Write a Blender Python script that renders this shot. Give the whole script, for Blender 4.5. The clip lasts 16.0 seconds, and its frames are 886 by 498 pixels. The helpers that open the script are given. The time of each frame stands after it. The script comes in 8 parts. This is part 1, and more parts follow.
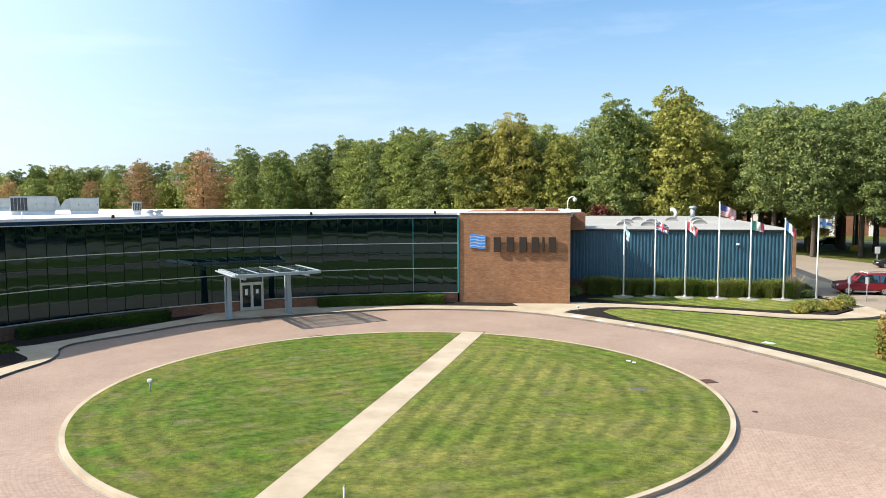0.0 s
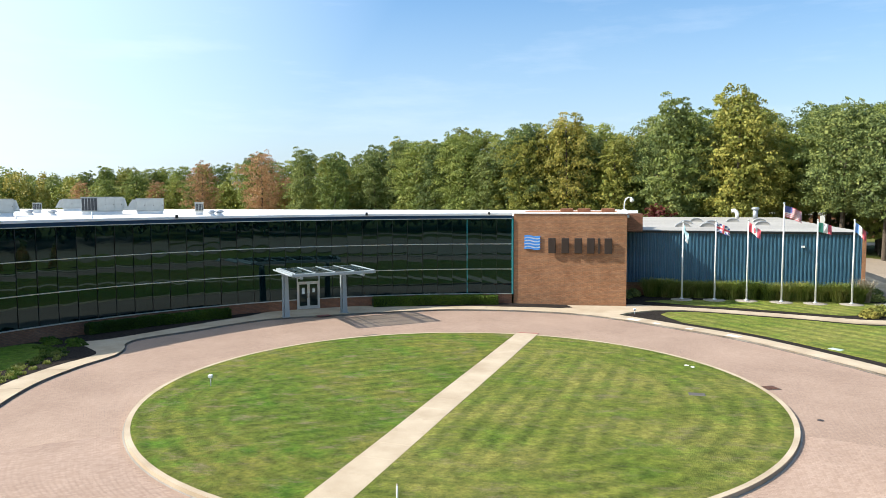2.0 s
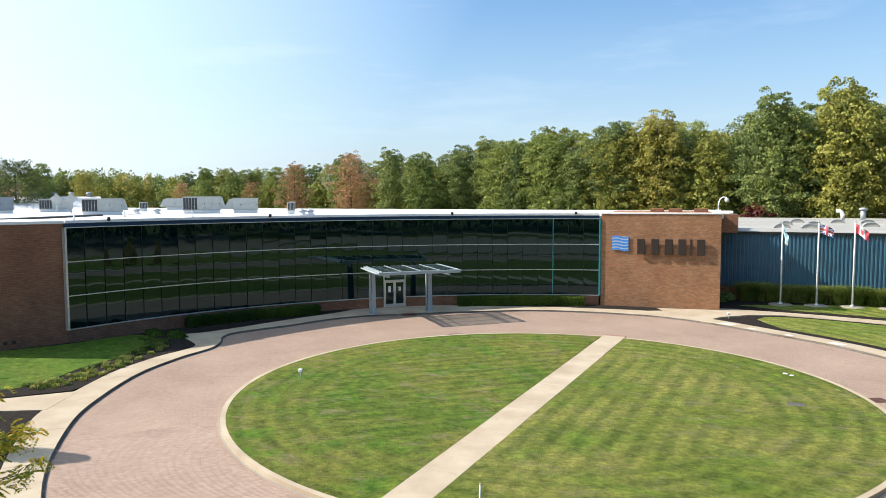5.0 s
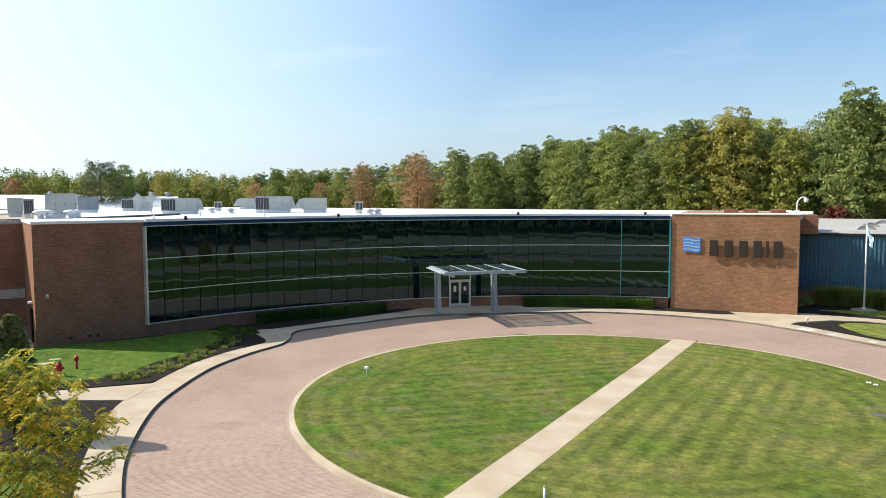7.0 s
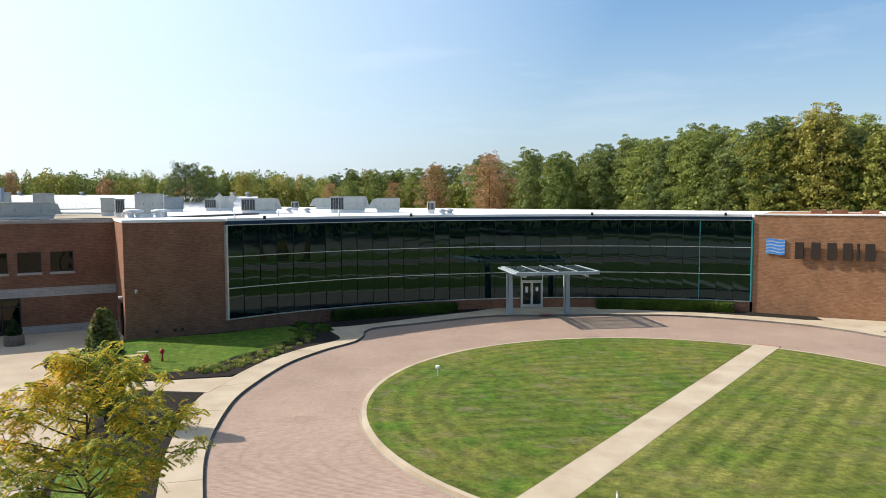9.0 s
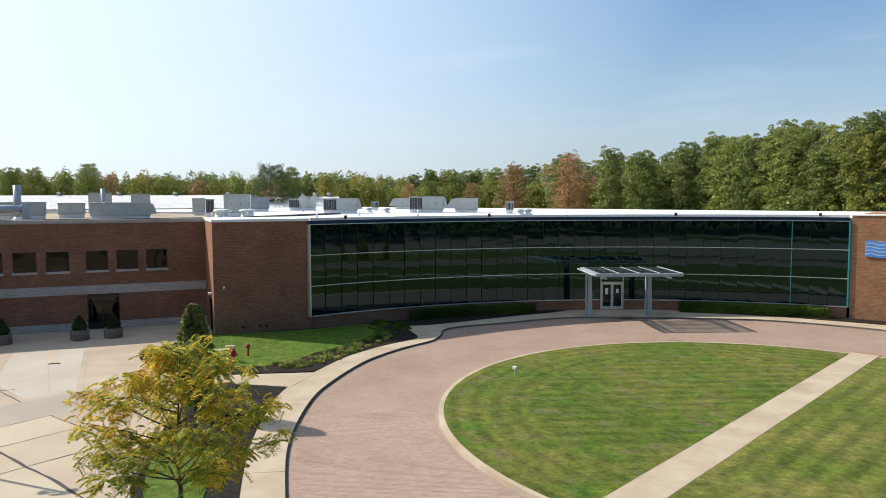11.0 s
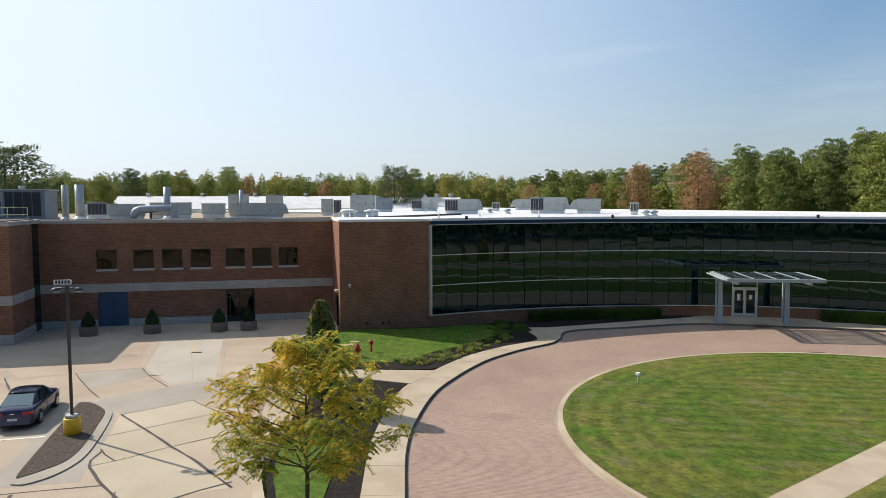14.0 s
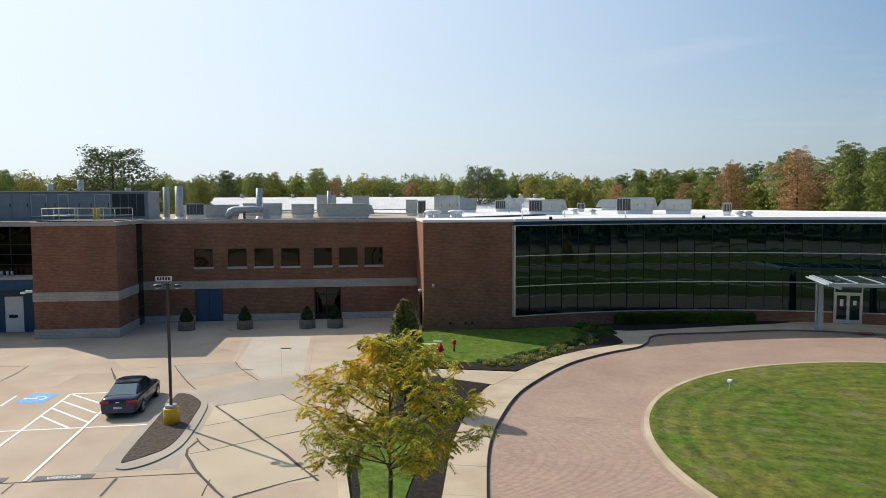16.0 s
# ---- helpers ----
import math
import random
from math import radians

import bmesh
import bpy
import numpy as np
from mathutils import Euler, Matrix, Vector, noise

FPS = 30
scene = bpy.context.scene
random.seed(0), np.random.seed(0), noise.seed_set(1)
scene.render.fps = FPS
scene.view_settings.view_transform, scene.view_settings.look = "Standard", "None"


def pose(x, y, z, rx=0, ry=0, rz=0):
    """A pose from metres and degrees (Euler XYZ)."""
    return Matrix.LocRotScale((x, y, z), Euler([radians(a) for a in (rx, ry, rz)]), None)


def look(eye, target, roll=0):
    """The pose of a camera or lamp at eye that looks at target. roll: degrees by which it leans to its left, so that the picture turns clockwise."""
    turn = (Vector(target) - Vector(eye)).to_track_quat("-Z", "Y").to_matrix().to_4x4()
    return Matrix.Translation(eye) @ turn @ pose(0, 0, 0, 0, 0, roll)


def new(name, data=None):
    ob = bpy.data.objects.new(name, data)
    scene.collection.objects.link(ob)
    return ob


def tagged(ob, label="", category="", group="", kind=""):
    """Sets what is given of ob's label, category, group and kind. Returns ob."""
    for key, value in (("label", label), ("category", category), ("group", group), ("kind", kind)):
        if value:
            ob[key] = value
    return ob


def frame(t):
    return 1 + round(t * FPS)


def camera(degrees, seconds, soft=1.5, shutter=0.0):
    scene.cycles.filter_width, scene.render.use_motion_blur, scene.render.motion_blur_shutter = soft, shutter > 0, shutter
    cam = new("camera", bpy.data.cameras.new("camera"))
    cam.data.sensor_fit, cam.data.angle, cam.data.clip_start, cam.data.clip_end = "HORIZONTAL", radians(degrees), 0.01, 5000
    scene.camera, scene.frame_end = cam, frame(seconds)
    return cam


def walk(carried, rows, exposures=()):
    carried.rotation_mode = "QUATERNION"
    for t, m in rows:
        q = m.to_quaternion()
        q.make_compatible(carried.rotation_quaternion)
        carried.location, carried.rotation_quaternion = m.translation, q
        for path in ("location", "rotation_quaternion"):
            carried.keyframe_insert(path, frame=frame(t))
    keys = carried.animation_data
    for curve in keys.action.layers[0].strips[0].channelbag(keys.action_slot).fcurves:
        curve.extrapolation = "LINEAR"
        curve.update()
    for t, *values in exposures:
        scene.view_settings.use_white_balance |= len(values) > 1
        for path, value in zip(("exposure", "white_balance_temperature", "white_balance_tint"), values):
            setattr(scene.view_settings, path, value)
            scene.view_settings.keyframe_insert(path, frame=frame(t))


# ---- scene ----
cam = camera(63.7, 16.0, soft=0.2)
PATH = [
    (0.0, pose(0, 0, 9, 85.83, 0.23, -0.05)),
    (0.5, pose(0, 0, 9, 85.86, 0.22, 0.86)),
    (1.0, pose(0, 0, 9, 85.87, 0.21, 2.03)),
    (1.5, pose(0, 0, 9, 85.88, 0.21, 3.17)),
    (2.0, pose(0, 0, 9, 85.90, 0.21, 4.30)),
    (2.5, pose(0, 0, 9, 85.91, 0.20, 5.42)),
    (3.0, pose(0, 0, 9, 85.90, 0.19, 6.53)),
    (3.5, pose(0, 0, 9, 85.88, 0.19, 7.64)),
    (6.0, pose(0, 0, 9, 85.91, 0.18, 13.69)),
    (6.5, pose(0, 0, 9, 85.90, 0.17, 15.03)),
    (7.0, pose(0, 0, 9, 85.91, 0.16, 16.43)),
    (7.5, pose(0, 0, 9, 85.92, 0.15, 17.86)),
    (8.0, pose(0, 0, 9, 85.94, 0.15, 19.30)),
    (8.5, pose(0, 0, 9, 85.94, 0.14, 20.76)),
    (9.0, pose(0, 0, 9, 85.93, 0.14, 22.21)),
    (11.5, pose(0, 0, 9, 85.98, 0.19, 30.07)),
    (12.0, pose(0, 0, 9, 86.01, 0.18, 31.64)),
    (12.5, pose(0, 0, 9, 86.00, 0.17, 33.22)),
    (13.0, pose(0, 0, 9, 86.01, 0.16, 34.85)),
    (13.5, pose(0, 0, 9, 86.02, 0.16, 36.47)),
    (14.0, pose(0, 0, 9, 86.04, 0.17, 38.14)),
    (14.5, pose(0, 0, 9, 86.04, 0.19, 39.78)),
    (15.0, pose(0, 0, 9, 86.06, 0.21, 41.47)),
    (15.5, pose(0, 0, 9, 86.08, 0.23, 43.15)),
    (16.0, pose(0, 0, 9, 86.11, 0.26, 44.84)),
]
walk(cam, PATH, exposures=[(0.0, 0.69, 6500, 10), (3.5, 0.63, 6500, 10), (9.0, 0.37, 6600, 11), (16.0, 0.0, 6720, 12)])

# ---- light ----
SUN_AZ, SUN_EL = 187.0, 38.3   # heading of the sun from +x, anticlockwise, and its height
world = bpy.data.worlds.new("sky")
scene.world = world
world.use_nodes = True
wt = world.node_tree
sky = wt.nodes.new("ShaderNodeTexSky")
sky.sky_type = "NISHITA"
sky.sun_disc = False
sky.sun_elevation = radians(SUN_EL)
sky.sun_rotation = radians(90 - SUN_AZ)
sky.air_density, sky.dust_density, sky.ozone_density = 1.0, 0.9, 1.2
soft = wt.nodes.new("ShaderNodeHueSaturation")      # thin high haze
soft.inputs["Saturation"].default_value = 1.42
soft.inputs["Value"].default_value = 1.18
wt.links.new(sky.outputs[0], soft.inputs["Color"])
# pale haze that thickens towards the horizon
hz = wt.nodes.new("ShaderNodeTexCoord")
hs = wt.nodes.new("ShaderNodeSeparateXYZ")
hr = wt.nodes.new("ShaderNodeValToRGB")
hr.color_ramp.elements[0].position, hr.color_ramp.elements[0].color = 0.0, (0.8, 0.8, 0.8, 1)
hr.color_ramp.elements[1].position, hr.color_ramp.elements[1].color = 0.36, (0.0, 0.0, 0.0, 1)
hm_ = wt.nodes.new("ShaderNodeMix")
hm_.data_type = "RGBA"
hm_.inputs[7].default_value = (3.55, 4.55, 5.8, 1)
wt.links.new(hz.outputs["Generated"], hs.inputs[0])
wt.links.new(hs.outputs[2], hr.inputs[0])
# the bright veil round the sun
vd = wt.nodes.new("ShaderNodeVectorMath")
vd.operation = "DOT_PRODUCT"
vd.inputs[1].default_value = (math.cos(radians(SUN_AZ)) * math.cos(radians(SUN_EL)), math.sin(radians(SUN_AZ)) * math.cos(radians(SUN_EL)), math.sin(radians(SUN_EL)))
wt.links.new(hz.outputs["Generated"], vd.inputs[0])
vr = wt.nodes.new("ShaderNodeValToRGB")
vr.color_ramp.elements[0].position, vr.color_ramp.elements[0].color = 0.17, (0.0, 0.0, 0.0, 1)
vr.color_ramp.elements[1].position, vr.color_ramp.elements[1].color = 0.85, (0.85, 0.85, 0.85, 1)
wt.links.new(vd.outputs["Value"], vr.inputs[0])
wt.links.new(hr.outputs[0], hm_.inputs[0])
vm_ = wt.nodes.new("ShaderNodeMix")
vm_.data_type = "RGBA"
vm_.inputs[7].default_value = (8.2, 9.5, 10.6, 1)
wt.links.new(vr.outputs[0], vm_.inputs[0])
wt.links.new(hm_.outputs[2], vm_.inputs[6])
wt.links.new(soft.outputs[0], hm_.inputs[6])
# faint wisps of cloud
tcw = wt.nodes.new("ShaderNodeTexCoord")
mpw = wt.nodes.new("ShaderNodeMapping")
mpw.inputs["Scale"].default_value = (1.5, 1.5, 9.0)
cl = wt.nodes.new("ShaderNodeTexNoise")
cl.inputs["Scale"].default_value, cl.inputs["Detail"].default_value, cl.inputs["Roughness"].default_value = 2.2, 7.0, 0.62
rw = wt.nodes.new("ShaderNodeValToRGB")
rw.color_ramp.elements[0].position, rw.color_ramp.elements[0].color = 0.53, (0, 0, 0, 1)
rw.color_ramp.elements[1].position, rw.color_ramp.elements[1].color = 0.85, (0.2, 0.2, 0.2, 1)
mw = wt.nodes.new("ShaderNodeMix")
mw.data_type = "RGBA"
wt.links.new(tcw.outputs["Generated"], mpw.inputs[0])
wt.links.new(mpw.outputs[0], cl.inputs["Vector"])
wt.links.new(cl.outputs["Fac"], rw.inputs[0])
wt.links.new(rw.outputs[0], mw.inputs[0])
wt.links.new(vm_.outputs[2], mw.inputs[6])
mw.inputs[7].default_value = (7.5, 8.0, 8.6, 1)
wt.links.new(mw.outputs[2], wt.nodes["Background"].inputs[0])
wt.nodes["Background"].inputs[1].default_value = 0.107
sun_data = bpy.data.lights.new("sun", "SUN")
sun_data.energy, sun_data.angle, sun_data.color = 5.0, radians(0.53), (1.0, 0.93, 0.83)
sun = new("sun", sun_data)
sun_way = Vector((math.cos(radians(SUN_AZ)) * math.cos(radians(SUN_EL)), math.sin(radians(SUN_AZ)) * math.cos(radians(SUN_EL)), math.sin(radians(SUN_EL))))
sun.matrix_basis = look(sun_way * 100, (0, 0, 0))

# ---- materials ----
def nodes_of(name):
    m = bpy.data.materials.new(name)
    m.use_nodes = True
    nt = m.node_tree
    return m, nt, nt.nodes["Principled BSDF"]


def add(nt, kind, **values):
    n = nt.nodes.new(kind)
    for key, value in values.items():
        n.inputs[key].default_value = value
    return n


def ramp(nt, source, stops):
    r = nt.nodes.new("ShaderNodeValToRGB")
    while len(r.color_ramp.elements) < len(stops):
        r.color_ramp.elements.new(0.5)
    for e, (at, c) in zip(r.color_ramp.elements, stops):
        e.position, e.color = at, (*c, 1)
    nt.links.new(source, r.inputs[0])
    return r.outputs[0]


def mix(nt, fac, a, b, blend="MIX"):
    n = nt.nodes.new("ShaderNodeMix")
    n.data_type, n.blend_type = "RGBA", blend
    for sock, v in ((n.inputs[0], fac), (n.inputs[6], a), (n.inputs[7], b)):
        if hasattr(v, "links"):
            nt.links.new(v, sock)
        else:
            sock.default_value = v if isinstance(v, (int, float)) else (*v, 1)
    return n.outputs[2]


def coords(nt, scale=(1, 1, 1), turn=0.0, kind="Object"):
    tc = nt.nodes.new("ShaderNodeTexCoord")
    mp = nt.nodes.new("ShaderNodeMapping")
    mp.inputs["Scale"].default_value = scale
    mp.inputs["Rotation"].default_value = (0, 0, radians(turn))
    nt.links.new(tc.outputs[kind], mp.inputs[0])
    return mp.outputs[0]


def noise_of(nt, where, scale, detail=4.0, rough=0.55):
    n = add(nt, "ShaderNodeTexNoise", Scale=scale, Detail=detail, Roughness=rough)
    nt.links.new(where, n.inputs["Vector"])
    return n.outputs["Fac"]


def bump(nt, bsdf, height, strength, distance=0.02):
    b = add(nt, "ShaderNodeBump", Strength=strength, Distance=distance)
    nt.links.new(height, b.inputs["Height"])
    nt.links.new(b.outputs[0], bsdf.inputs["Normal"])


def speckled(name, dark, light, scale=3.0, fine=60.0, rough=0.85, metal=0.0, relief=0.25, spec=0.3, distance=0.01, grit=0.72):
    """A surface with stains at one scale and grain at another."""
    m, nt, b = nodes_of(name)
    where = coords(nt)
    stains = noise_of(nt, where, scale)
    grain = noise_of(nt, where, fine, 2.0)
    c = ramp(nt, stains, [(0.3, dark), (0.7, light)])
    g = ramp(nt, grain, [(0.3, (grit, grit, grit)), (0.7, (1, 1, 1))])
    nt.links.new(mix(nt, 1.0, c, g, "MULTIPLY"), b.inputs["Base Color"])
    b.inputs["Roughness"].default_value, b.inputs["Metallic"].default_value = rough, metal
    b.inputs["Specular IOR Level"].default_value = spec
    bump(nt, b, grain, relief, distance)
    return m


def brickwork(name, a, b_, mortar, tint, width=0.295, height=0.10, fleck=0.13):
    """Running-bond brick on upright walls: courses follow the wall's own frame."""
    m, nt, b = nodes_of(name)
    tc = nt.nodes.new("ShaderNodeTexCoord")
    sep = nt.nodes.new("ShaderNodeSeparateXYZ")
    nt.links.new(tc.outputs["Object"], sep.inputs[0])
    along = nt.nodes.new("ShaderNodeMath")
    nt.links.new(sep.outputs[0], along.inputs[0])
    nt.links.new(sep.outputs[1], along.inputs[1])
    com = nt.nodes.new("ShaderNodeCombineXYZ")
    nt.links.new(along.outputs[0], com.inputs[0])
    nt.links.new(sep.outputs[2], com.inputs[1])
    br = nt.nodes.new("ShaderNodeTexBrick")
    br.inputs["Color1"].default_value, br.inputs["Color2"].default_value, br.inputs["Mortar"].default_value = (*a, 1), (*b_, 1), (*mortar, 1)
    br.inputs["Scale"].default_value = 1.0
    br.inputs["Brick Width"].default_value, br.inputs["Row Height"].default_value = width, height
    br.inputs["Mortar Size"].default_value, br.inputs["Mortar Smooth"].default_value, br.inputs["Bias"].default_value = 0.011, 0.25, 0.0
    nt.links.new(com.outputs[0], br.inputs["Vector"])
    stains = ramp(nt, noise_of(nt, com.outputs[0], 0.6, 5.0), [(0.3, tint), (0.7, (1, 1, 1))])
    patch = add(nt, "ShaderNodeTexNoise", Scale=1.0, Detail=1.0)
    sc = nt.nodes.new("ShaderNodeVectorMath")
    sc.operation = "MULTIPLY"
    sc.inputs[1].default_value = (3.2, 9.0, 1)
    nt.links.new(com.outputs[0], sc.inputs[0])
    nt.links.new(sc.outputs[0], patch.inputs["Vector"])
    tone = ramp(nt, patch.outputs["Fac"], [(0.34, (1 - fleck, 1 - fleck * 1.08, 1 - fleck * 1.12)), (0.5, (0.99, 0.985, 0.98)), (0.68, (1 + fleck * 0.3, 1 + fleck * 0.2, 1 + fleck * 0.1))])
    c = mix(nt, 1.0, mix(nt, 1.0, br.outputs["Color"], stains, "MULTIPLY"), tone, "MULTIPLY")
    nt.links.new(c, b.inputs["Base Color"])
    b.inputs["Roughness"].default_value = 0.85
    b.inputs["Specular IOR Level"].default_value = 0.25
    inv = nt.nodes.new("ShaderNodeMath")
    inv.operation = "SUBTRACT"
    inv.inputs[0].default_value = 1.0
    nt.links.new(br.outputs["Fac"], inv.inputs[1])
    bump(nt, b, inv.outputs[0], 0.5, 0.01)
    return m


def lawn(name, lush, dry, turn, stripe=0.0, period=1.1, dead=0.0, rings=None, bright=0.5):
    """Mown grass: tufts, bright and worn patches, and the mower's lines."""
    m, nt, b = nodes_of(name)
    flat = coords(nt)
    along = coords(nt, (1, 1.25, 1), turn)
    big = noise_of(nt, flat, 0.16, 5.0, 0.6)
    c = ramp(nt, big, [(0.40, lush), (0.58, dry)])
    # patches of fresh growth
    fresh = ramp(nt, noise_of(nt, along, 0.42, 7.0, 0.68), [(0.50, (0, 0, 0)), (0.66, (bright, bright, bright))])
    c = mix(nt, fresh, c, (lush[0] * 0.80, lush[1] * 1.22, lush[2] * 0.8))
    mid = noise_of(nt, flat, 1.3, 6.0, 0.7)
    c = mix(nt, 1.0, c, ramp(nt, mid, [(0.34, (0.62, 0.66, 0.55)), (0.66, (1.25, 1.22, 1.15))]), "MULTIPLY")
    tuft = noise_of(nt, along, 3.2, 8.0, 0.82)
    c = mix(nt, 1.0, c, ramp(nt, tuft, [(0.38, (0.56, 0.60, 0.50)), (0.62, (1.36, 1.32, 1.28))]), "MULTIPLY")
    blades = noise_of(nt, coords(nt, (1, 1, 1), turn + 30), 24.0, 3.0, 0.8)
    c = mix(nt, 1.0, c, ramp(nt, blades, [(0.34, (0.70, 0.73, 0.66)), (0.64, (1.27, 1.24, 1.22))]), "MULTIPLY")
    if stripe:
        w = add(nt, "ShaderNodeTexWave", Scale=0.314 / period, Distortion=0.9, Detail=4.0)
        w.inputs["Detail Scale"].default_value = 1.4
        nt.links.new(coords(nt, (1, 1, 1), turn), w.inputs["Vector"])
        bands = w.outputs["Fac"]
        if rings:
            # the mower's last rounds follow the kerb
            w2 = add(nt, "ShaderNodeTexWave", Scale=0.314 / period, Distortion=1.0, Detail=4.0)
            w2.wave_type, w2.rings_direction = "RINGS", "Z"
            mv = nt.nodes.new("ShaderNodeMapping")
            mv.inputs["Location"].default_value = (-rings[0], -rings[1], 0)
            tw = nt.nodes.new("ShaderNodeTexCoord")
            nt.links.new(tw.outputs["Object"], mv.inputs[0])
            nt.links.new(mv.outputs[0], w2.inputs["Vector"])
            ln = nt.nodes.new("ShaderNodeVectorMath")
            ln.operation = "LENGTH"
            nt.links.new(mv.outputs[0], ln.inputs[0])
            edge = nt.nodes.new("ShaderNodeMapRange")
            edge.inputs[1].default_value, edge.inputs[2].default_value = rings[2], rings[2] + 1.0
            nt.links.new(ln.outputs["Value"], edge.inputs[0])
            bands = mix(nt, edge.outputs[0], w.outputs["Fac"], w2.outputs["Fac"])
        s = ramp(nt, bands, [(0.18, (1 - stripe * 1.3, 1 - stripe, 1 - stripe * 1.2)), (0.5, (1, 1, 1)), (0.85, (1 + stripe * 0.7, 1 + stripe * 0.6, 1 + stripe * 0.7))])
        # the lines fade in and out over the lawn
        fade = ramp(nt, noise_of(nt, flat, 0.25, 4.0), [(0.36, (0.3, 0.3, 0.3)), (0.52, (1, 1, 1))])
        c = mix(nt, fade, c, mix(nt, 1.0, c, s, "MULTIPLY"))
    if dead:
        spots = ramp(nt, noise_of(nt, coords(nt, (1, 2.2, 1), turn), 0.6, 8.0, 0.78), [(0.53, (0, 0, 0)), (0.64, (dead, dead, dead))])
        c = mix(nt, spots, c, mix(nt, ramp(nt, blades, [(0.4, (0, 0, 0)), (0.6, (1, 1, 1))]), (0.13, 0.105, 0.062), (0.27, 0.225, 0.135)))
    nt.links.new(c, b.inputs["Base Color"])
    b.inputs["Roughness"].default_value, b.inputs["Specular IOR Level"].default_value = 0.8, 0.15
    bump(nt, b, noise_of(nt, flat, 20.0, 4.0, 0.8), 1.0, 0.06)
    return m


def leafy(name, stops, through_light=0.18):
    """Leaves: tones vary from leaf to leaf and from tree to tree."""
    m, nt, b = nodes_of(name)
    geo = nt.nodes.new("ShaderNodeNewGeometry")
    info = nt.nodes.new("ShaderNodeObjectInfo")
    blotch = noise_of(nt, coords(nt), 0.45, 3.0)
    s1 = nt.nodes.new("ShaderNodeMath")
    s1.operation = "MULTIPLY_ADD"
    nt.links.new(geo.outputs["Random Per Island"], s1.inputs[0])
    s1.inputs[1].default_value = 0.35
    s1.inputs[2].default_value = -0.17
    s2 = nt.nodes.new("ShaderNodeMath")
    s2.operation = "MULTIPLY_ADD"
    nt.links.new(info.outputs["Random"], s2.inputs[0])
    s2.inputs[1].default_value = 0.3
    s2.inputs[2].default_value = -0.15
    s3 = nt.nodes.new("ShaderNodeMath")
    nt.links.new(s1.outputs[0], s3.inputs[0])
    nt.links.new(s2.outputs[0], s3.inputs[1])
    s4 = nt.nodes.new("ShaderNodeMath")
    nt.links.new(s3.outputs[0], s4.inputs[0])
    nt.links.new(blotch, s4.inputs[1])
    c = ramp(nt, s4.outputs[0], stops)
    nt.links.new(c, b.inputs["Base Color"])
    b.inputs["Roughness"].default_value, b.inputs["Specular IOR Level"].default_value = 0.55, 0.2
    t = nt.nodes.new("ShaderNodeBsdfTranslucent")
    nt.links.new(c, t.inputs[0])
    mx = nt.nodes.new("ShaderNodeMixShader")
    mx.inputs[0].default_value = through_light
    out = nt.nodes["Material Output"]
    nt.links.new(b.outputs[0], mx.inputs[1])
    nt.links.new(t.outputs[0], mx.inputs[2])
    nt.links.new(mx.outputs[0], out.inputs[0])
    return m


def plain(name, colour, rough=0.5, metal=0.0, spec=0.5, wear=0.12, scale=4.0):
    """Paint or metal, with slight uneven wear."""
    m, nt, b = nodes_of(name)
    n = noise_of(nt, coords(nt), scale, 5.0)
    lo = tuple(v * (1 - wear) for v in colour)
    hi = tuple(min(1, v * (1 + wear * 0.5)) for v in colour)
    nt.links.new(ramp(nt, n, [(0.3, lo), (0.7, hi)]), b.inputs["Base Color"])
    b.inputs["Roughness"].default_value, b.inputs["Metallic"].default_value, b.inputs["Specular IOR Level"].default_value = rough, metal, spec
    return m


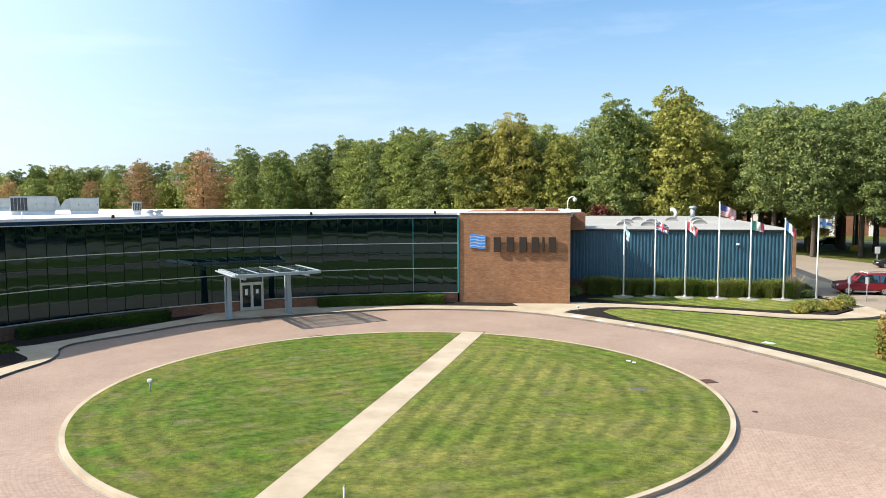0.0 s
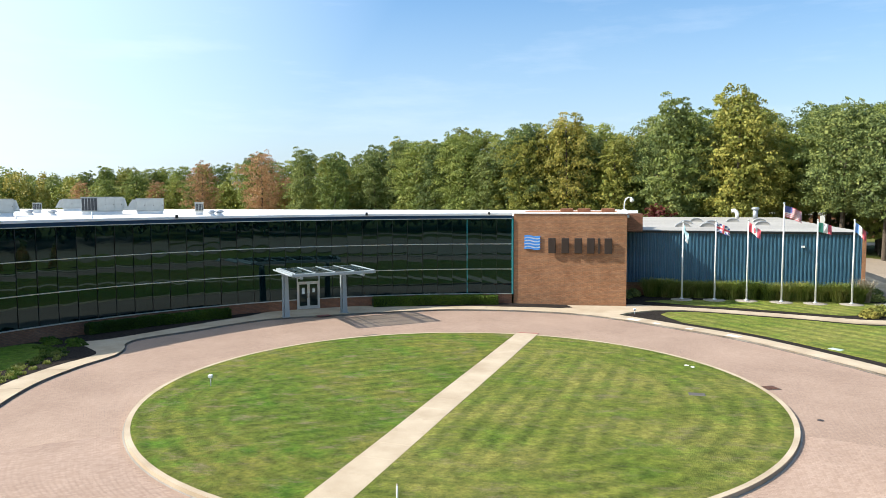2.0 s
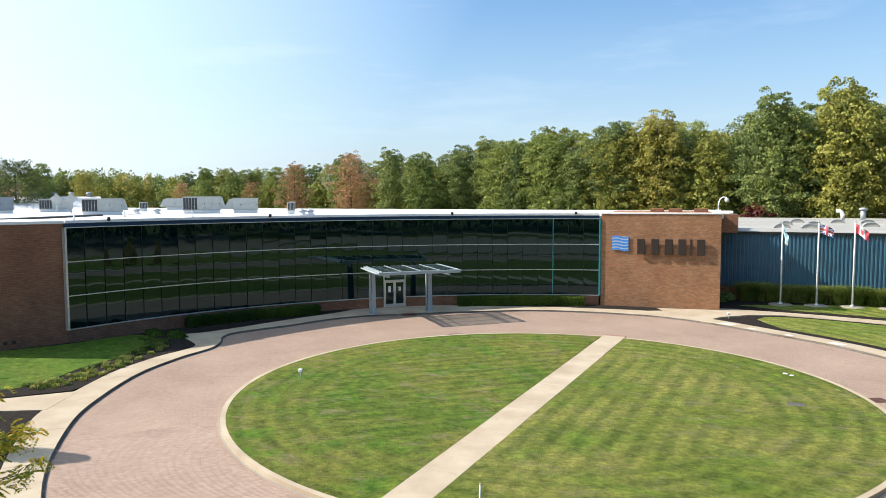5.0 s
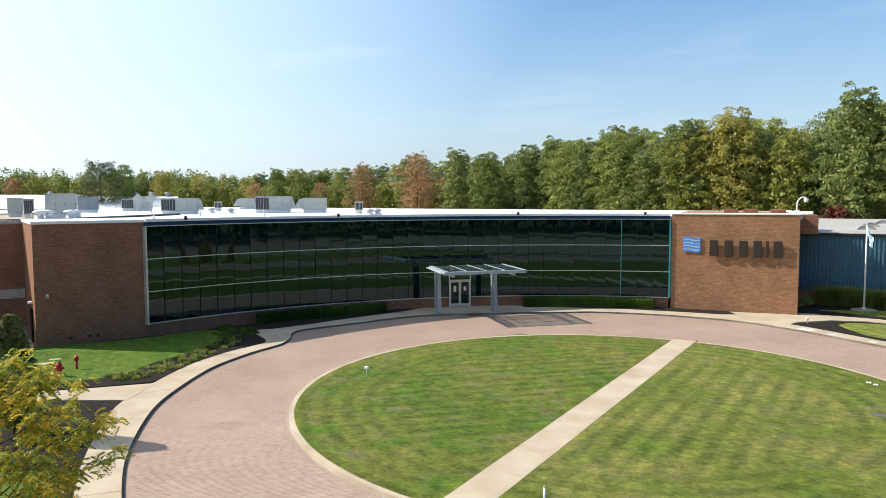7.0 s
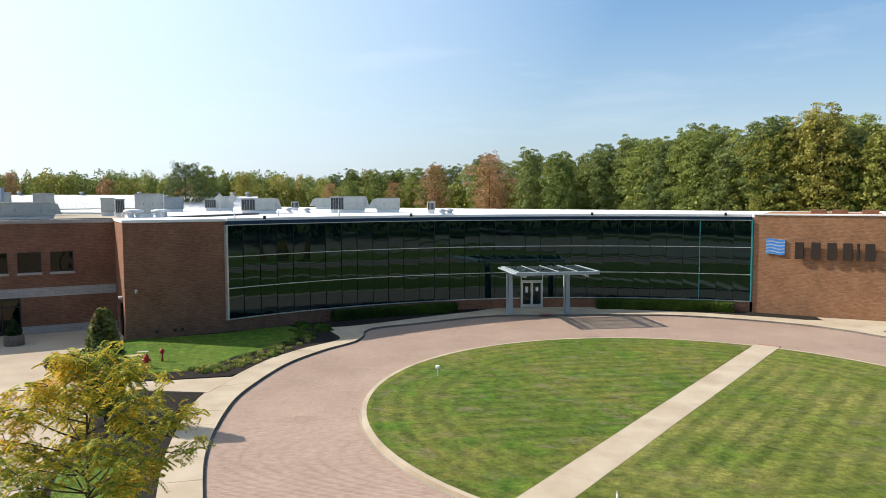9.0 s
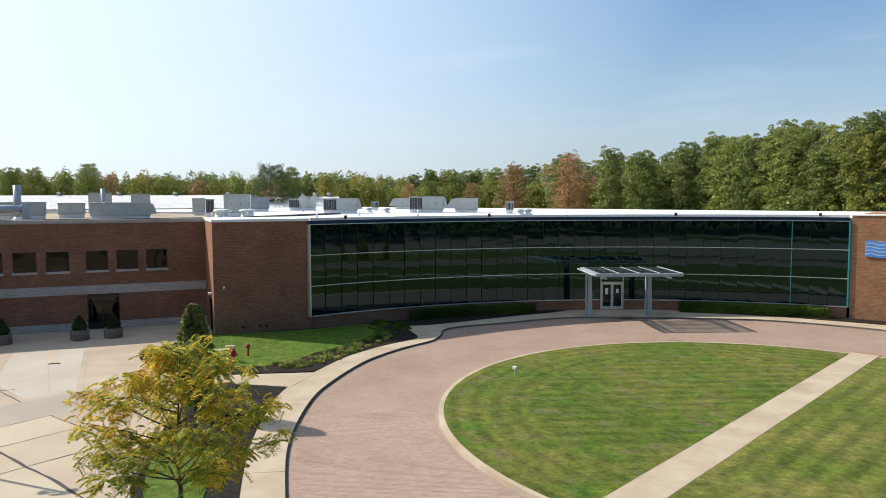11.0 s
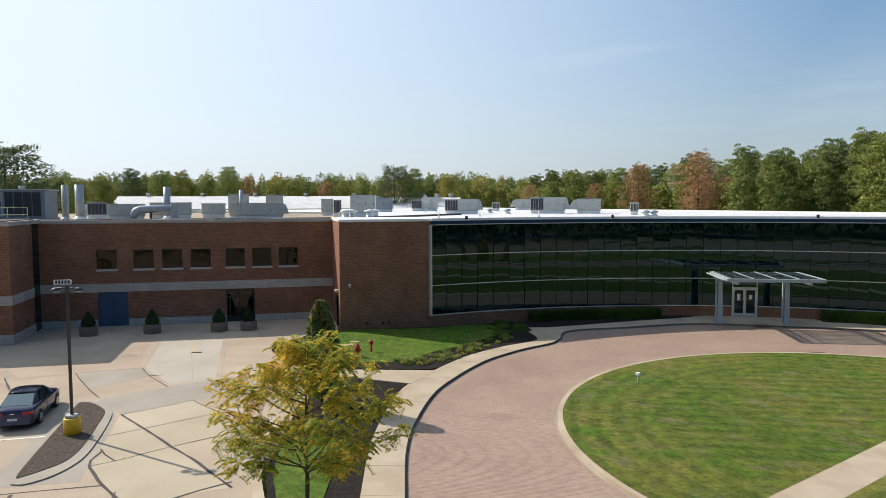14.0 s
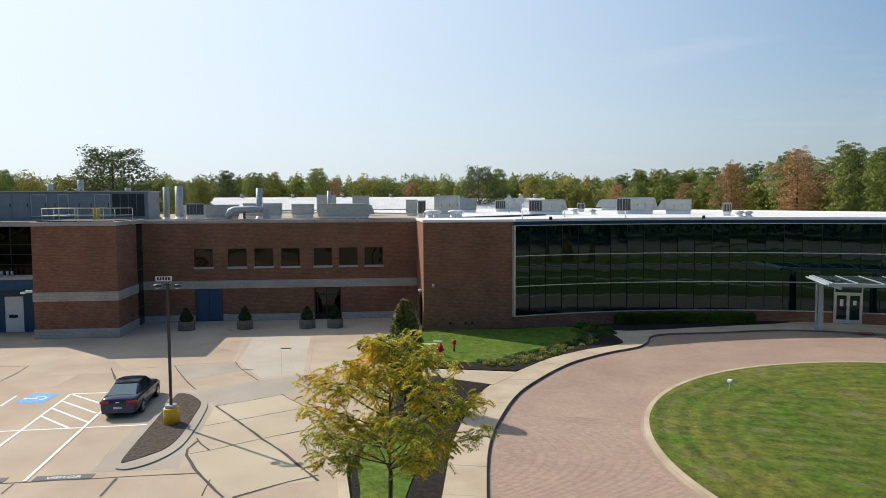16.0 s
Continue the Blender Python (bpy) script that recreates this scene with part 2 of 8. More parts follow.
def tinted_glass(name, tint, gloss, waves=0.0, clear=True, sheen=(0.31, 0.42, 0.44), layer=(0.006, 0.024, 0.024), cover=0.45):
    """Coated glass: part mirror, part dark see-through tint, each sheet slightly bowed."""
    m, nt, b = nodes_of(name)
    nt.nodes.remove(b)
    g = nt.nodes.new("ShaderNodeBsdfGlossy")
    g.inputs["Roughness"].default_value = 0.015
    g.inputs["Color"].default_value = (*sheen, 1)
    if clear:
        t = nt.nodes.new("ShaderNodeBsdfTransparent")
        t.inputs[0].default_value = (*tint, 1)
    else:
        t = nt.nodes.new("ShaderNodeBsdfDiffuse")
        t.inputs[0].default_value = (*tint, 1)
    lw = nt.nodes.new("ShaderNodeLayerWeight")
    lw.inputs[0].default_value = 0.35
    f = nt.nodes.new("ShaderNodeMath")
    f.operation = "MULTIPLY_ADD"
    nt.links.new(lw.outputs["Fresnel"], f.inputs[0])
    f.inputs[1].default_value, f.inputs[2].default_value = 0.3, gloss
    mx = nt.nodes.new("ShaderNodeMixShader")
    nt.links.new(f.outputs[0], mx.inputs[0])
    nt.links.new(t.outputs[0], mx.inputs[1])
    nt.links.new(g.outputs[0], mx.inputs[2])
    if waves:
        info = nt.nodes.new("ShaderNodeObjectInfo")
        tc = nt.nodes.new("ShaderNodeTexCoord")
        va = nt.nodes.new("ShaderNodeVectorMath")
        nt.links.new(tc.outputs["Object"], va.inputs[0])
        mul = nt.nodes.new("ShaderNodeMath")
        mul.operation = "MULTIPLY"
        mul.inputs[1].default_value = 40.0
        nt.links.new(info.outputs["Random"], mul.inputs[0])
        nt.links.new(mul.outputs[0], va.inputs[1])
        n = add(nt, "ShaderNodeTexNoise", Scale=0.8, Detail=0.0)
        nt.links.new(va.outputs[0], n.inputs["Vector"])
        bp = add(nt, "ShaderNodeBump", Strength=1.0, Distance=waves)
        nt.links.new(n.outputs["Fac"], bp.inputs["Height"])
        nt.links.new(bp.outputs[0], g.inputs["Normal"])
    if clear:
        # the tint layer gives back a little of the light
        body = nt.nodes.new("ShaderNodeBsdfDiffuse")
        body.inputs[0].default_value = (*layer, 1)
        mb = nt.nodes.new("ShaderNodeMixShader")
        mb.inputs[0].default_value = cover
        nt.links.new(t.outputs[0], mb.inputs[1])
        nt.links.new(body.outputs[0], mb.inputs[2])
        nt.links.new(mb.outputs[0], mx.inputs[1])
    nt.links.new(mx.outputs[0], nt.nodes["Material Output"].inputs[0])
    return m


def pavers(name):
    m, nt, b = nodes_of(name)
    where = coords(nt, (1, 1, 1), -30)
    br = nt.nodes.new("ShaderNodeTexBrick")
    br.inputs["Color1"].default_value, br.inputs["Color2"].default_value, br.inputs["Mortar"].default_value = (0.385, 0.284, 0.220, 1), (0.340, 0.244, 0.186, 1), (0.25, 0.192, 0.150, 1)
    br.inputs["Scale"].default_value, br.inputs["Brick Width"].default_value, br.inputs["Row Height"].default_value = 1.0, 0.20, 0.10
    br.inputs["Mortar Size"].default_value, br.inputs["Mortar Smooth"].default_value = 0.006, 0.3
    nt.links.new(where, br.inputs["Vector"])
    st = ramp(nt, noise_of(nt, where, 0.22, 6.0, 0.6), [(0.3, (0.84, 0.81, 0.80)), (0.7, (1.08, 1.07, 1.06))])
    tone = ramp(nt, noise_of(nt, where, 14.0, 3.0), [(0.3, (0.93, 0.93, 0.93)), (0.7, (1.05, 1.04, 1.04))])
    nt.links.new(mix(nt, 1.0, mix(nt, 1.0, br.outputs["Color"], st, "MULTIPLY"), tone, "MULTIPLY"), b.inputs["Base Color"])
    b.inputs["Roughness"].default_value, b.inputs["Specular IOR Level"].default_value = 0.85, 0.25
    inv = nt.nodes.new("ShaderNodeMath")
    inv.operation = "SUBTRACT"
    inv.inputs[0].default_value = 1.0
    nt.links.new(br.outputs["Fac"], inv.inputs[1])
    bump(nt, b, inv.outputs[0], 0.6, 0.012)
    return m


def single_pavers(name):
    """Clay pavers laid one by one: tone from piece to piece, stains across them."""
    m, nt, b = nodes_of(name)
    geo = nt.nodes.new("ShaderNodeNewGeometry")
    info = nt.nodes.new("ShaderNodeObjectInfo")
    both = nt.nodes.new("ShaderNodeMath")
    nt.links.new(geo.outputs["Random Per Island"], both.inputs[0])
    nt.links.new(info.outputs["Random"], both.inputs[1])
    half = nt.nodes.new("ShaderNodeMath")
    half.operation = "FRACT"
    nt.links.new(both.outputs[0], half.inputs[0])
    c = ramp(nt, half.outputs[0], [(0.0, (0.345, 0.248, 0.191)), (0.5, (0.380, 0.278, 0.216)), (1.0, (0.415, 0.308, 0.241))])
    st = ramp(nt, noise_of(nt, geo.outputs["Position"], 0.22, 6.0, 0.6), [(0.3, (0.84, 0.81, 0.80)), (0.7, (1.08, 1.07, 1.06))])
    nt.links.new(mix(nt, 1.0, c, st, "MULTIPLY"), b.inputs["Base Color"])
    b.inputs["Roughness"].default_value, b.inputs["Specular IOR Level"].default_value = 0.85, 0.25
    bump(nt, b, noise_of(nt, geo.outputs["Position"], 90.0, 2.0), 0.3, 0.004)
    return m


M_BRICKPAVER = single_pavers("laid_clay_pavers")
M_PAVER = pavers("clay_pavers")
M_BRICK = brickwork("orange_brick", (0.455, 0.236, 0.120), (0.345, 0.164, 0.082), (0.235, 0.155, 0.102), (0.757, 0.739, 0.722))
M_BRICK_RED = brickwork("red_brick", (0.362, 0.170, 0.097), (0.282, 0.127, 0.073), (0.175, 0.110, 0.077), (0.756, 0.738, 0.720))
M_STONE = brickwork("pale_block", (0.53, 0.475, 0.415), (0.46, 0.415, 0.365), (0.33, 0.30, 0.27), (0.78, 0.77, 0.76), 0.6, 0.2, 0.07)
M_CONC = speckled("walk_concrete", (0.395, 0.312, 0.215), (0.535, 0.448, 0.330), 0.5, 30.0, 0.9, grit=0.85)
M_CONC_GREY = speckled("grey_concrete", (0.295, 0.279, 0.246), (0.385, 0.361, 0.320), 0.5, 30.0, 0.9)
M_LOT = speckled("lot_concrete", (0.400, 0.316, 0.232), (0.525, 0.428, 0.316), 0.28, 22.0, 0.9, relief=0.1, grit=0.78)
M_ASPHALT = speckled("asphalt", (0.10, 0.095, 0.09), (0.16, 0.15, 0.14), 0.3, 30.0, 0.9)
M_LOT_OLD = speckled("worn_pavement", (0.295, 0.238, 0.180), (0.385, 0.316, 0.238), 0.15, 12.0, 0.9)
M_TAR = speckled("tar", (0.035, 0.032, 0.03), (0.07, 0.06, 0.055), 4.0, 40.0, 0.7)
M_PAINT = plain("road_paint", (0.80, 0.79, 0.75), 0.7, 0, 0.3, 0.2, 6.0)
M_BLUEPAINT = plain("blue_road_paint", (0.10, 0.36, 0.70), 0.7, 0, 0.3, 0.25, 6.0)
M_GREYPAINT = plain("faded_dark_paint", (0.13, 0.135, 0.14), 0.8, 0, 0.3, 0.25, 6.0)
M_MULCH = speckled("dark_mulch", (0.018, 0.015, 0.013), (0.05, 0.042, 0.036), 5.0, 26.0, 0.95, 0, 1.0, 0.1, 0.06)
M_MULCH_GREY = speckled("grey_mulch", (0.07, 0.055, 0.045), (0.16, 0.13, 0.11), 7.0, 22.0, 0.95, 0, 1.0, 0.1, 0.06)
M_GRAVEL = speckled("pale_gravel", (0.28, 0.25, 0.21), (0.50, 0.46, 0.40), 9.0, 26.0, 0.95, 0, 1.0, 0.1, 0.05)
M_LAWN_L = lawn("lawn_lush", (0.094, 0.144, 0.017), (0.166, 0.170, 0.037), 58, 0.16, 0.9, 0.85, (-1.82, 32.4, 9.5), 0.8)
M_LAWN_R = lawn("lawn_striped", (0.127, 0.160, 0.026), (0.202, 0.201, 0.055), 15.4, 0.19, 1.0, 0.6, (-1.76, 32.88, 9.0), 0.5)
M_LAWN_E = lawn("lawn_east", (0.150, 0.192, 0.034), (0.232, 0.236, 0.066), -30, 0.2, 1.3, 0.3)
M_LAWN_W = lawn("lawn_west", (0.082, 0.156, 0.018), (0.123, 0.176, 0.028), 40, 0.04, 1.3)
M_MEADOW = lawn("rough_grass", (0.082, 0.107, 0.023), (0.139, 0.135, 0.041), 10)
M_GLASS = tinted_glass("coated_glass", (0.02, 0.034, 0.032), 0.15, 0.0016, True, (0.21, 0.33, 0.36), (0.001, 0.015, 0.018))
M_GLASS_TEAL = tinted_glass("teal_glass_edge", (0.05, 0.32, 0.34), 0.10, 0.0, False)
M_WINDOW = tinted_glass("window_glass", (0.04, 0.045, 0.038), 0.12, 0.02, True, (0.22, 0.20, 0.165), (0.006, 0.008, 0.007))
M_DOORGLASS = tinted_glass("door_glass", (0.06, 0.07, 0.065), 0.08)
M_ALU = plain("brushed_aluminium", (0.62, 0.63, 0.62), 0.35, 0.6, 0.5, 0.08)
M_MULLION = plain("black_mullion", (0.012, 0.014, 0.014), 0.4)
M_FASCIA = plain("navy_fascia", (0.010, 0.042, 0.092), 0.6, 0, 0.3)
M_WHITE = plain("white_paint", (0.80, 0.80, 0.78), 0.5, 0, 0.4, 0.06)
M_STEEL = plain("pale_steel_paint", (0.33, 0.385, 0.41), 0.45, 0, 0.5, 0.08)
M_ROOF = speckled("white_roof_membrane", (0.68, 0.68, 0.67), (0.82, 0.82, 0.81), 0.25, 10.0, 0.75)
M_ROOF_GRAVEL = speckled("gravel_roof", (0.34, 0.28, 0.20), (0.48, 0.40, 0.30), 0.3, 14.0, 0.95)
M_ROOF_GREY = speckled("pale_grey_roof", (0.37, 0.355, 0.325), (0.47, 0.455, 0.415), 0.15, 8.0, 0.85)
M_BLUE = plain("blue_metal_siding", (0.052, 0.140, 0.205), 0.45, 0.0, 0.5, 0.18, 0.8)
M_BLUE_DOCK = plain("deep_blue_dock_paint", (0.014, 0.075, 0.150), 0.5, 0.0, 0.4, 0.15, 1.2)
M_BLUEDOOR = plain("slate_blue_door", (0.034, 0.075, 0.135), 0.6)
# near-black colour that stands in for the darkness of unlit rooms
M_DARK = plain("unlit_interior_black", (0.02, 0.02, 0.02), 0.9, 0, 0.1)
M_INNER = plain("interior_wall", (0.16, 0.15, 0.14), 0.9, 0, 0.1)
M_UNIT = plain("beige_grey_unit_paint", (0.48, 0.49, 0.45), 0.55, 0, 0.35, 0.14, 1.5)
M_UNIT_DK = plain("grey_unit_paint", (0.26, 0.29, 0.31), 0.5, 0, 0.4, 0.12, 1.5)
M_GRILLE = plain("dark_grille", (0.045, 0.047, 0.05), 0.6)
M_GALV = plain("galvanised_metal", (0.40, 0.43, 0.46), 0.5, 0.35, 0.5, 0.15, 3.0)
M_YELLOW = plain("yellow_paint", (0.78, 0.48, 0.03), 0.5, 0, 0.4, 0.15, 5.0)
M_RAIL = plain("pale_yellow_rail", (0.66, 0.61, 0.36), 0.5)
M_BRONZE = plain("dark_bronze", (0.05, 0.035, 0.028), 0.4, 0.3)
M_POLE = plain("dark_bronze_pole", (0.045, 0.038, 0.034), 0.6, 0.0)
M_LOGO = plain("sign_blue", (0.06, 0.27, 0.72), 0.4)
M_RED = plain("red_paint", (0.42, 0.02, 0.025), 0.4)
M_BARK = speckled("bark", (0.07, 0.055, 0.042), (0.16, 0.13, 0.10), 6.0, 40.0, 0.95, 0, 0.8, 0.1, 0.03)
M_WOOD = speckled("planter_wood", (0.17, 0.135, 0.10), (0.31, 0.25, 0.195), 5.0, 40.0, 0.9)
M_CARBLUE = plain("navy_car_paint", (0.030, 0.040, 0.085), 0.2, 0.45, 0.6, 0.03)
M_CARRED = plain("maroon_car_paint", (0.20, 0.010, 0.018), 0.25, 0.2, 0.6, 0.03)
M_CARBLACK = plain("black_car_paint", (0.012, 0.012, 0.014), 0.18, 0.2, 0.6, 0.03)
M_CARGLASS = tinted_glass("car_glass", (0.015, 0.022, 0.026), 0.17, 0.0, False, (0.72, 0.80, 0.86))
M_AUTO_GLASS = tinted_glass("car_window_glass", (0.015, 0.03, 0.034), 0.24, 0.0, False, (0.62, 0.76, 0.80))
M_TYRE = plain("tyre_rubber", (0.015, 0.015, 0.015), 0.85)
M_CHROME = plain("wheel_alloy", (0.55, 0.56, 0.57), 0.25, 0.9)
M_TAIL = plain("red_lamp_lens", (0.35, 0.01, 0.015), 0.2)
M_LENS = plain("clear_lamp_lens", (0.75, 0.76, 0.76), 0.15)
M_PLATE = plain("plate", (0.55, 0.56, 0.55), 0.4)
L_GREEN = leafy("green_leaves", [(0.2, (0.115, 0.160, 0.042)), (0.5, (0.222, 0.272, 0.064)), (0.8, (0.400, 0.405, 0.098))])
L_DEEP = leafy("deep_green_leaves", [(0.2, (0.084, 0.124, 0.044)), (0.5, (0.165, 0.210, 0.064)), (0.8, (0.305, 0.330, 0.092))])
L_LIME = leafy("yellow_green_leaves", [(0.2, (0.125, 0.155, 0.036)), (0.5, (0.245, 0.260, 0.054)), (0.8, (0.415, 0.370, 0.080))])
L_GOLD = leafy("turning_gold_leaves", [(0.2, (0.160, 0.170, 0.042)), (0.5, (0.300, 0.285, 0.062)), (0.8, (0.460, 0.370, 0.085))])
L_RUST = leafy("rust_orange_leaves", [(0.2, (0.24, 0.16, 0.075)), (0.5, (0.44, 0.25, 0.12)), (0.8, (0.62, 0.37, 0.19))])
L_WINE = leafy("wine_red_leaves", [(0.2, (0.05, 0.012, 0.014)), (0.5, (0.11, 0.02, 0.022)), (0.8, (0.17, 0.05, 0.035))])
L_LOCUST = leafy("honey_locust_leaves", [(0.25, (0.16, 0.235, 0.032)), (0.44, (0.34, 0.38, 0.046)), (0.60, (0.78, 0.53, 0.046)), (0.85, (0.90, 0.47, 0.036))], 0.5)
L_HEDGE = leafy("hedge_leaves", [(0.2, (0.03, 0.06, 0.008)), (0.5, (0.075, 0.13, 0.014)), (0.8, (0.13, 0.19, 0.022))], 0.25)
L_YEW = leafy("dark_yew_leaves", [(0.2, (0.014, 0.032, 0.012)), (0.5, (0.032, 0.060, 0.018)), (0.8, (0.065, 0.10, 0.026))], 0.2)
L_REED = leafy("tall_grass_blades", [(0.2, (0.08, 0.125, 0.024)), (0.5, (0.18, 0.23, 0.045)), (0.8, (0.34, 0.33, 0.10))], 0.35)

# ---- building helpers ----
WORLD = {}


def mesh_of(name, bm, material):
    me = bpy.data.meshes.new(name)
    bm.normal_update()
    bm.to_mesh(me)
    bm.free()
    for m in material if isinstance(material, (list, tuple)) else [material]:
        me.materials.append(m)
    return me


def place(ob, parent, m):
    WORLD[ob] = m
    if parent is not None:
        ob.parent = parent
        ob.matrix_basis = WORLD[parent].inverted() @ m
    else:
        ob.matrix_basis = m
    return ob


def part(name, bm, material, parent=None, label="", m=None):
    """Links a bmesh as one mesh object under a thing or a part; m is its pose in the world."""
    ob = new(name, bm if isinstance(bm, bpy.types.Mesh) else mesh_of(name, bm, material))
    place(ob, parent, m if m is not None else (WORLD[parent].copy() if parent is not None else Matrix()))
    if label:
        ob["label"] = label
    return ob


def thing(name, label, category, group="", m=None, kind=""):
    ob = new(name)
    ob.empty_display_size = 0.2
    place(ob, None, m if m is not None else Matrix())
    return tagged(ob, label, category, group, kind)


def solid(name, bm, material, label, category, group="", kind="", m=None):
    return tagged(part(name, bm, material, None, "", m), label, category, group, kind)


def box(bm, x0, x1, y0, y1, z0, z1, bev=0.0, mat=0):
    v = [bm.verts.new((x, y, z)) for z in (z0, z1) for y in (y0, y1) for x in (x0, x1)]
    faces = [bm.faces.new([v[i] for i in q]) for q in ((0, 2, 3, 1), (4, 5, 7, 6), (0, 1, 5, 4), (2, 6, 7, 3), (0, 4, 6, 2), (1, 3, 7, 5))]
    for f in faces:
        f.material_index = mat
    if bev:
        edges = list({e for f in faces for e in f.edges})
        bmesh.ops.bevel(bm, geom=edges, offset=bev, segments=1, affect="EDGES")
    return bm


def boxed(*a, **k):
    return box(bmesh.new(), *a, **k)


def rod(bm, p, q, r0, r1=None, n=10, caps=True, mat=0):
    p, q = Vector(p), Vector(q)
    r1 = r0 if r1 is None else r1
    turn = (q - p).to_track_quat("Z", "Y")
    rings = []
    for c, r in ((p, r0), (q, r1)):
        rings.append([bm.verts.new(c + turn @ Vector((math.cos(i * math.tau / n) * r, math.sin(i * math.tau / n) * r, 0))) for i in range(n)])
    for i in range(n):
        f = bm.faces.new((rings[0][i], rings[0][(i + 1) % n], rings[1][(i + 1) % n], rings[1][i]))
        f.smooth, f.material_index = True, mat
    if caps:
        for ring in (rings[0][::-1], rings[1]):
            bm.faces.new(ring).material_index = mat
    return bm


def tube(bm, pts, radii, n=8, mat=0):
    """A bent tube through points."""
    pts = [Vector(p) for p in pts]
    rings = []
    for i, p in enumerate(pts):
        way = (pts[min(i + 1, len(pts) - 1)] - pts[max(i - 1, 0)]).normalized()
        turn = way.to_track_quat("Z", "Y")
        r = radii[i] if isinstance(radii, (list, tuple)) else radii
        rings.append([bm.verts.new(p + turn @ Vector((math.cos(k * math.tau / n) * r, math.sin(k * math.tau / n) * r, 0))) for k in range(n)])
    for a, b in zip(rings, rings[1:]):
        for k in range(n):
            f = bm.faces.new((a[k], a[(k + 1) % n], b[(k + 1) % n], b[k]))
            f.smooth, f.material_index = True, mat
    bm.faces.new(rings[0][::-1]).material_index = mat
    bm.faces.new(rings[-1]).material_index = mat
    return bm


def lathe(bm, profile, n=16, mat=0):
    rings = [[bm.verts.new((math.cos(i * math.tau / n) * r, math.sin(i * math.tau / n) * r, z)) for i in range(n)] for r, z in profile]
    for a, b in zip(rings, rings[1:]):
        for i in range(n):
            f = bm.faces.new((a[i], a[(i + 1) % n], b[(i + 1) % n], b[i]))
            f.smooth, f.material_index = True, mat
    bm.faces.new(rings[0][::-1]).material_index = mat
    bm.faces.new(rings[-1]).material_index = mat
    return bm


def prism(bm, outline, z0, z1, mat=0):
    """An upright prism on an outline that may be concave."""
    area = sum(a[0] * b[1] - b[0] * a[1] for a, b in zip(outline, outline[1:] + outline[:1]))
    if area < 0:
        outline = outline[::-1]
    top = [bm.verts.new((x, y, z1)) for x, y in outline]
    low = [bm.verts.new((x, y, z0)) for x, y in outline]
    faces = [bm.faces.new(top)]
    for i in range(len(top)):
        j = (i + 1) % len(top)
        bm.faces.new((low[i], low[j], top[j], top[i])).material_index = mat
    faces[0].material_index = mat
    faces[0].normal_update()
    bmesh.ops.triangulate(bm, faces=faces)
    return bm


def smooth_line(pts, per=6, closed=False):
    """A Catmull-Rom line through points."""
    n, out = len(pts), []
    for i in range(n if closed else n - 1):
        p = [Vector(pts[(i + k) % n] if closed else pts[min(max(i + k, 0), n - 1)]) for k in (-1, 0, 1, 2)]
        for s in range(per):
            t = s / per
            out.append(tuple(0.5 * (2 * p[1] + (p[2] - p[0]) * t + (2 * p[0] - 5 * p[1] + 4 * p[2] - p[3]) * t * t + (3 * p[1] - p[0] - 3 * p[2] + p[3]) * t ** 3)))
    if not closed:
        out.append(tuple(pts[-1]))
    return out


def offset_line(pts, d):
    """The line moved by d metres to its left."""
    out = []
    for i, p in enumerate(pts):
        a, b = Vector(pts[max(i - 1, 0)]), Vector(pts[min(i + 1, len(pts) - 1)])
        w = (b - a).normalized()
        out.append((p[0] - w.y * d, p[1] + w.x * d))
    return out


def ring_arc(cx, cy, r, a0, a1, n):
    return [(cx + r * math.cos(radians(a0 + (a1 - a0) * i / n)), cy + r * math.sin(radians(a0 + (a1 - a0) * i / n))) for i in range(n + 1)]


def band(bm, inner, outer, z0, z1, mat=0):
    """A strip between two lines of equal count, with sides."""
    rows = [[bm.verts.new((x, y, z)) for x, y in line] for line, z in ((inner, z0), (inner, z1), (outer, z1), (outer, z0))]
    for a, b in zip(rows, rows[1:]):
        for i in range(len(a) - 1):
            bm.faces.new((a[i], a[i + 1], b[i + 1], b[i])).material_index = mat
    for k in (0, -1):
        bm.faces.new([r[k] for r in rows]).material_index = mat
    bmesh.ops.recalc_face_normals(bm, faces=bm.faces)
    return bm


def wall_frame(a, b, z=0.0):
    """The pose of a wall from a to b: x runs along it, y goes in behind its face, z up."""
    w = Vector((b[0] - a[0], b[1] - a[1], 0)).normalized()
    return Matrix(((w.x, -w.y, 0, a[0]), (w.y, w.x, 0, a[1]), (0, 0, 1, z), (0, 0, 0, 1)))


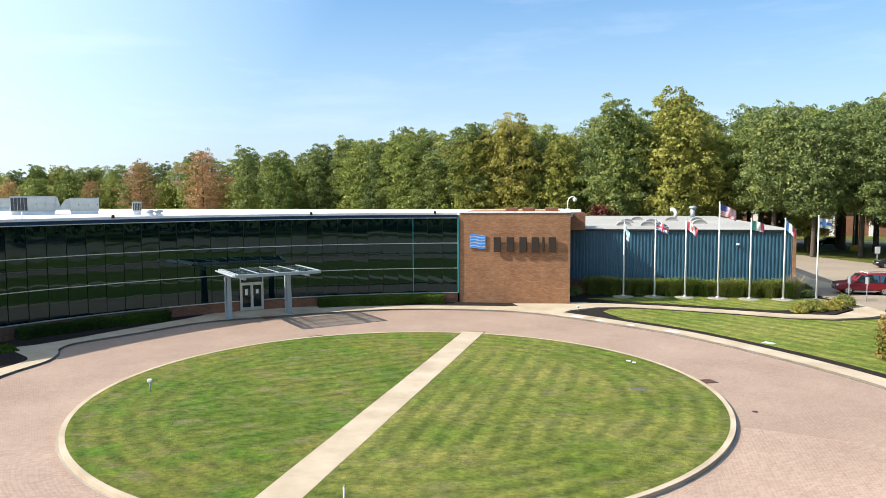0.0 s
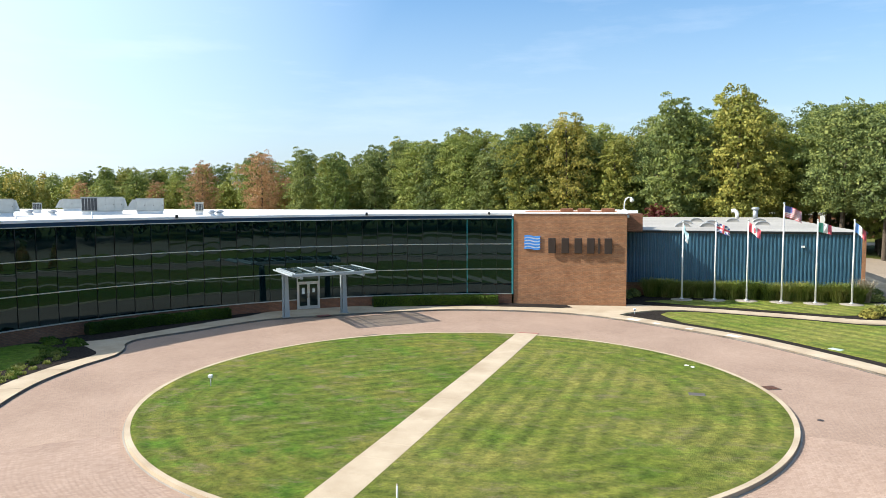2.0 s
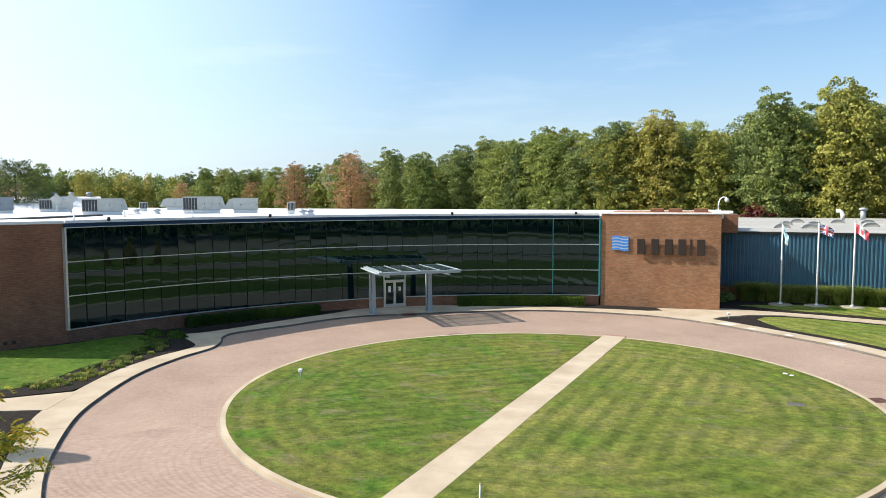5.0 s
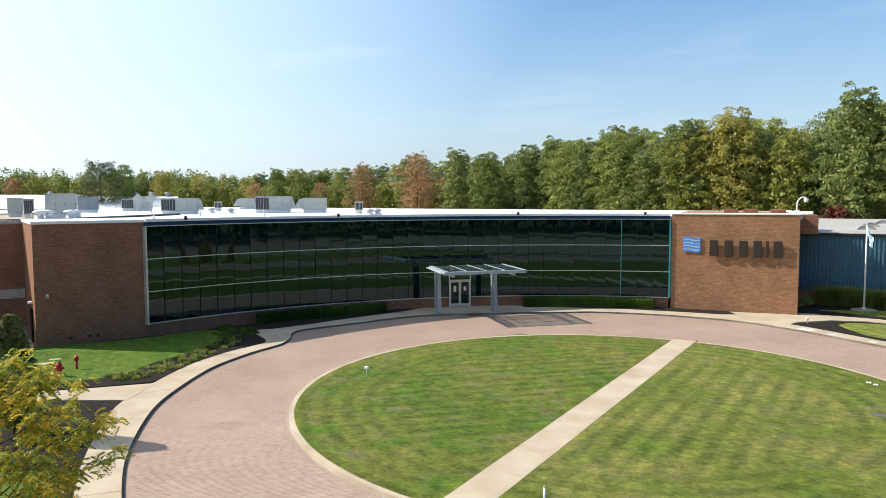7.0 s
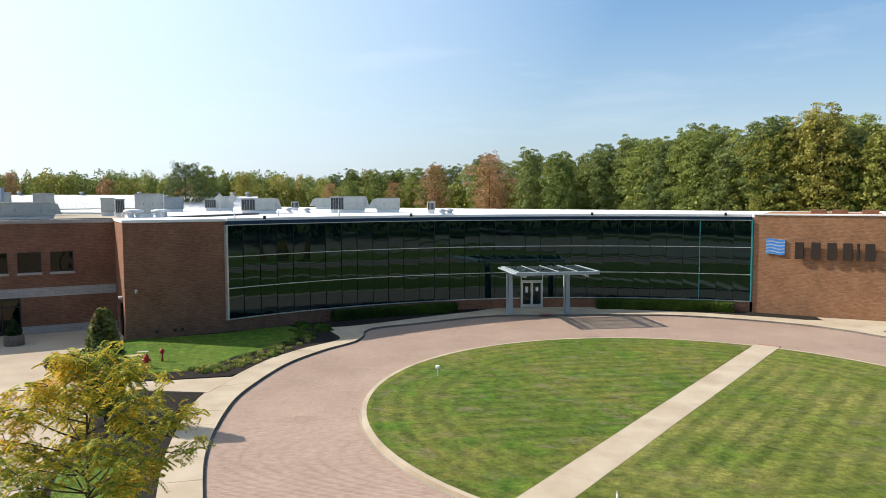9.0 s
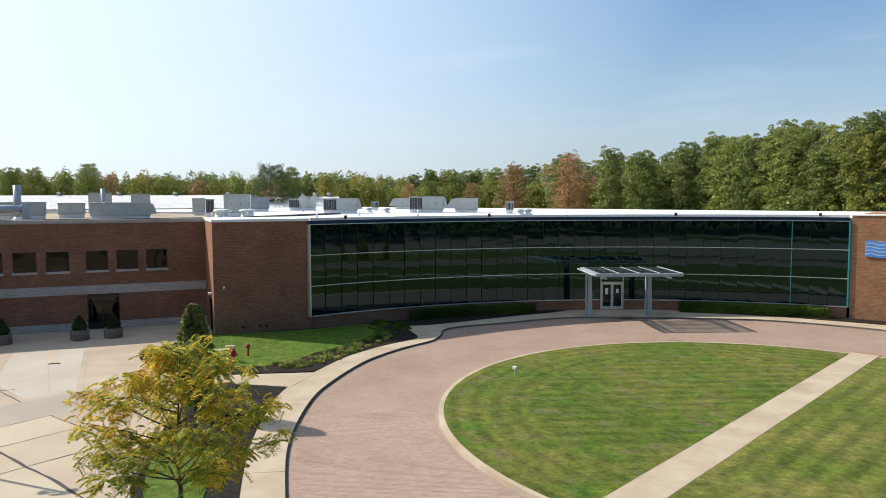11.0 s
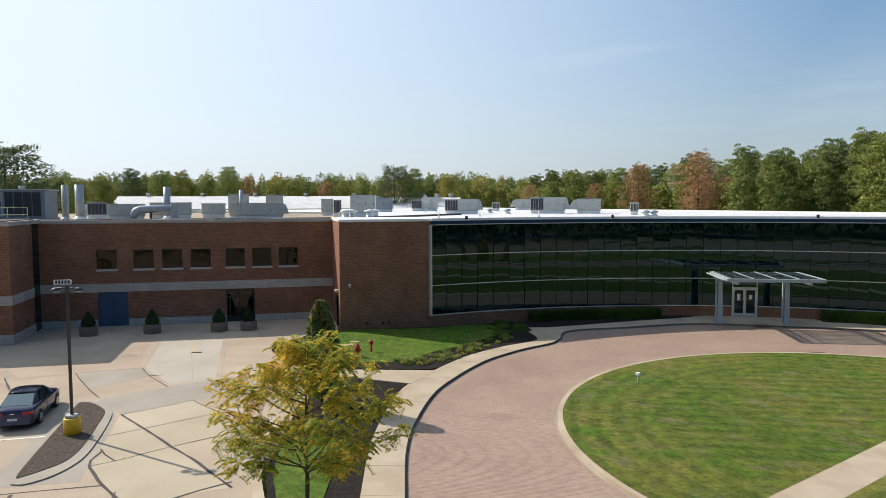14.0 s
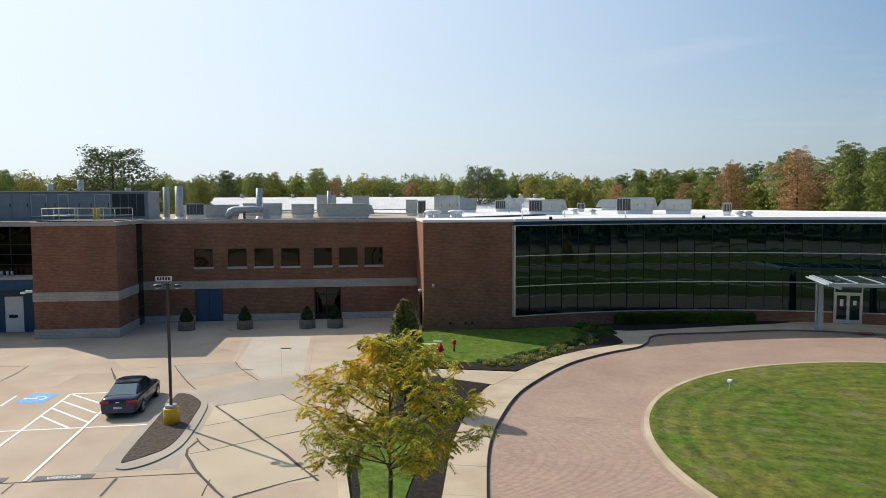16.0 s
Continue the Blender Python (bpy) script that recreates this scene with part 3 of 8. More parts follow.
def holed(length, z0, z1, thick, holes, x0=0.0):
    """A wall with openings (x0, x1, z0, z1) through it."""
    bm = bmesh.new()
    xs = sorted({x0, length, *(h[0] for h in holes), *(h[1] for h in holes)})
    zs = sorted({z0, z1, *(h[2] for h in holes), *(h[3] for h in holes)})
    full = {}
    for i in range(len(xs) - 1):
        for k in range(len(zs) - 1):
            x, z = (xs[i] + xs[i + 1]) / 2, (zs[k] + zs[k + 1]) / 2
            full[i, k] = not any(h[0] < x < h[1] and h[2] < z < h[3] for h in holes)
    def quad(*p):
        bm.faces.new([bm.verts.new(q) for q in p])
    for (i, k), on in full.items():
        if not on:
            continue
        a, b, c, d = xs[i], xs[i + 1], zs[k], zs[k + 1]
        quad((a, 0, c), (b, 0, c), (b, 0, d), (a, 0, d))
        quad((b, thick, c), (a, thick, c), (a, thick, d), (b, thick, d))
        if not full.get((i - 1, k)):
            quad((a, thick, c), (a, 0, c), (a, 0, d), (a, thick, d))
        if not full.get((i + 1, k)):
            quad((b, 0, c), (b, thick, c), (b, thick, d), (b, 0, d))
        if not full.get((i, k - 1)):
            quad((a, thick, c), (b, thick, c), (b, 0, c), (a, 0, c))
        if not full.get((i, k + 1)):
            quad((a, 0, d), (b, 0, d), (b, thick, d), (a, thick, d))
    bmesh.ops.remove_doubles(bm, verts=bm.verts, dist=0.0005)
    return bm


def leaf_mesh(name, centres, sizes, material, rng, droop=0.0, normals=None, stretch=1.0):
    """A mesh of small bent leaf clumps, each a quad of its own."""
    n = len(centres)
    a = rng.normal(size=(n, 3))
    a /= np.linalg.norm(a, axis=1)[:, None]
    if normals is not None:
        a = a * 1.5 + normals
        a /= np.linalg.norm(a, axis=1)[:, None]
    h = rng.normal(size=(n, 3))
    u = np.cross(a, h)
    u /= np.linalg.norm(u, axis=1)[:, None]
    v = np.cross(a, u)
    v[:, 2] -= droop
    s = np.asarray(sizes)[:, None]
    c = np.asarray(centres)
    k = rng.uniform(0.55, 1.0, (n, 4))[:, :, None]
    co = np.stack([c - u * s * k[:, 0], c - v * s * k[:, 1] * stretch, c + u * s * k[:, 2], c + v * s * k[:, 3] * stretch], 1).reshape(-1, 3)
    me = bpy.data.meshes.new(name)
    me.vertices.add(4 * n)
    me.vertices.foreach_set("co", co.astype(np.float32).ravel())
    me.loops.add(4 * n)
    me.loops.foreach_set("vertex_index", np.arange(4 * n, dtype=np.int32))
    me.polygons.add(n)
    me.polygons.foreach_set("loop_start", np.arange(0, 4 * n, 4, dtype=np.int32))
    me.update(calc_edges=True)
    me.materials.append(material)
    return me

# ---- ground, drive and walks ----
ROAD, WALK = -0.12, 0.0
ISLE = (-1.76, 32.88, 14.35)
# outer kerb of the drive, from the south-west round the north to the south-east
KERB = smooth_line([(-4.0, 9.3), (-9.0, 11.4), (-12.4, 14.2), (-14.0, 15.9), (-17.4, 20.0), (-20.3, 24.9), (-21.6, 28.4), (-22.55, 32.6), (-22.55, 36.2), (-22.15, 38.6),
                    (-22.1, 39.5), (-22.45, 41.0), (-23.1, 42.4), (-23.15, 43.7), (-22.5, 44.9), (-20.6, 47.3), (-18.7, 50.1), (-17.2, 51.7), (-15.6, 52.75), (-13.0, 53.9), (-9.8, 55.3), (-6.3, 56.5),
                    (-3.8, 57.2), (0.7, 57.1), (5.2, 56.0), (8.6, 53.8), (12.4, 49.8), (15.5, 46.0), (18.3, 40.4), (19.9, 36.4), (20.9, 32.8), (21.4, 28.0), (20.8, 22.5), (18.2, 16.5), (13.5, 11.5), (6.0, 8.9)], 6)
# back edge of the walk behind that kerb; it widens to the building at the entrance
WALK_BACK = smooth_line([(-4.3, 7.6), (-10.0, 9.8), (-13.5, 13.2), (-15.1, 15.1), (-18.5, 19.2), (-21.7, 24.1), (-22.9, 27.0), (-24.0, 32.4), (-23.9, 36.0), (-23.3, 38.7),
                         (-23.5, 39.8), (-24.8, 41.1), (-26.2, 42.5), (-25.0, 43.7), (-23.9, 45.3), (-22.4, 47.9), (-20.9, 50.3), (-19.2, 52.9), (-17.7, 55.7), (-15.4, 57.1), (-12.0, 58.75), (-8.2, 58.5),
                         (-3.9, 58.9), (0.8, 58.8), (5.6, 58.0), (9.6, 54.9), (13.4, 50.6), (16.6, 46.6), (19.5, 40.9), (21.1, 36.8), (22.1, 33.0), (22.6, 28.0), (22.0, 22.0), (19.2, 15.6), (14.2, 10.2), (6.2, 7.4)], 6)

solid("ground", prism(bmesh.new(), ring_arc(0, 0, 2600, 0, 350, 35), -0.6, -0.17), M_MEADOW, "rough green grass reaching to the far woods", "ground", kind="structure")
drive = solid("drive", prism(bmesh.new(), KERB, -0.4, ROAD), M_PAVER, "worn pink clay brick paving of the circular drive", "road", kind="structure")
walk_ring = solid("pavement", band(bmesh.new(), KERB, WALK_BACK, -0.4, WALK - 0.012), M_CONC_GREY, "pale buff concrete walk along the brick drive", "pavement", kind="structure")
# gutter between the drive and its kerb, coloured dark for the kerb's shaded face and shadow
solid("gutter", band(bmesh.new(), offset_line(KERB, -0.02), offset_line(KERB, -0.10), -0.3, ROAD + 0.004), M_ASPHALT, "narrow gutter darkened for the kerb's shaded face and shadow", "gutter", kind="structure")
# the walk's slabs, with open joints between them
slab_rng = random.Random(12)
first, run = 0, 0.0
for i in range(1, len(KERB)):
    run += math.dist(WALK_BACK[i - 1], WALK_BACK[i]) * 0.5 + math.dist(KERB[i - 1], KERB[i]) * 0.5
    if run < 1.7 and i < len(KERB) - 1:
        continue
    lines = []
    for line in (KERB, WALK_BACK):
        pts = [Vector(p) for p in line[first:i + 1]]
        pts[0] += (pts[1] - pts[0]).normalized() * 0.008
        pts[-1] += (pts[-2] - pts[-1]).normalized() * 0.008
        lines.append([tuple(p) for p in pts])
    part("slab", band(bmesh.new(), lines[0], lines[1], -0.3, WALK + slab_rng.uniform(-0.003, 0.003)), M_CONC, walk_ring)
    first, run = i, 0.0

# island: kerb, two lawns and the straight walk across
island = thing("island", "round lawn island ringed by a pale concrete kerb", "lawn", kind="structure", m=pose(ISLE[0], ISLE[1], 0))
full = ring_arc(ISLE[0], ISLE[1], ISLE[2], 0, 360, 120)
inner = ring_arc(ISLE[0], ISLE[1], ISLE[2] - 0.21, 0, 360, 120)
part("kerb", band(bmesh.new(), inner, full, -0.35, 0.03), M_CONC, island, "pale concrete kerb", m=Matrix())
part("gutter", band(bmesh.new(), ring_arc(ISLE[0], ISLE[1], ISLE[2] + 0.01, 0, 360, 120), ring_arc(ISLE[0], ISLE[1], ISLE[2] + 0.08, 0, 360, 120), -0.3, ROAD + 0.004), M_CONC_GREY, island, m=Matrix())
P0, P1 = Vector((2.12, 47.3)), Vector((-5.0, 20.6))     # middle of the straight walk
pw = (P0 - P1).normalized()
side = Vector((pw.y, -pw.x))
HALF = 0.71


def island_half(sign):
    pts = []
    for i in range(721):
        a = math.tau * i / 720
        p = Vector((ISLE[0] + (ISLE[2] - 0.20) * math.cos(a), ISLE[1] + (ISLE[2] - 0.20) * math.sin(a)))
        if (p - P1).dot(side) * sign > HALF - 0.07:
            pts.append((math.atan2((p - Vector(ISLE[:2])).dot(pw), (p - Vector(ISLE[:2])).dot(side) * sign), tuple(p)))
    return [p for _, p in sorted(pts)]


def mound(outline, bm, rise):
    """A lawn that swells gently towards the middle."""
    mid = Vector((sum(p[0] for p in outline) / len(outline), sum(p[1] for p in outline) / len(outline)))
    rings = []
    for k in range(9):
        f = 1 - k / 9
        rings.append([bm.verts.new((mid.x + (p[0] - mid.x) * f, mid.y + (p[1] - mid.y) * f, 0.025 + rise * (1 - f * f))) for p in outline])
    for a, b in zip(rings, rings[1:]):
        for i in range(len(outline)):
            j = (i + 1) % len(outline)
            bm.faces.new((a[i], a[j], b[j], b[i])).smooth = True
    low = [bm.verts.new((p[0], p[1], -0.3)) for p in outline]
    top = [bm.verts.new(v.co) for v in rings[0]]
    for i in range(len(outline)):
        j = (i + 1) % len(outline)
        bm.faces.new((low[i], low[j], top[j], top[i]))
    bm.faces.new(rings[-1])
    bmesh.ops.recalc_face_normals(bm, faces=bm.faces)
    return bm


part("lawn_half", mound(island_half(-1), bmesh.new(), 0.05), M_LAWN_L, island, "lush mown grass with faint mower lines", m=Matrix())
part("lawn_half", mound(island_half(1), bmesh.new(), 0.05), M_LAWN_R, island, "paler grass with clear mower stripes", m=Matrix())
m_path = Matrix(((side.x, pw.x, 0, P1.x), (side.y, pw.y, 0, P1.y), (0, 0, 1, 0), (0, 0, 0, 1)))
PATH_LEN = (P0 - P1).length
slab_rng = random.Random(4)
y = -1.2
while y < PATH_LEN - 0.6:
    y1 = min(y + 1.52, PATH_LEN - 0.34)
    part("slab", boxed(-HALF + 0.005, HALF - 0.005, y + 0.006, y1 - 0.006, -0.3, 0.035 + slab_rng.uniform(-0.006, 0.006), bev=0.006), M_CONC, island, m=m_path)
    y = y1
part("edging_strip", boxed(-HALF + 0.02, HALF - 0.02, PATH_LEN - 0.335, PATH_LEN - 0.02, -0.3, 0.03, bev=0.008), speckled("dull_red_edging", (0.30, 0.12, 0.09), (0.42, 0.19, 0.15), 6.0), island, "dull red edging strip across the walk's end", m=m_path)

# soil and mulch beds
def flat(name, pts, z, material, label, category, smooth=0, low=-0.35):
    line = smooth_line(pts, smooth, True) if smooth else list(pts)
    return solid(name, prism(bmesh.new(), line, low, z), material, label, category, kind="structure")


nback = [p for p in WALK_BACK if p[1] > 29.3 and p[0] < -18.5]
flat("mulch_bed", [*nback, (-18.6, 55.0), (-21.4, 52.4), (-25.0, 48.2), (-28.0, 44.2), (-30.6, 40.0), (-33.6, 36.4), (-34.0, 31.5), (-30.0, 27.0), (-27.0, 26.5), (-23.6, 29.0)],
     0.012, M_MULCH, "dark mulch bed between the walk and the glass front", "mulch bed")
flat("lawn", [(-35.6, 34.0), (-33.4, 36.2), (-31.3, 38.5), (-29.2, 41.8), (-27.4, 41.0), (-26.3, 39.2), (-25.8, 36.5), (-26.2, 32.8), (-26.0, 29.8), (-27.3, 28.2), (-30.2, 27.2), (-33.2, 28.6), (-35.8, 31.0)],
     0.03, M_LAWN_W, "bright green lawn below the brick corner block", "lawn", 4)
ne = [p for p in WALK_BACK if p[1] > 58.2 and -8.9 < p[0] < 5.5]
flat("mulch_bed", [*ne, (6.2, 58.6), (5.8, 60.0), (1.5, 60.6), (-2.8, 60.6), (-7.5, 60.0), (-10.6, 59.1), (-11.6, 58.72)], 0.012, M_MULCH, "dark mulch bed below the clipped hedge", "mulch bed")
# forecourt and path to the flag lawn
flat("pavement", [(5.0, 58.0), (9.3, 55.0), (10.2, 56.2), (12.6, 57.6), (15.1, 57.8), (18.0, 56.7), (22.5, 54.4), (25.8, 52.4), (28.8, 51.7), (31.7, 52.3), (34.2, 53.8), (34.6, 58.6), (33.4, 58.4), (32.6, 55.7), (29.7, 53.3),
                  (26.5, 53.9), (23.0, 55.8), (18.0, 58.3), (15.0, 59.4), (12.4, 60.2), (10.9, 62.2), (10.6, 59.7), (6.0, 59.9)], -0.008, M_CONC, "buff concrete forecourt and path curving past the flag lawn", "pavement", 0)
eb = [p for p in WALK_BACK if p[0] > 9 and p[1] > 9.5]
flat("mulch_bed", [*eb, (38.0, 9.0), (38.0, 50.5), (36.0, 50.8), (31.7, 51.9), (28.6, 51.2), (25.6, 51.9), (22.3, 54.0), (17.8, 56.3), (15.0, 57.4), (12.7, 57.2), (10.5, 55.8)], 0.004, M_MULCH, "black mulch border round the lawn", "mulch bed")
el = offset_line(eb, 0.75)
flat("lawn", [*[p for p in el if p[1] < 52.4], (37.6, 9.4), (37.6, 50.0), (36.0, 50.2), (31.8, 51.2), (28.5, 50.6), (25.4, 51.3), (22.0, 53.4), (17.6, 55.7), (15.2, 56.6), (13.4, 56.5), (12.6, 55.4), (12.8, 54.0)],
     0.03, M_LAWN_E, "mown green lawn sloping past the drive", "lawn")
flat("mulch_bed", [(10.9, 60.6), (12.6, 60.5), (15.1, 59.6), (18.1, 58.5), (23.1, 56.0), (26.6, 54.1), (29.6, 53.5), (32.4, 55.9), (33.2, 58.6), (33.8, 66.3), (10.9, 66.3)], 0.006, M_MULCH, "black mulch border of the flag lawn", "mulch bed")
flat("lawn", [(13.4, 62.6), (13.6, 61.9), (15.4, 60.6), (19.4, 58.9), (23.4, 56.9), (26.6, 55.4), (28.0, 56.8), (29.6, 58.2), (31.4, 60.2), (31.0, 62.6), (22.0, 63.6)], 0.035, M_LAWN_E, "narrow green lawn in front of the blue annex", "lawn", 4)

# west court
flat("court", [(-75, -40), (-75, 25), (-53, 25), (-42, 40), (-36.2, 34.2), (-30.4, 26.6), (-26.4, 24.2), (-22.4, 18.4), (-18.8, 14.2), (-16.8, 12.4), (-12.3, 8.0), (-10, 5.5), (-10, -40)], -0.05, M_LOT, "tan concrete court and parking area with tarred cracks", "parking lot")
flat("pavement", [(-23.2, 29.0), (-22.5, 26.1), (-25.7, 25.2), (-30.0, 23.3), (-31.6, 25.0), (-26.9, 26.4)], 0.008, M_CONC, "short concrete path joining the court to the drive", "pavement")
flat("mulch_bed", [(-22.7, 26.0), (-21.75, 24.2), (-20.2, 21.7), (-18.55, 19.25), (-16.85, 17.2), (-15.15, 15.15), (-13.55, 13.25), (-11.2, 10.9), (-12.4, 8.2), (-16.4, 12.6), (-18.8, 14.5), (-21.6, 17.6), (-24.4, 20.6), (-26.0, 24.9)], -0.004, M_MULCH, "dark mulch bed under the young locust tree", "mulch bed")
flat("lawn", [(-12.2, 10.2), (-13.2, 9.4), (-16.4, 12.9), (-18.6, 14.6), (-20.6, 16.8), (-20.2, 18.2), (-18.6, 18.0), (-16.9, 15.6), (-14.4, 12.6)], 0.03, M_LAWN_W, "small patch of grass under the locust tree", "lawn", 4)
kl = [(-12.2, 8.2), (-16.4, 12.6), (-18.9, 14.3), (-21.8, 17.4), (-24.6, 20.5), (-26.3, 23.3)]
solid("kerb", band(bmesh.new(), kl, offset_line(kl, 0.35), -0.3, 0.02), M_CONC, "pale concrete kerb beside the court", "kerb", kind="structure")
flat("mulch_bed", [(-31.0, 26.6), (-33.0, 26.4), (-34.9, 27.4), (-35.6, 28.6), (-35.6, 31.0), (-33.2, 28.9), (-30.4, 27.6)], 0.02, M_MULCH, "dark mulch round a tall evergreen shrub", "mulch bed", 3)
flat("ramp", [(-31.5, 24.85), (-30.2, 23.5), (-29.7, 23.8), (-31.1, 25.1)], 0.016, plain("red_tactile_pad", (0.36, 0.13, 0.10), 0.8), "red tactile paving pad at the path's end", "paving")
M_PANEL_YELLOW = speckled("yellowed_concrete", (0.445, 0.372, 0.262), (0.545, 0.468, 0.345), 0.3, 22.0, 0.9, relief=0.1, grit=0.78)
M_PANEL_GREY = speckled("greyed_concrete", (0.345, 0.308, 0.248), (0.43, 0.388, 0.318), 0.35, 22.0, 0.9, relief=0.1, grit=0.78)
M_PANEL_PALE = speckled("pale_concrete", (0.43, 0.385, 0.31), (0.53, 0.485, 0.405), 0.3, 22.0, 0.9, relief=0.1, grit=0.78)
M_PANEL_PINK = speckled("pinkish_concrete", (0.40, 0.310, 0.228), (0.50, 0.395, 0.295), 0.3, 22.0, 0.9, relief=0.1, grit=0.78)
for mat, label, pts in ((M_PANEL_GREY, "grey concrete drainage strip across the court", [(-32.1, 15.7), (-31.7, 18.5), (-30.6, 22.3), (-27.4, 20.6), (-28.6, 18.0), (-29.1, 14.9), (-29.8, 15.0), (-31.8, 15.3)]),
                        (M_PANEL_GREY, "grey concrete apron round the parking island", [(-24.9, 8.2), (-27.0, 9.9), (-31.6, 13.6), (-32.7, 14.7), (-31.8, 15.3), (-29.8, 15.0), (-29.0, 14.6), (-26.9, 13.2), (-24.8, 11.6), (-23.1, 10.4)]),
                        (M_PANEL_GREY, "grey repaired concrete panel in the court", [(-37.9, 17.1), (-36.3, 19.8), (-34.2, 19.3), (-34.4, 16.1)]),
                        (M_PANEL_YELLOW, "yellowed concrete panel in the court", [(-29.1, 14.9), (-28.6, 18.0), (-25.1, 17.5), (-23.3, 16.2), (-23.7, 14.1)]),
                        (M_PANEL_YELLOW, "yellowed concrete panel in the court", [(-29.0, 14.8), (-23.7, 13.95), (-24.2, 11.3), (-26.8, 13.2)]),
                        (M_PANEL_YELLOW, "yellowed concrete panel in the court", [(-24.2, 11.3), (-23.7, 14.0), (-18.8, 13.1), (-19.5, 11.9), (-19.6, 10.5), (-21.7, 10.6)]),
                        (M_PANEL_PALE, "pale concrete panel in the court", [(-36.2, 20.0), (-43.0, 25.0), (-39.6, 27.2), (-31.3, 21.0), (-32.0, 18.9)]),
                        (M_PANEL_PINK, "pinkish concrete panel in the court", [(-38.1, 17.0), (-39.1, 14.8), (-41.9, 15.3), (-41.1, 18.6), (-43.6, 24.6), (-36.5, 19.8)]),
                        (M_PANEL_PINK, "pinkish concrete panel in the court", [(-37.1, 13.6), (-38.9, 14.1), (-39.7, 12.7), (-37.8, 10.9), (-35.4, 12.6)])):
    flat("court_panel", pts, -0.0475, mat, label, "paving")

flat("court_panel", [(-41.02, 25.63), (-40.46, 26.14), (-37.4, 24.06), (-37.81, 23.69)], -0.0435, M_PANEL_YELLOW, "narrow yellowed concrete patch leading to a drain", "paving")
solid("drain_slot", boxed(-0.3, 0.3, -0.14, 0.14, -0.02, 0.006), M_BRONZE, "narrow dark drain slot in the court", "drain", m=pose(-37.5, 23.95, -0.043, 0, 0, 42))
solid("valve_cover", boxed(-0.3, 0.3, -0.16, 0.16, -0.05, 0.02, bev=0.01), M_PANEL_PALE, "pale concrete utility cover in the lawn", "cover", m=pose(-32.05, 31.68, 0.03, 0, 0, 40))

# parking island with a kerb
LOT_ISLE = smooth_line([(-24.86, 9.02), (-24.38, 8.98), (-24.17, 9.3), (-24.2, 9.9), (-24.5, 10.65), (-25.2, 11.55), (-26.63, 12.73), (-28.62, 14.18), (-29.62, 14.76), (-30.61, 15.07), (-31.5, 15.16), (-32.12, 14.99),
                        (-32.39, 14.7), (-32.11, 14.34), (-29.77, 12.57), (-26.88, 10.38)], 4, True)
LOT_BED = smooth_line([(-25.06, 9.27), (-24.87, 9.39), (-24.95, 10.1), (-25.2, 10.87), (-25.94, 11.7), (-27.16, 12.68), (-28.39, 13.58), (-29.52, 14.4), (-30.2, 14.72), (-31.04, 14.86), (-31.7, 14.86), (-32.05, 14.62), (-31.81, 14.31), (-29.5, 12.6), (-26.64, 10.42)], 4, True)
solid("kerb", prism(bmesh.new(), LOT_ISLE, -0.3, 0.0), M_PANEL_GREY, "worn grey concrete kerb of the parking island", "kerb", kind="structure")
solid("mulch_bed", prism(bmesh.new(), LOT_BED, -0.3, 0.02), M_MULCH_GREY, "grey-brown mulch in the parking island", "mulch bed", kind="structure")

# tarred cracks in the court
def stripe(bm, pts, w, z, wobble=0.0, seed=0):
    r = random.Random(seed)
    line = [Vector(p) for p in pts]
    dense = []
    for a, b in zip(line, line[1:]):
        n = max(1, int((b - a).length / 0.5)) if wobble else 1
        dense += [a + (b - a) * i / n for i in range(n)]
    dense.append(line[-1])
    left, right = [], []
    for i, p in enumerate(dense):
        d = (dense[min(i + 1, len(dense) - 1)] - dense[max(i - 1, 0)]).normalized()
        s = Vector((-d.y, d.x))
        c = p + s * r.uniform(-wobble, wobble)
        k = w / 2 * r.uniform(0.6, 1.3) if wobble else w / 2
        left.append(bm.verts.new((*(c + s * k), z)))
        right.append(bm.verts.new((*(c - s * k), z)))
    for i in range(len(dense) - 1):
        bm.faces.new((right[i], right[i + 1], left[i + 1], left[i]))
    return bm


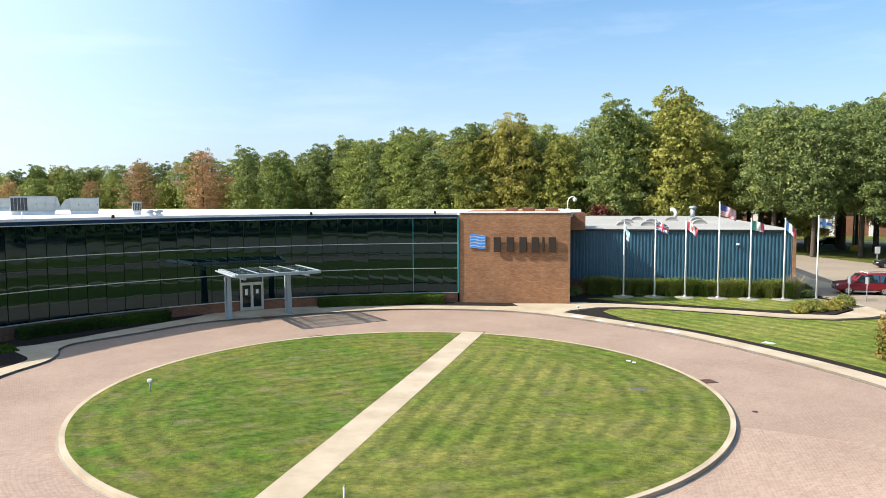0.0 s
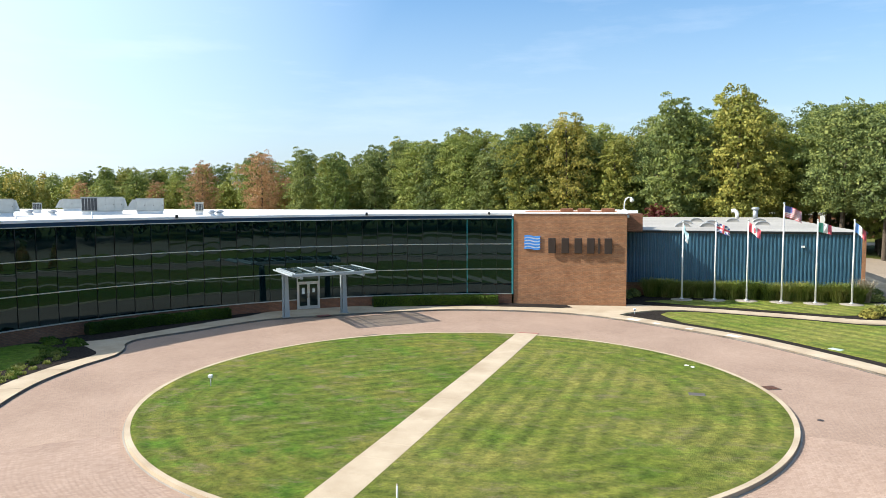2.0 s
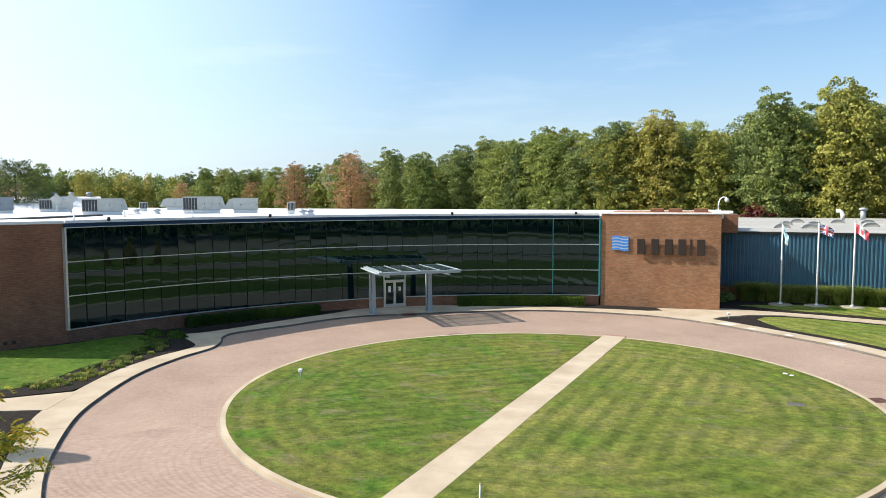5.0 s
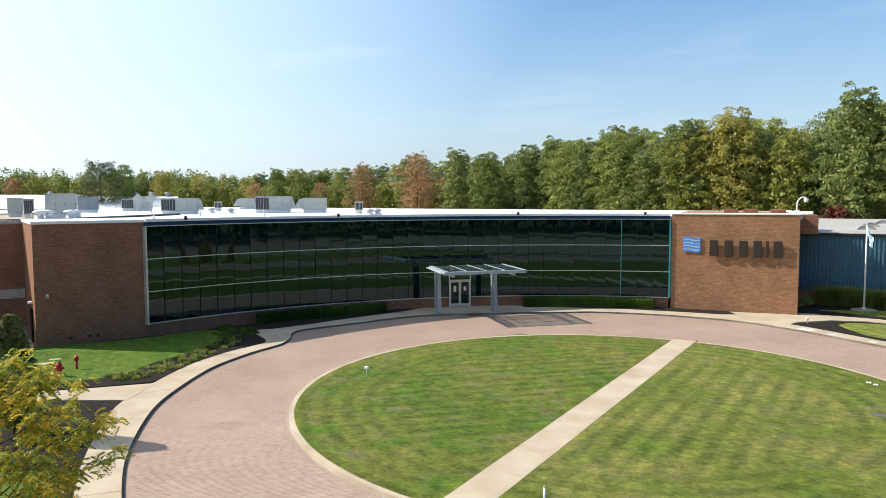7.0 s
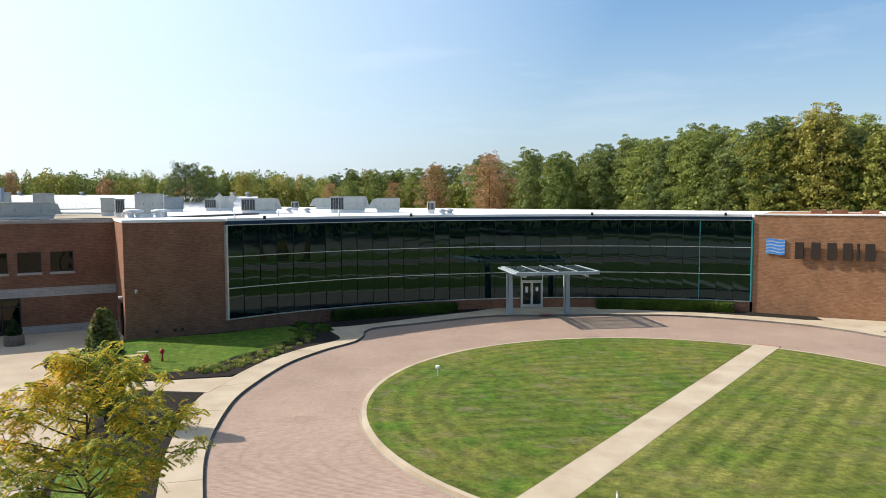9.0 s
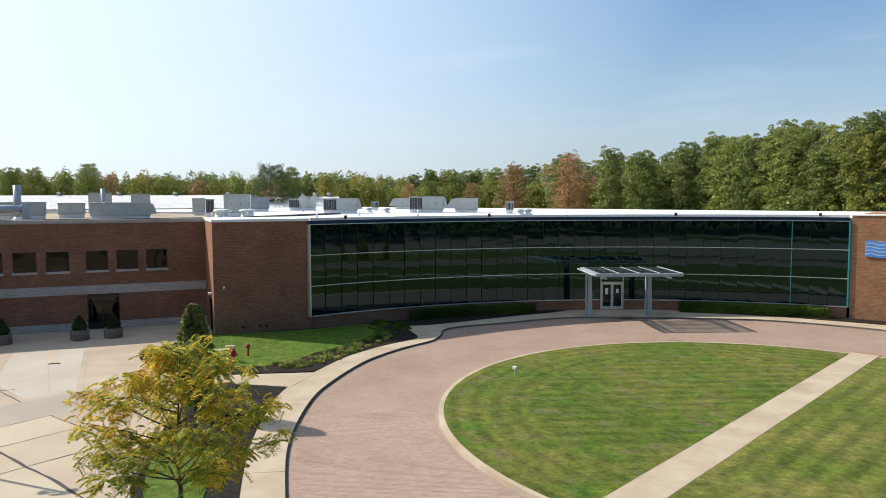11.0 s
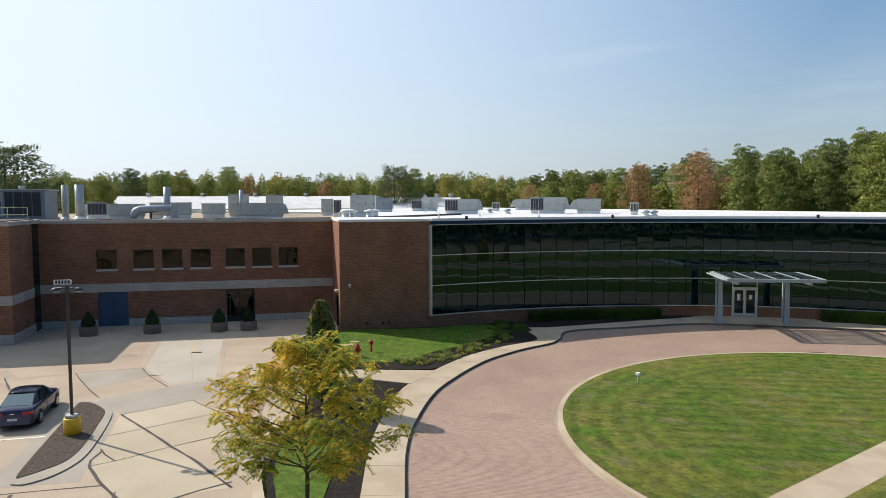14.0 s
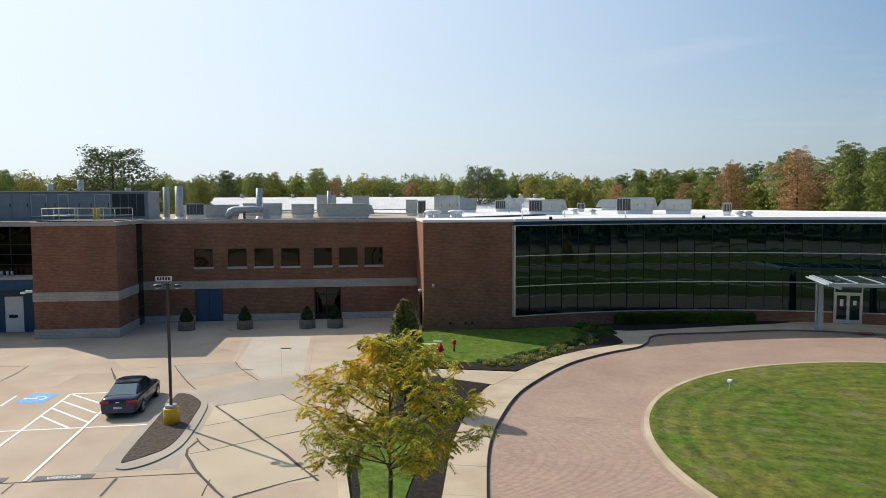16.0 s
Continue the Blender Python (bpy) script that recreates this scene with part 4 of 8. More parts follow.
CRACKS = [[(-29.1, 14.9), (-25.9, 14.4), (-23.7, 14.0), (-22.1, 13.8), (-18.8, 13.1)], [(-29.1, 14.9), (-28.8, 16.3), (-28.6, 18.0)], [(-28.6, 18.0), (-27.6, 17.8), (-25.1, 17.5)], [(-26.8, 13.2), (-26.4, 15.4), (-26.0, 17.5)],
          [(-24.2, 11.3), (-24.0, 12.0), (-23.7, 14.5), (-23.3, 16.2)], [(-25.6, 12.3), (-24.9, 12.1), (-24.0, 12.0)], [(-25.3, 12.2), (-24.7, 11.5), (-24.1, 11.2), (-22.7, 10.8), (-21.7, 10.6), (-19.8, 10.3)], [(-20.4, 9.9), (-21.4, 10.7)],
          [(-19.6, 10.5), (-19.5, 11.9), (-19.2, 13.4)], [(-26.0, 5.8), (-24.3, 8.0), (-23.1, 9.6), (-22.2, 10.7)], [(-22.6, 7.7), (-23.7, 8.6)], [(-25.0, 5.6), (-25.6, 6.1)], [(-38.0, 17.1), (-35.7, 16.4), (-33.8, 15.9), (-32.4, 15.6)],
          [(-36.4, 19.9), (-34.5, 19.2), (-31.7, 18.6)], [(-34.5, 19.2), (-34.0, 19.7)], [(-39.9, 14.4), (-38.9, 14.1), (-37.1, 13.6)], [(-41.1, 9.4), (-42.3, 10.4), (-43.8, 11.4), (-44.9, 10.3)],
          [(-48.9, 24.5), (-48.2, 24.2), (-47.4, 24.4)], [(-43.0, 27.9), (-42.2, 28.5), (-41.5, 28.6)], [(-49.6, 21.6), (-48.6, 21.7)], [(-46.3, 24.7), (-45.2, 24.6)]]
for i, c in enumerate(CRACKS):
    solid("crack_seal", stripe(bmesh.new(), c, 0.10 if i in (0, 6, 8, 10, 15) else 0.055, -0.0455 + 0.0005 * i, 0.018, i), M_TAR, "black tar sealing a crack in the concrete", "crack seal", "tarred cracks", kind="structure")
JOINTS = [[(-43.8, 11.4), (-43.3, 12.6)], [(-40.9, 10.8), (-39.7, 12.7), (-39.1, 14.8), (-37.9, 17.0)], [(-39.9, 14.4), (-41.9, 15.3)], [(-44.5, 13.8), (-45.7, 15.6)], [(-24.9, 8.3), (-27.1, 9.8)], [(-32.1, 20.2), (-35.9, 22.6), (-40.7, 25.5)],
          [(-31.1, 21.2), (-39.4, 27.4)], [(-36.4, 19.9), (-43.2, 25.1)], [(-38.0, 17.1), (-36.4, 19.9)], [(-37.8, 10.9), (-39.7, 12.7)], [(-42.2, 15.5), (-41.1, 18.6)], [(-52, 12.5), (-45, 14.3)], [(-51, 17), (-45, 4)]]
jb = bmesh.new()
for c in JOINTS:
    stripe(jb, c, 0.025, -0.0455)
solid("joint", jb, M_CONC_GREY, "thin saw-cut joints between concrete panels", "joint", kind="structure")
# parking lines
LINES = [[(-35.9, 11.1), (-33.1, 11.5)], [(-34.9, 10.4), (-31.8, 10.8)], [(-34.0, 9.7), (-30.7, 10.1)], [(-33.1, 9.0), (-30.4, 9.3)], [(-35.9, 11.1), (-34.9, 12.4)], [(-32.0, 7.2), (-28.6, 11.7)], [(-35.9, 11.1), (-30.1, 6.8), (-26.4, 3.9)],
         [(-32.1, 11.2), (-25.6, 6.4)], [(-37.4, 9.2), (-36.0, 8.2)], [(-32.0, 7.2), (-33.6, 5.0)]]
for i, c in enumerate(LINES):
    solid("parking_line", stripe(bmesh.new(), c, 0.12, -0.044 + {5: 0.004, 6: 0.008, 7: 0.012, 8: 0.004}.get(i, 0.0)), M_PAINT, "white painted line on the concrete parking area", "parking line", "parking lines", kind="structure")

# east parking area and the ground beyond the drive
flat("parking_lot", [(33.6, 54.0), (34.8, 60.0), (33.9, 66.5), (36.5, 78.0), (40.5, 112.0), (54.0, 112.0), (58.0, 91.0), (66.0, 70.0), (66.0, 51.0), (36.0, 51.0)], -0.06, M_LOT_OLD, "worn tan pavement of the east parking area", "parking lot")
flat("pavement", [(37.0, 76.0), (36.4, 70.0), (39.6, 69.6), (40.6, 78.0), (43.5, 90.0), (40.5, 92.0)], -0.052, M_CONC, "yellowish concrete strip in the east parking area", "pavement")
flat("road", [(48.0, 140.0), (70.0, 138.0), (140.0, 118.0), (140.0, 126.0), (72.0, 147.0), (48.0, 149.0)], -0.12, M_LOT_OLD, "grey road under the trees", "road")
flat("parking_lot", [(-9, 5), (70, 5), (70, -30), (-9, -30)], -0.1, M_LOT_OLD, "wide parking area across the lawn from the drive", "parking lot")
flat("road", [(-160, -44), (160, -44), (160, -55), (-160, -55)], -0.1, M_LOT_OLD, "straight road beyond the parking area", "road")
flat("parking_lot", [(38.4, 8.0), (110.0, 8.0), (110.0, 49.0), (66.5, 49.0), (66.5, 50.6), (38.4, 50.6)], -0.1, M_LOT_OLD, "side parking area beyond the lawn", "parking lot")

# ---- main building ----
ARC_C, ARC_R = (1.48, 24.9), 36.0
A0, A1, PANES = 157.1, 90.3, 33          # glass front from its west to its east end
STEP = (A1 - A0) / PANES
RAILS = (0.80, 2.92, 5.07, 7.22)
LB0, LB1 = (-35.7, 33.95), (-31.72, 38.96)   # brick corner block
SB0, SB1 = (1.45, 60.75), (10.7, 59.6)      # brick sign wall
WW0, WW1 = (-53.4, 21.6), (-40.25, 37.57)     # window wing
LW0, LW1 = (-52.1, 14.06), (-48.7, 18.2)     # west projecting block


def arc_at(a, r=ARC_R):
    return (ARC_C[0] + r * math.cos(radians(a)), ARC_C[1] + r * math.sin(radians(a)))


building = thing("office_building", "two-storey office building with curved dark glass front and brick ends", "building", m=pose(-15, 57, 0))
front = part("glass_facade", band(bmesh.new(), ring_arc(*ARC_C, ARC_R + 0.02, A1, A0, 66), ring_arc(*ARC_C, ARC_R + 0.30, A1, A0, 66), -0.3, RAILS[0]), M_BRICK_RED, building, "curved curtain wall of dark green glass above a brick plinth", m=Matrix())


def arc_pose(a, z, r=ARC_R):
    x, y = arc_at(a, r)
    return pose(x, y, z, 0, 0, a + 90)       # local x runs west to east along the glass, y faces out... towards the drive


# the plinth's brick follows the curve in short flat lengths
DOOR_A = (119.37, 116.2)
pane_w = 2 * ARC_R * math.sin(radians(abs(STEP)) / 2)
pane_meshes = []
pr = np.random.default_rng(3)
for k in range(6):
    for row in range(3):
        h = RAILS[row + 1] - RAILS[row]
        bm = bmesh.new()
        n = 6
        bow, twist = pr.uniform(0.0015, 0.0035), pr.uniform(-0.0006, 0.0006)
        grid = [[None] * (n + 1) for _ in range(n + 1)]
        for i in range(n + 1):
            for j in range(n + 1):
                u, v = i / n * 2 - 1, j / n * 2 - 1
                y = bow * (1 - u * u) * (1 - v * v) + twist * u * v + 0.0006 * math.sin(v * 2.4 + k) * (1 - u * u)
                grid[i][j] = bm.verts.new((u * (pane_w / 2 - 0.012), y, (v + 1) / 2 * (h - 0.05) + 0.025))
        for i in range(n):
            for j in range(n):
                f = bm.faces.new((grid[i][j], grid[i][j + 1], grid[i + 1][j + 1], grid[i + 1][j]))
                f.smooth = True
        pane_meshes.append(mesh_of("pane", bm, M_GLASS))
for i in range(PANES):
    a = A0 + STEP * (i + 0.5)
    is_door = DOOR_A[1] < a < DOOR_A[0]
    for row in range(3):
        if is_door and row == 0:
            continue
        me = pane_meshes[(i * 5 + row * 7 + i * i) % 6 * 3 + row]
        ob = part("pane", me, M_GLASS, front, m=arc_pose(a, RAILS[row], ARC_R + 0.05 + pr.uniform(-0.004, 0.004)) @ pose(0, 0, 0, pr.uniform(-0.12, 0.12), 0, pr.uniform(-0.25, 0.25)))
        ob.visible_shadow = True
for i in range(PANES + 1):
    a = A0 + STEP * i
    inside = DOOR_A[1] + 0.4 < a < DOOR_A[0] - 0.4
    teal = abs(a - 97.3) < 0.95
    part("mullion", boxed(-0.03 if teal else -0.009, 0.03 if teal else 0.009, -0.055, 0.0, RAILS[1] if inside else RAILS[0], RAILS[3]), M_GLASS_TEAL if teal else M_MULLION, front, m=arc_pose(a, 0))
for k, z in enumerate(RAILS):
    d = 0.055 if k else 0.07
    segs = [(A1, A0)] if k else [(A1, DOOR_A[1]), (DOOR_A[0], A0)]
    for s0, s1 in segs:
        n = max(4, int(abs(s1 - s0)))
        part("transom", band(bmesh.new(), ring_arc(*ARC_C, ARC_R - 0.05, s0, s1, n), ring_arc(*ARC_C, ARC_R + 0.05, s0, s1, n), z - d / 2, z + d / 2), M_ALU, front, "slim pale aluminium rail", m=Matrix())
# end trims
for a, w in ((A0 + 0.1, 0.06), (A1 - 0.05, 0.05)):
    part("end_trim", boxed(-w, w, -0.06, 0.25, RAILS[0], RAILS[3]), M_ALU if a > 120 else M_GLASS_TEAL, front, m=arc_pose(a, 0))
part("teal_return", boxed(-0.42, -0.05, 0.02, 0.06, RAILS[0], RAILS[3]), M_GLASS_TEAL, front, "teal glass edge beside the sign wall", m=arc_pose(A1, 0, ARC_R - 0.02))
# rooms behind the glass: two floors, partitions and a dark back wall; the near-black slab stands for unlit depth
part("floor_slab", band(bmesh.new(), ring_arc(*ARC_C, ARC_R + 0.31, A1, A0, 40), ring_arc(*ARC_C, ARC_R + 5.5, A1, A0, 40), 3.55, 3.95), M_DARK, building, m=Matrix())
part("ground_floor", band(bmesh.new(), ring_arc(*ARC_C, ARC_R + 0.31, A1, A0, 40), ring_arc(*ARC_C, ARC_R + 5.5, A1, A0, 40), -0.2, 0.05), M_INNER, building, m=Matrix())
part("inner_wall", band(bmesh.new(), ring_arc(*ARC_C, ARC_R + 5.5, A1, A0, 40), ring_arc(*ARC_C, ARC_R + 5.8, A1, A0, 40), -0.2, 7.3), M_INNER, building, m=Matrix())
for a in (146.7, 137.4, 126.6, 109.4, 103.8):
    part("partition", boxed(-0.06, 0.06, -5.5, -0.35, 0.0, 7.2), M_INNER, building, m=arc_pose(a, 0))
# fascia and roof edge
FASCIA_IN = ring_arc(*ARC_C, ARC_R - 0.06, A1, A0, 60)
part("fascia", band(bmesh.new(), FASCIA_IN, ring_arc(*ARC_C, ARC_R + 0.4, A1, A0, 60), RAILS[3] + 0.03, 7.50), M_FASCIA, building, "navy blue metal fascia", m=Matrix())
part("gravel_stop", band(bmesh.new(), ring_arc(*ARC_C, ARC_R - 0.16, A1, A0, 60), ring_arc(*ARC_C, ARC_R + 0.5, A1, A0, 60), 7.50, 7.68), M_WHITE, building, "white metal roof edge", m=Matrix())
for a in (152.7, 134.0, 110.0, 93.4):
    part("scupper", boxed(-0.09, 0.09, 0.0, 0.12, 7.58, 7.82), M_MULLION, building, "small black roof-edge floodlight", m=arc_pose(a, 0, ARC_R - 0.17))

# entrance doors
dm = arc_pose((DOOR_A[0] + DOOR_A[1]) / 2, 0, ARC_R)
dw = 2 * ARC_R * math.sin(radians(DOOR_A[0] - DOOR_A[1]) / 2) / 2
doors = part("entrance", boxed(-dw, dw, -0.10, -0.02, -0.1, 0.02), M_CONC_GREY, building, "glazed double entrance door in a pale aluminium frame", m=dm)
for x0, x1, z0, z1 in ((-dw, -0.93, 0.02, 2.97), (0.93, dw, 0.02, 2.97)):
    part("side_panel", boxed(x0 + 0.03, x1 - 0.03, -0.03, 0.0, z0, z1), M_GLASS, doors, m=dm)
for x0, x1, z0, z1 in ((-0.93, -0.85, 0, 2.95), (0.85, 0.93, 0, 2.95), (-0.85, 0.85, 2.16, 2.26), (-0.85, 0.85, 2.87, 2.95)):
    part("door_frame", boxed(x0, x1, -0.06, 0.06, z0, z1), M_ALU, doors, m=dm)
part("transom_light", boxed(-0.85, 0.85, -0.02, 0.0, 2.26, 2.87), M_GLASS, doors, m=dm)
for s in (-1, 1):
    lm = dm @ pose(s * 0.425, 0, 0)
    leaf = part("door_leaf", holed(0.42, 0.02, 2.15, 0.05, [(-0.32, 0.32, 0.28, 2.04)], -0.42), M_ALU, doors, "aluminium framed glass door leaf", m=lm)
    part("pane", boxed(-0.32, 0.32, 0.02, 0.03, 0.28, 2.04), M_DOORGLASS, leaf, m=lm)
    part("notice", boxed(-0.11, 0.11, 0.052, 0.056, 1.25 if s > 0 else 1.35, 1.75 if s > 0 else 1.68), M_PAINT, leaf, "white paper notice", m=lm)
    part("handle", boxed(-s * 0.36, -s * 0.32, 0.05, 0.10, 0.9, 1.3), M_CHROME, leaf, m=lm)

# corner block
lbm = wall_frame(LB0, LB1)
LBL = math.dist(LB0, LB1)
ROOF_Z = 7.45
corner = part("corner_block", boxed(0, LBL, 0, 5.9, -0.3, 7.48), M_BRICK_RED, building, "plain red-brown brick corner block", m=lbm)
part("coping", boxed(-0.05, LBL + 0.1, -0.06, 6.0, 7.48, 7.66, bev=0.02), M_WHITE, corner, "white metal coping", m=lbm)
for x in (1.85, 2.95, 3.4):
    part("wall_port", rod(bmesh.new(), (x, 0.0, 0.42), (x, -0.10, 0.42), 0.11, n=14), M_BRONZE, corner, "round dark hose connection", m=lbm)
cam_b = part("wall_camera", boxed(0.60, 0.74, -0.2, -0.003, 3.0, 3.22, bev=0.02), M_WHITE, corner, "small white wall-mounted camera", m=lbm)
part("lens", rod(bmesh.new(), (0.67, -0.2, 3.08), (0.67, -0.23, 3.08), 0.05, n=12), M_MULLION, cam_b, m=lbm)
# side door and lamp on the block's west face
bsm = wall_frame(WW1, LB0)
bsl = math.dist(WW1, LB0)
part("side_door", boxed(bsl - 3.2, bsl - 2.2, -0.05, -0.003, 0, 2.2), M_BRONZE, corner, "dark side door", m=bsm)
part("side_window", boxed(bsl - 1.9, bsl - 1.2, -0.04, -0.003, 0.1, 2.2), M_WINDOW, corner, m=bsm)
part("wall_lamp", boxed(bsl - 1.5, bsl - 1.2, -0.25, -0.003, 2.55, 2.7, bev=0.02), M_WHITE, corner, m=bsm)

# sign wall
sbm = wall_frame(SB0, SB1)
SBL = math.dist(SB0, SB1)
sign_wall = part("sign_wall", boxed(0, SBL, 0, 16.0, -0.3, 7.62), M_BRICK, building, "warm orange brick sign wall", m=sbm)
part("coping", boxed(-0.04, SBL + 0.06, -0.06, 0.5, 7.62, 7.74, bev=0.02), M_WHITE, sign_wall, "white metal coping", m=sbm)
part("coping", boxed(SBL - 0.4, SBL + 0.06, 0.5, 16.0, 7.62, 7.72), M_WHITE, sign_wall, m=sbm)

# roof decks
outline = [arc_at(A0 + (A1 - A0) * i / 40, ARC_R + 0.45) for i in range(41)]
part("roof", prism(bmesh.new(), outline + [(1.5, 61.3), (10.6, 60.2), (14.2, 73.5), (-36, 88), (-84, 102), (-96, 60), (-58, 62), (-40.3, 37.9), (-35.9, 34.5), (-32.0, 39.3)], 7.2, ROOF_Z), M_ROOF, building, "white membrane roof", m=Matrix())
part("back_wall", prism(bmesh.new(), [(14.0, 73.0), (-36, 87.5), (-84, 101.5), (-95, 60.5), (-94, 61), (-83, 100), (-36, 86.8), (13.8, 72.4)], -0.3, 7.18), M_BRICK_RED, building, m=Matrix())
part("roof_edge", prism(bmesh.new(), [(14.2, 73.3), (-36, 87.8), (-84, 101.8), (-84, 102.2), (-36, 88.2), (14.3, 73.7)], 7.4, 7.66), M_WHITE, building, m=Matrix())

# window wing
wwm = wall_frame(WW0, WW1)
WWL = math.dist(WW0, WW1)
WINS = [(3.95, 5.32), (6.43, 7.81), (8.39, 9.79), (10.36, 11.77), (12.82, 14.2), (14.74, 16.14), (16.67, 18.08)]
holes = [(a, b, 4.10, 5.46) for a, b in WINS] + [(3.95, 5.98, -0.06, 2.42), (12.81, 14.85, -0.06, 2.42)]
wing = part("wing_wall", holed(WWL, -0.06, 7.36, 0.3, holes), M_BRICK_RED, building, "long red brick wing wall", m=wwm)
part("coping", boxed(-0.4, WWL - 0.02, -0.06, 0.4, 7.36, 7.62, bev=0.02), M_STONE, wing, "pale stone coping", m=wwm)
part("roof_flashing", boxed(-0.4, WWL - 0.1, 0.41, 1.5, 7.40, 7.66), M_TAR, wing, "black roofing felt behind the coping", m=wwm)
part("band_course", boxed(0, WWL - 0.02, -0.045, -0.002, 2.44, 3.05), M_STONE, wing, "pale block band course", m=wwm)
for a, b in ((0, 3.93), (6.0, 12.79), (14.87, WWL - 0.02)):
    part("base_course", boxed(a, b, -0.045, -0.002, -0.1, 0.46), M_STONE, wing, "pale block base course", m=wwm)
for a, b in WINS:
    fr = part("window", holed(b - a - 0.01, 0.01, 1.35, 0.07, [(0.06, b - a - 0.07, 0.07, 1.29)], 0.01), M_MULLION, wing, "dark framed square window", m=wwm @ pose(a, 0.10, 4.10))
    part("pane", boxed(0.06, b - a - 0.07, 0.03, 0.045, 0.07, 1.29), M_WINDOW, fr, m=wwm @ pose(a, 0.10, 4.10))
    part("sill", boxed(-0.04, b - a + 0.04, -0.08, 0.1, -0.17, -0.003, bev=0.01), M_STONE, fr, "pale stone sill", m=wwm @ pose(a, 0, 4.10))
sd = part("service_door", boxed(3.97, 5.96, 0.12, 0.2, -0.05, 2.41), M_BLUEDOOR, wing, "slate blue double service door", m=wwm)
part("meeting_stile", boxed(4.95, 4.98, 0.105, 0.118, -0.05, 2.4), M_MULLION, sd, m=wwm)
ed = part("glazed_door", holed(14.83, -0.05, 2.40, 0.08, [(12.90, 13.70, 0.02, 1.78), (12.90, 13.70, 1.88, 2.32), (13.78, 14.75, 1.88, 2.32), (13.78, 14.75, 0.02, 1.78)], 12.83), M_MULLION, wing, "dark framed glazed side entrance", m=wwm @ pose(0, 0.12, 0))
part("pane", boxed(12.85, 14.81, 0.03, 0.045, 0.0, 2.36), M_WINDOW, ed, m=wwm @ pose(0, 0.12, 0))
part("door_rail", boxed(12.9, 13.7, 0.0, 0.05, 0.02, 0.3), M_MULLION, ed, m=wwm @ pose(0, 0.11, 0))
part("door_side", boxed(13.02, 13.10, 0.0, 0.05, 0.3, 1.78), M_MULLION, ed, m=wwm @ pose(0, 0.11, 0))
part("inner_wall", boxed(0, WWL, 3.0, 3.2, 0, 7.2), M_INNER, building, m=wwm)
part("floor_slab", boxed(0, WWL, 0.32, 3.0, 3.2, 3.6), M_INNER, building, m=wwm)
part("wing_roof", prism(bmesh.new(), [(0, 0.35), (WWL - 0.05, 0.35), (WWL + 14, 15.5), (10, 40), (-40, 40), (-40, 6.5), (-7.5, 6.3)], 7.0, 7.42), M_ROOF_GRAVEL, building, "tan gravel roof of the wing", m=wwm)
part("edge_strip", prism(bmesh.new(), [(WWL - 0.05, 0.4), (WWL + 14, 15.5), (WWL + 13.4, 16.0), (WWL - 0.9, 0.6)], 7.3, 7.6), M_MULLION, building, "dark flashing between the roofs", m=wwm)

# west projecting block
lwm = wall_frame(LW0, LW1)
LWL = math.dist(LW0, LW1)
lwd = 5.2
block = part("west_block", boxed(0, LWL, 0, 4.1, -0.1, 7.40), M_BRICK_RED, building, "red brick projecting block with pale bands", m=lwm)
part("coping", boxed(-0.08, LWL + 0.08, -0.08, lwd + 0.6, 7.42, 7.70, bev=0.02), M_STONE, block, "pale stone coping", m=lwm)
part("band_course", boxed(-0.045, LWL + 0.045, -0.045, 4.1, 2.45, 3.06), M_STONE, block, m=lwm)
part("base_course", boxed(-0.045, LWL + 0.045, -0.045, 4.1, -0.12, 0.60), M_STONE, block, m=lwm)
part("block_roof", boxed(0.25, LWL - 0.25, 0.3, lwd + 0.3, 7.69, 7.76), M_TAR, block, "black felt roof of the block", m=lwm)
slot = part("glass_slot", boxed(0.1, LWL - 0.12, 4.1, lwd + 0.6, -0.1, 7.4), M_CARGLASS, building, "narrow black glazed slot between the blocks", m=lwm)
for z in (1.2, 2.4, 4.0, 5.6):
    part("transom", boxed(LWL - 0.12, LWL - 0.08, 4.12, lwd + 0.4, z, z + 0.06), M_MULLION, slot, m=lwm)
wl = part("wall_lamp", boxed(-0.5, -0.05, -0.1, 0.2, 3.05, 3.22, bev=0.02), M_WHITE, block, "white floodlight on a short arm", m=lwm)
part("lamp_head", boxed(-0.78, -0.48, -0.14, 0.24, 2.98, 3.12, bev=0.03), M_WHITE, wl, m=lwm)
part("wall_valve", rod(bmesh.new(), (LWL + 0.0, 2.6, 1.0), (LWL + 0.09, 2.6, 1.0), 0.07), M_BRONZE, block, m=lwm)

# loading bay west of the block
dock = thing("loading_bay", "blue loading bay with a white door below a glazed upper storey", "loading bay", m=lwm)
part("dock_wall", holed(-0.02, -0.2, 3.05, 0.3, [(-3.35, -2.05, -0.15, 2.45)], -9.0), M_BLUE_DOCK, dock, "blue metal dock wall", m=lwm @ pose(0, 3.0, 0))
part("dock_door", boxed(-3.33, -2.07, 0.08, 0.14, -0.14, 2.43), M_WHITE, dock, "white dock door with a black bumper", m=lwm @ pose(0, 3.0, 0))
part("bumper", boxed(-3.05, -2.5, 0.02, 0.09, 0.95, 1.15), M_TYRE, dock, m=lwm @ pose(0, 3.0, 0))
part("dock_canopy", boxed(-9.0, -0.02, 1.7, 4.0, 3.07, 3.75, bev=0.02), M_BLUE_DOCK, dock, "blue metal canopy over the bay", m=lwm)
part("canopy_roof", boxed(-9.0, -0.02, 1.66, 4.0, 3.75, 3.85), M_ROOF_GREY, dock, m=lwm)
up = part("upper_glazing", boxed(-9.0, -0.02, 4.0, 4.1, 3.86, 7.3), M_WINDOW, dock, "dark upper glazing", m=lwm)
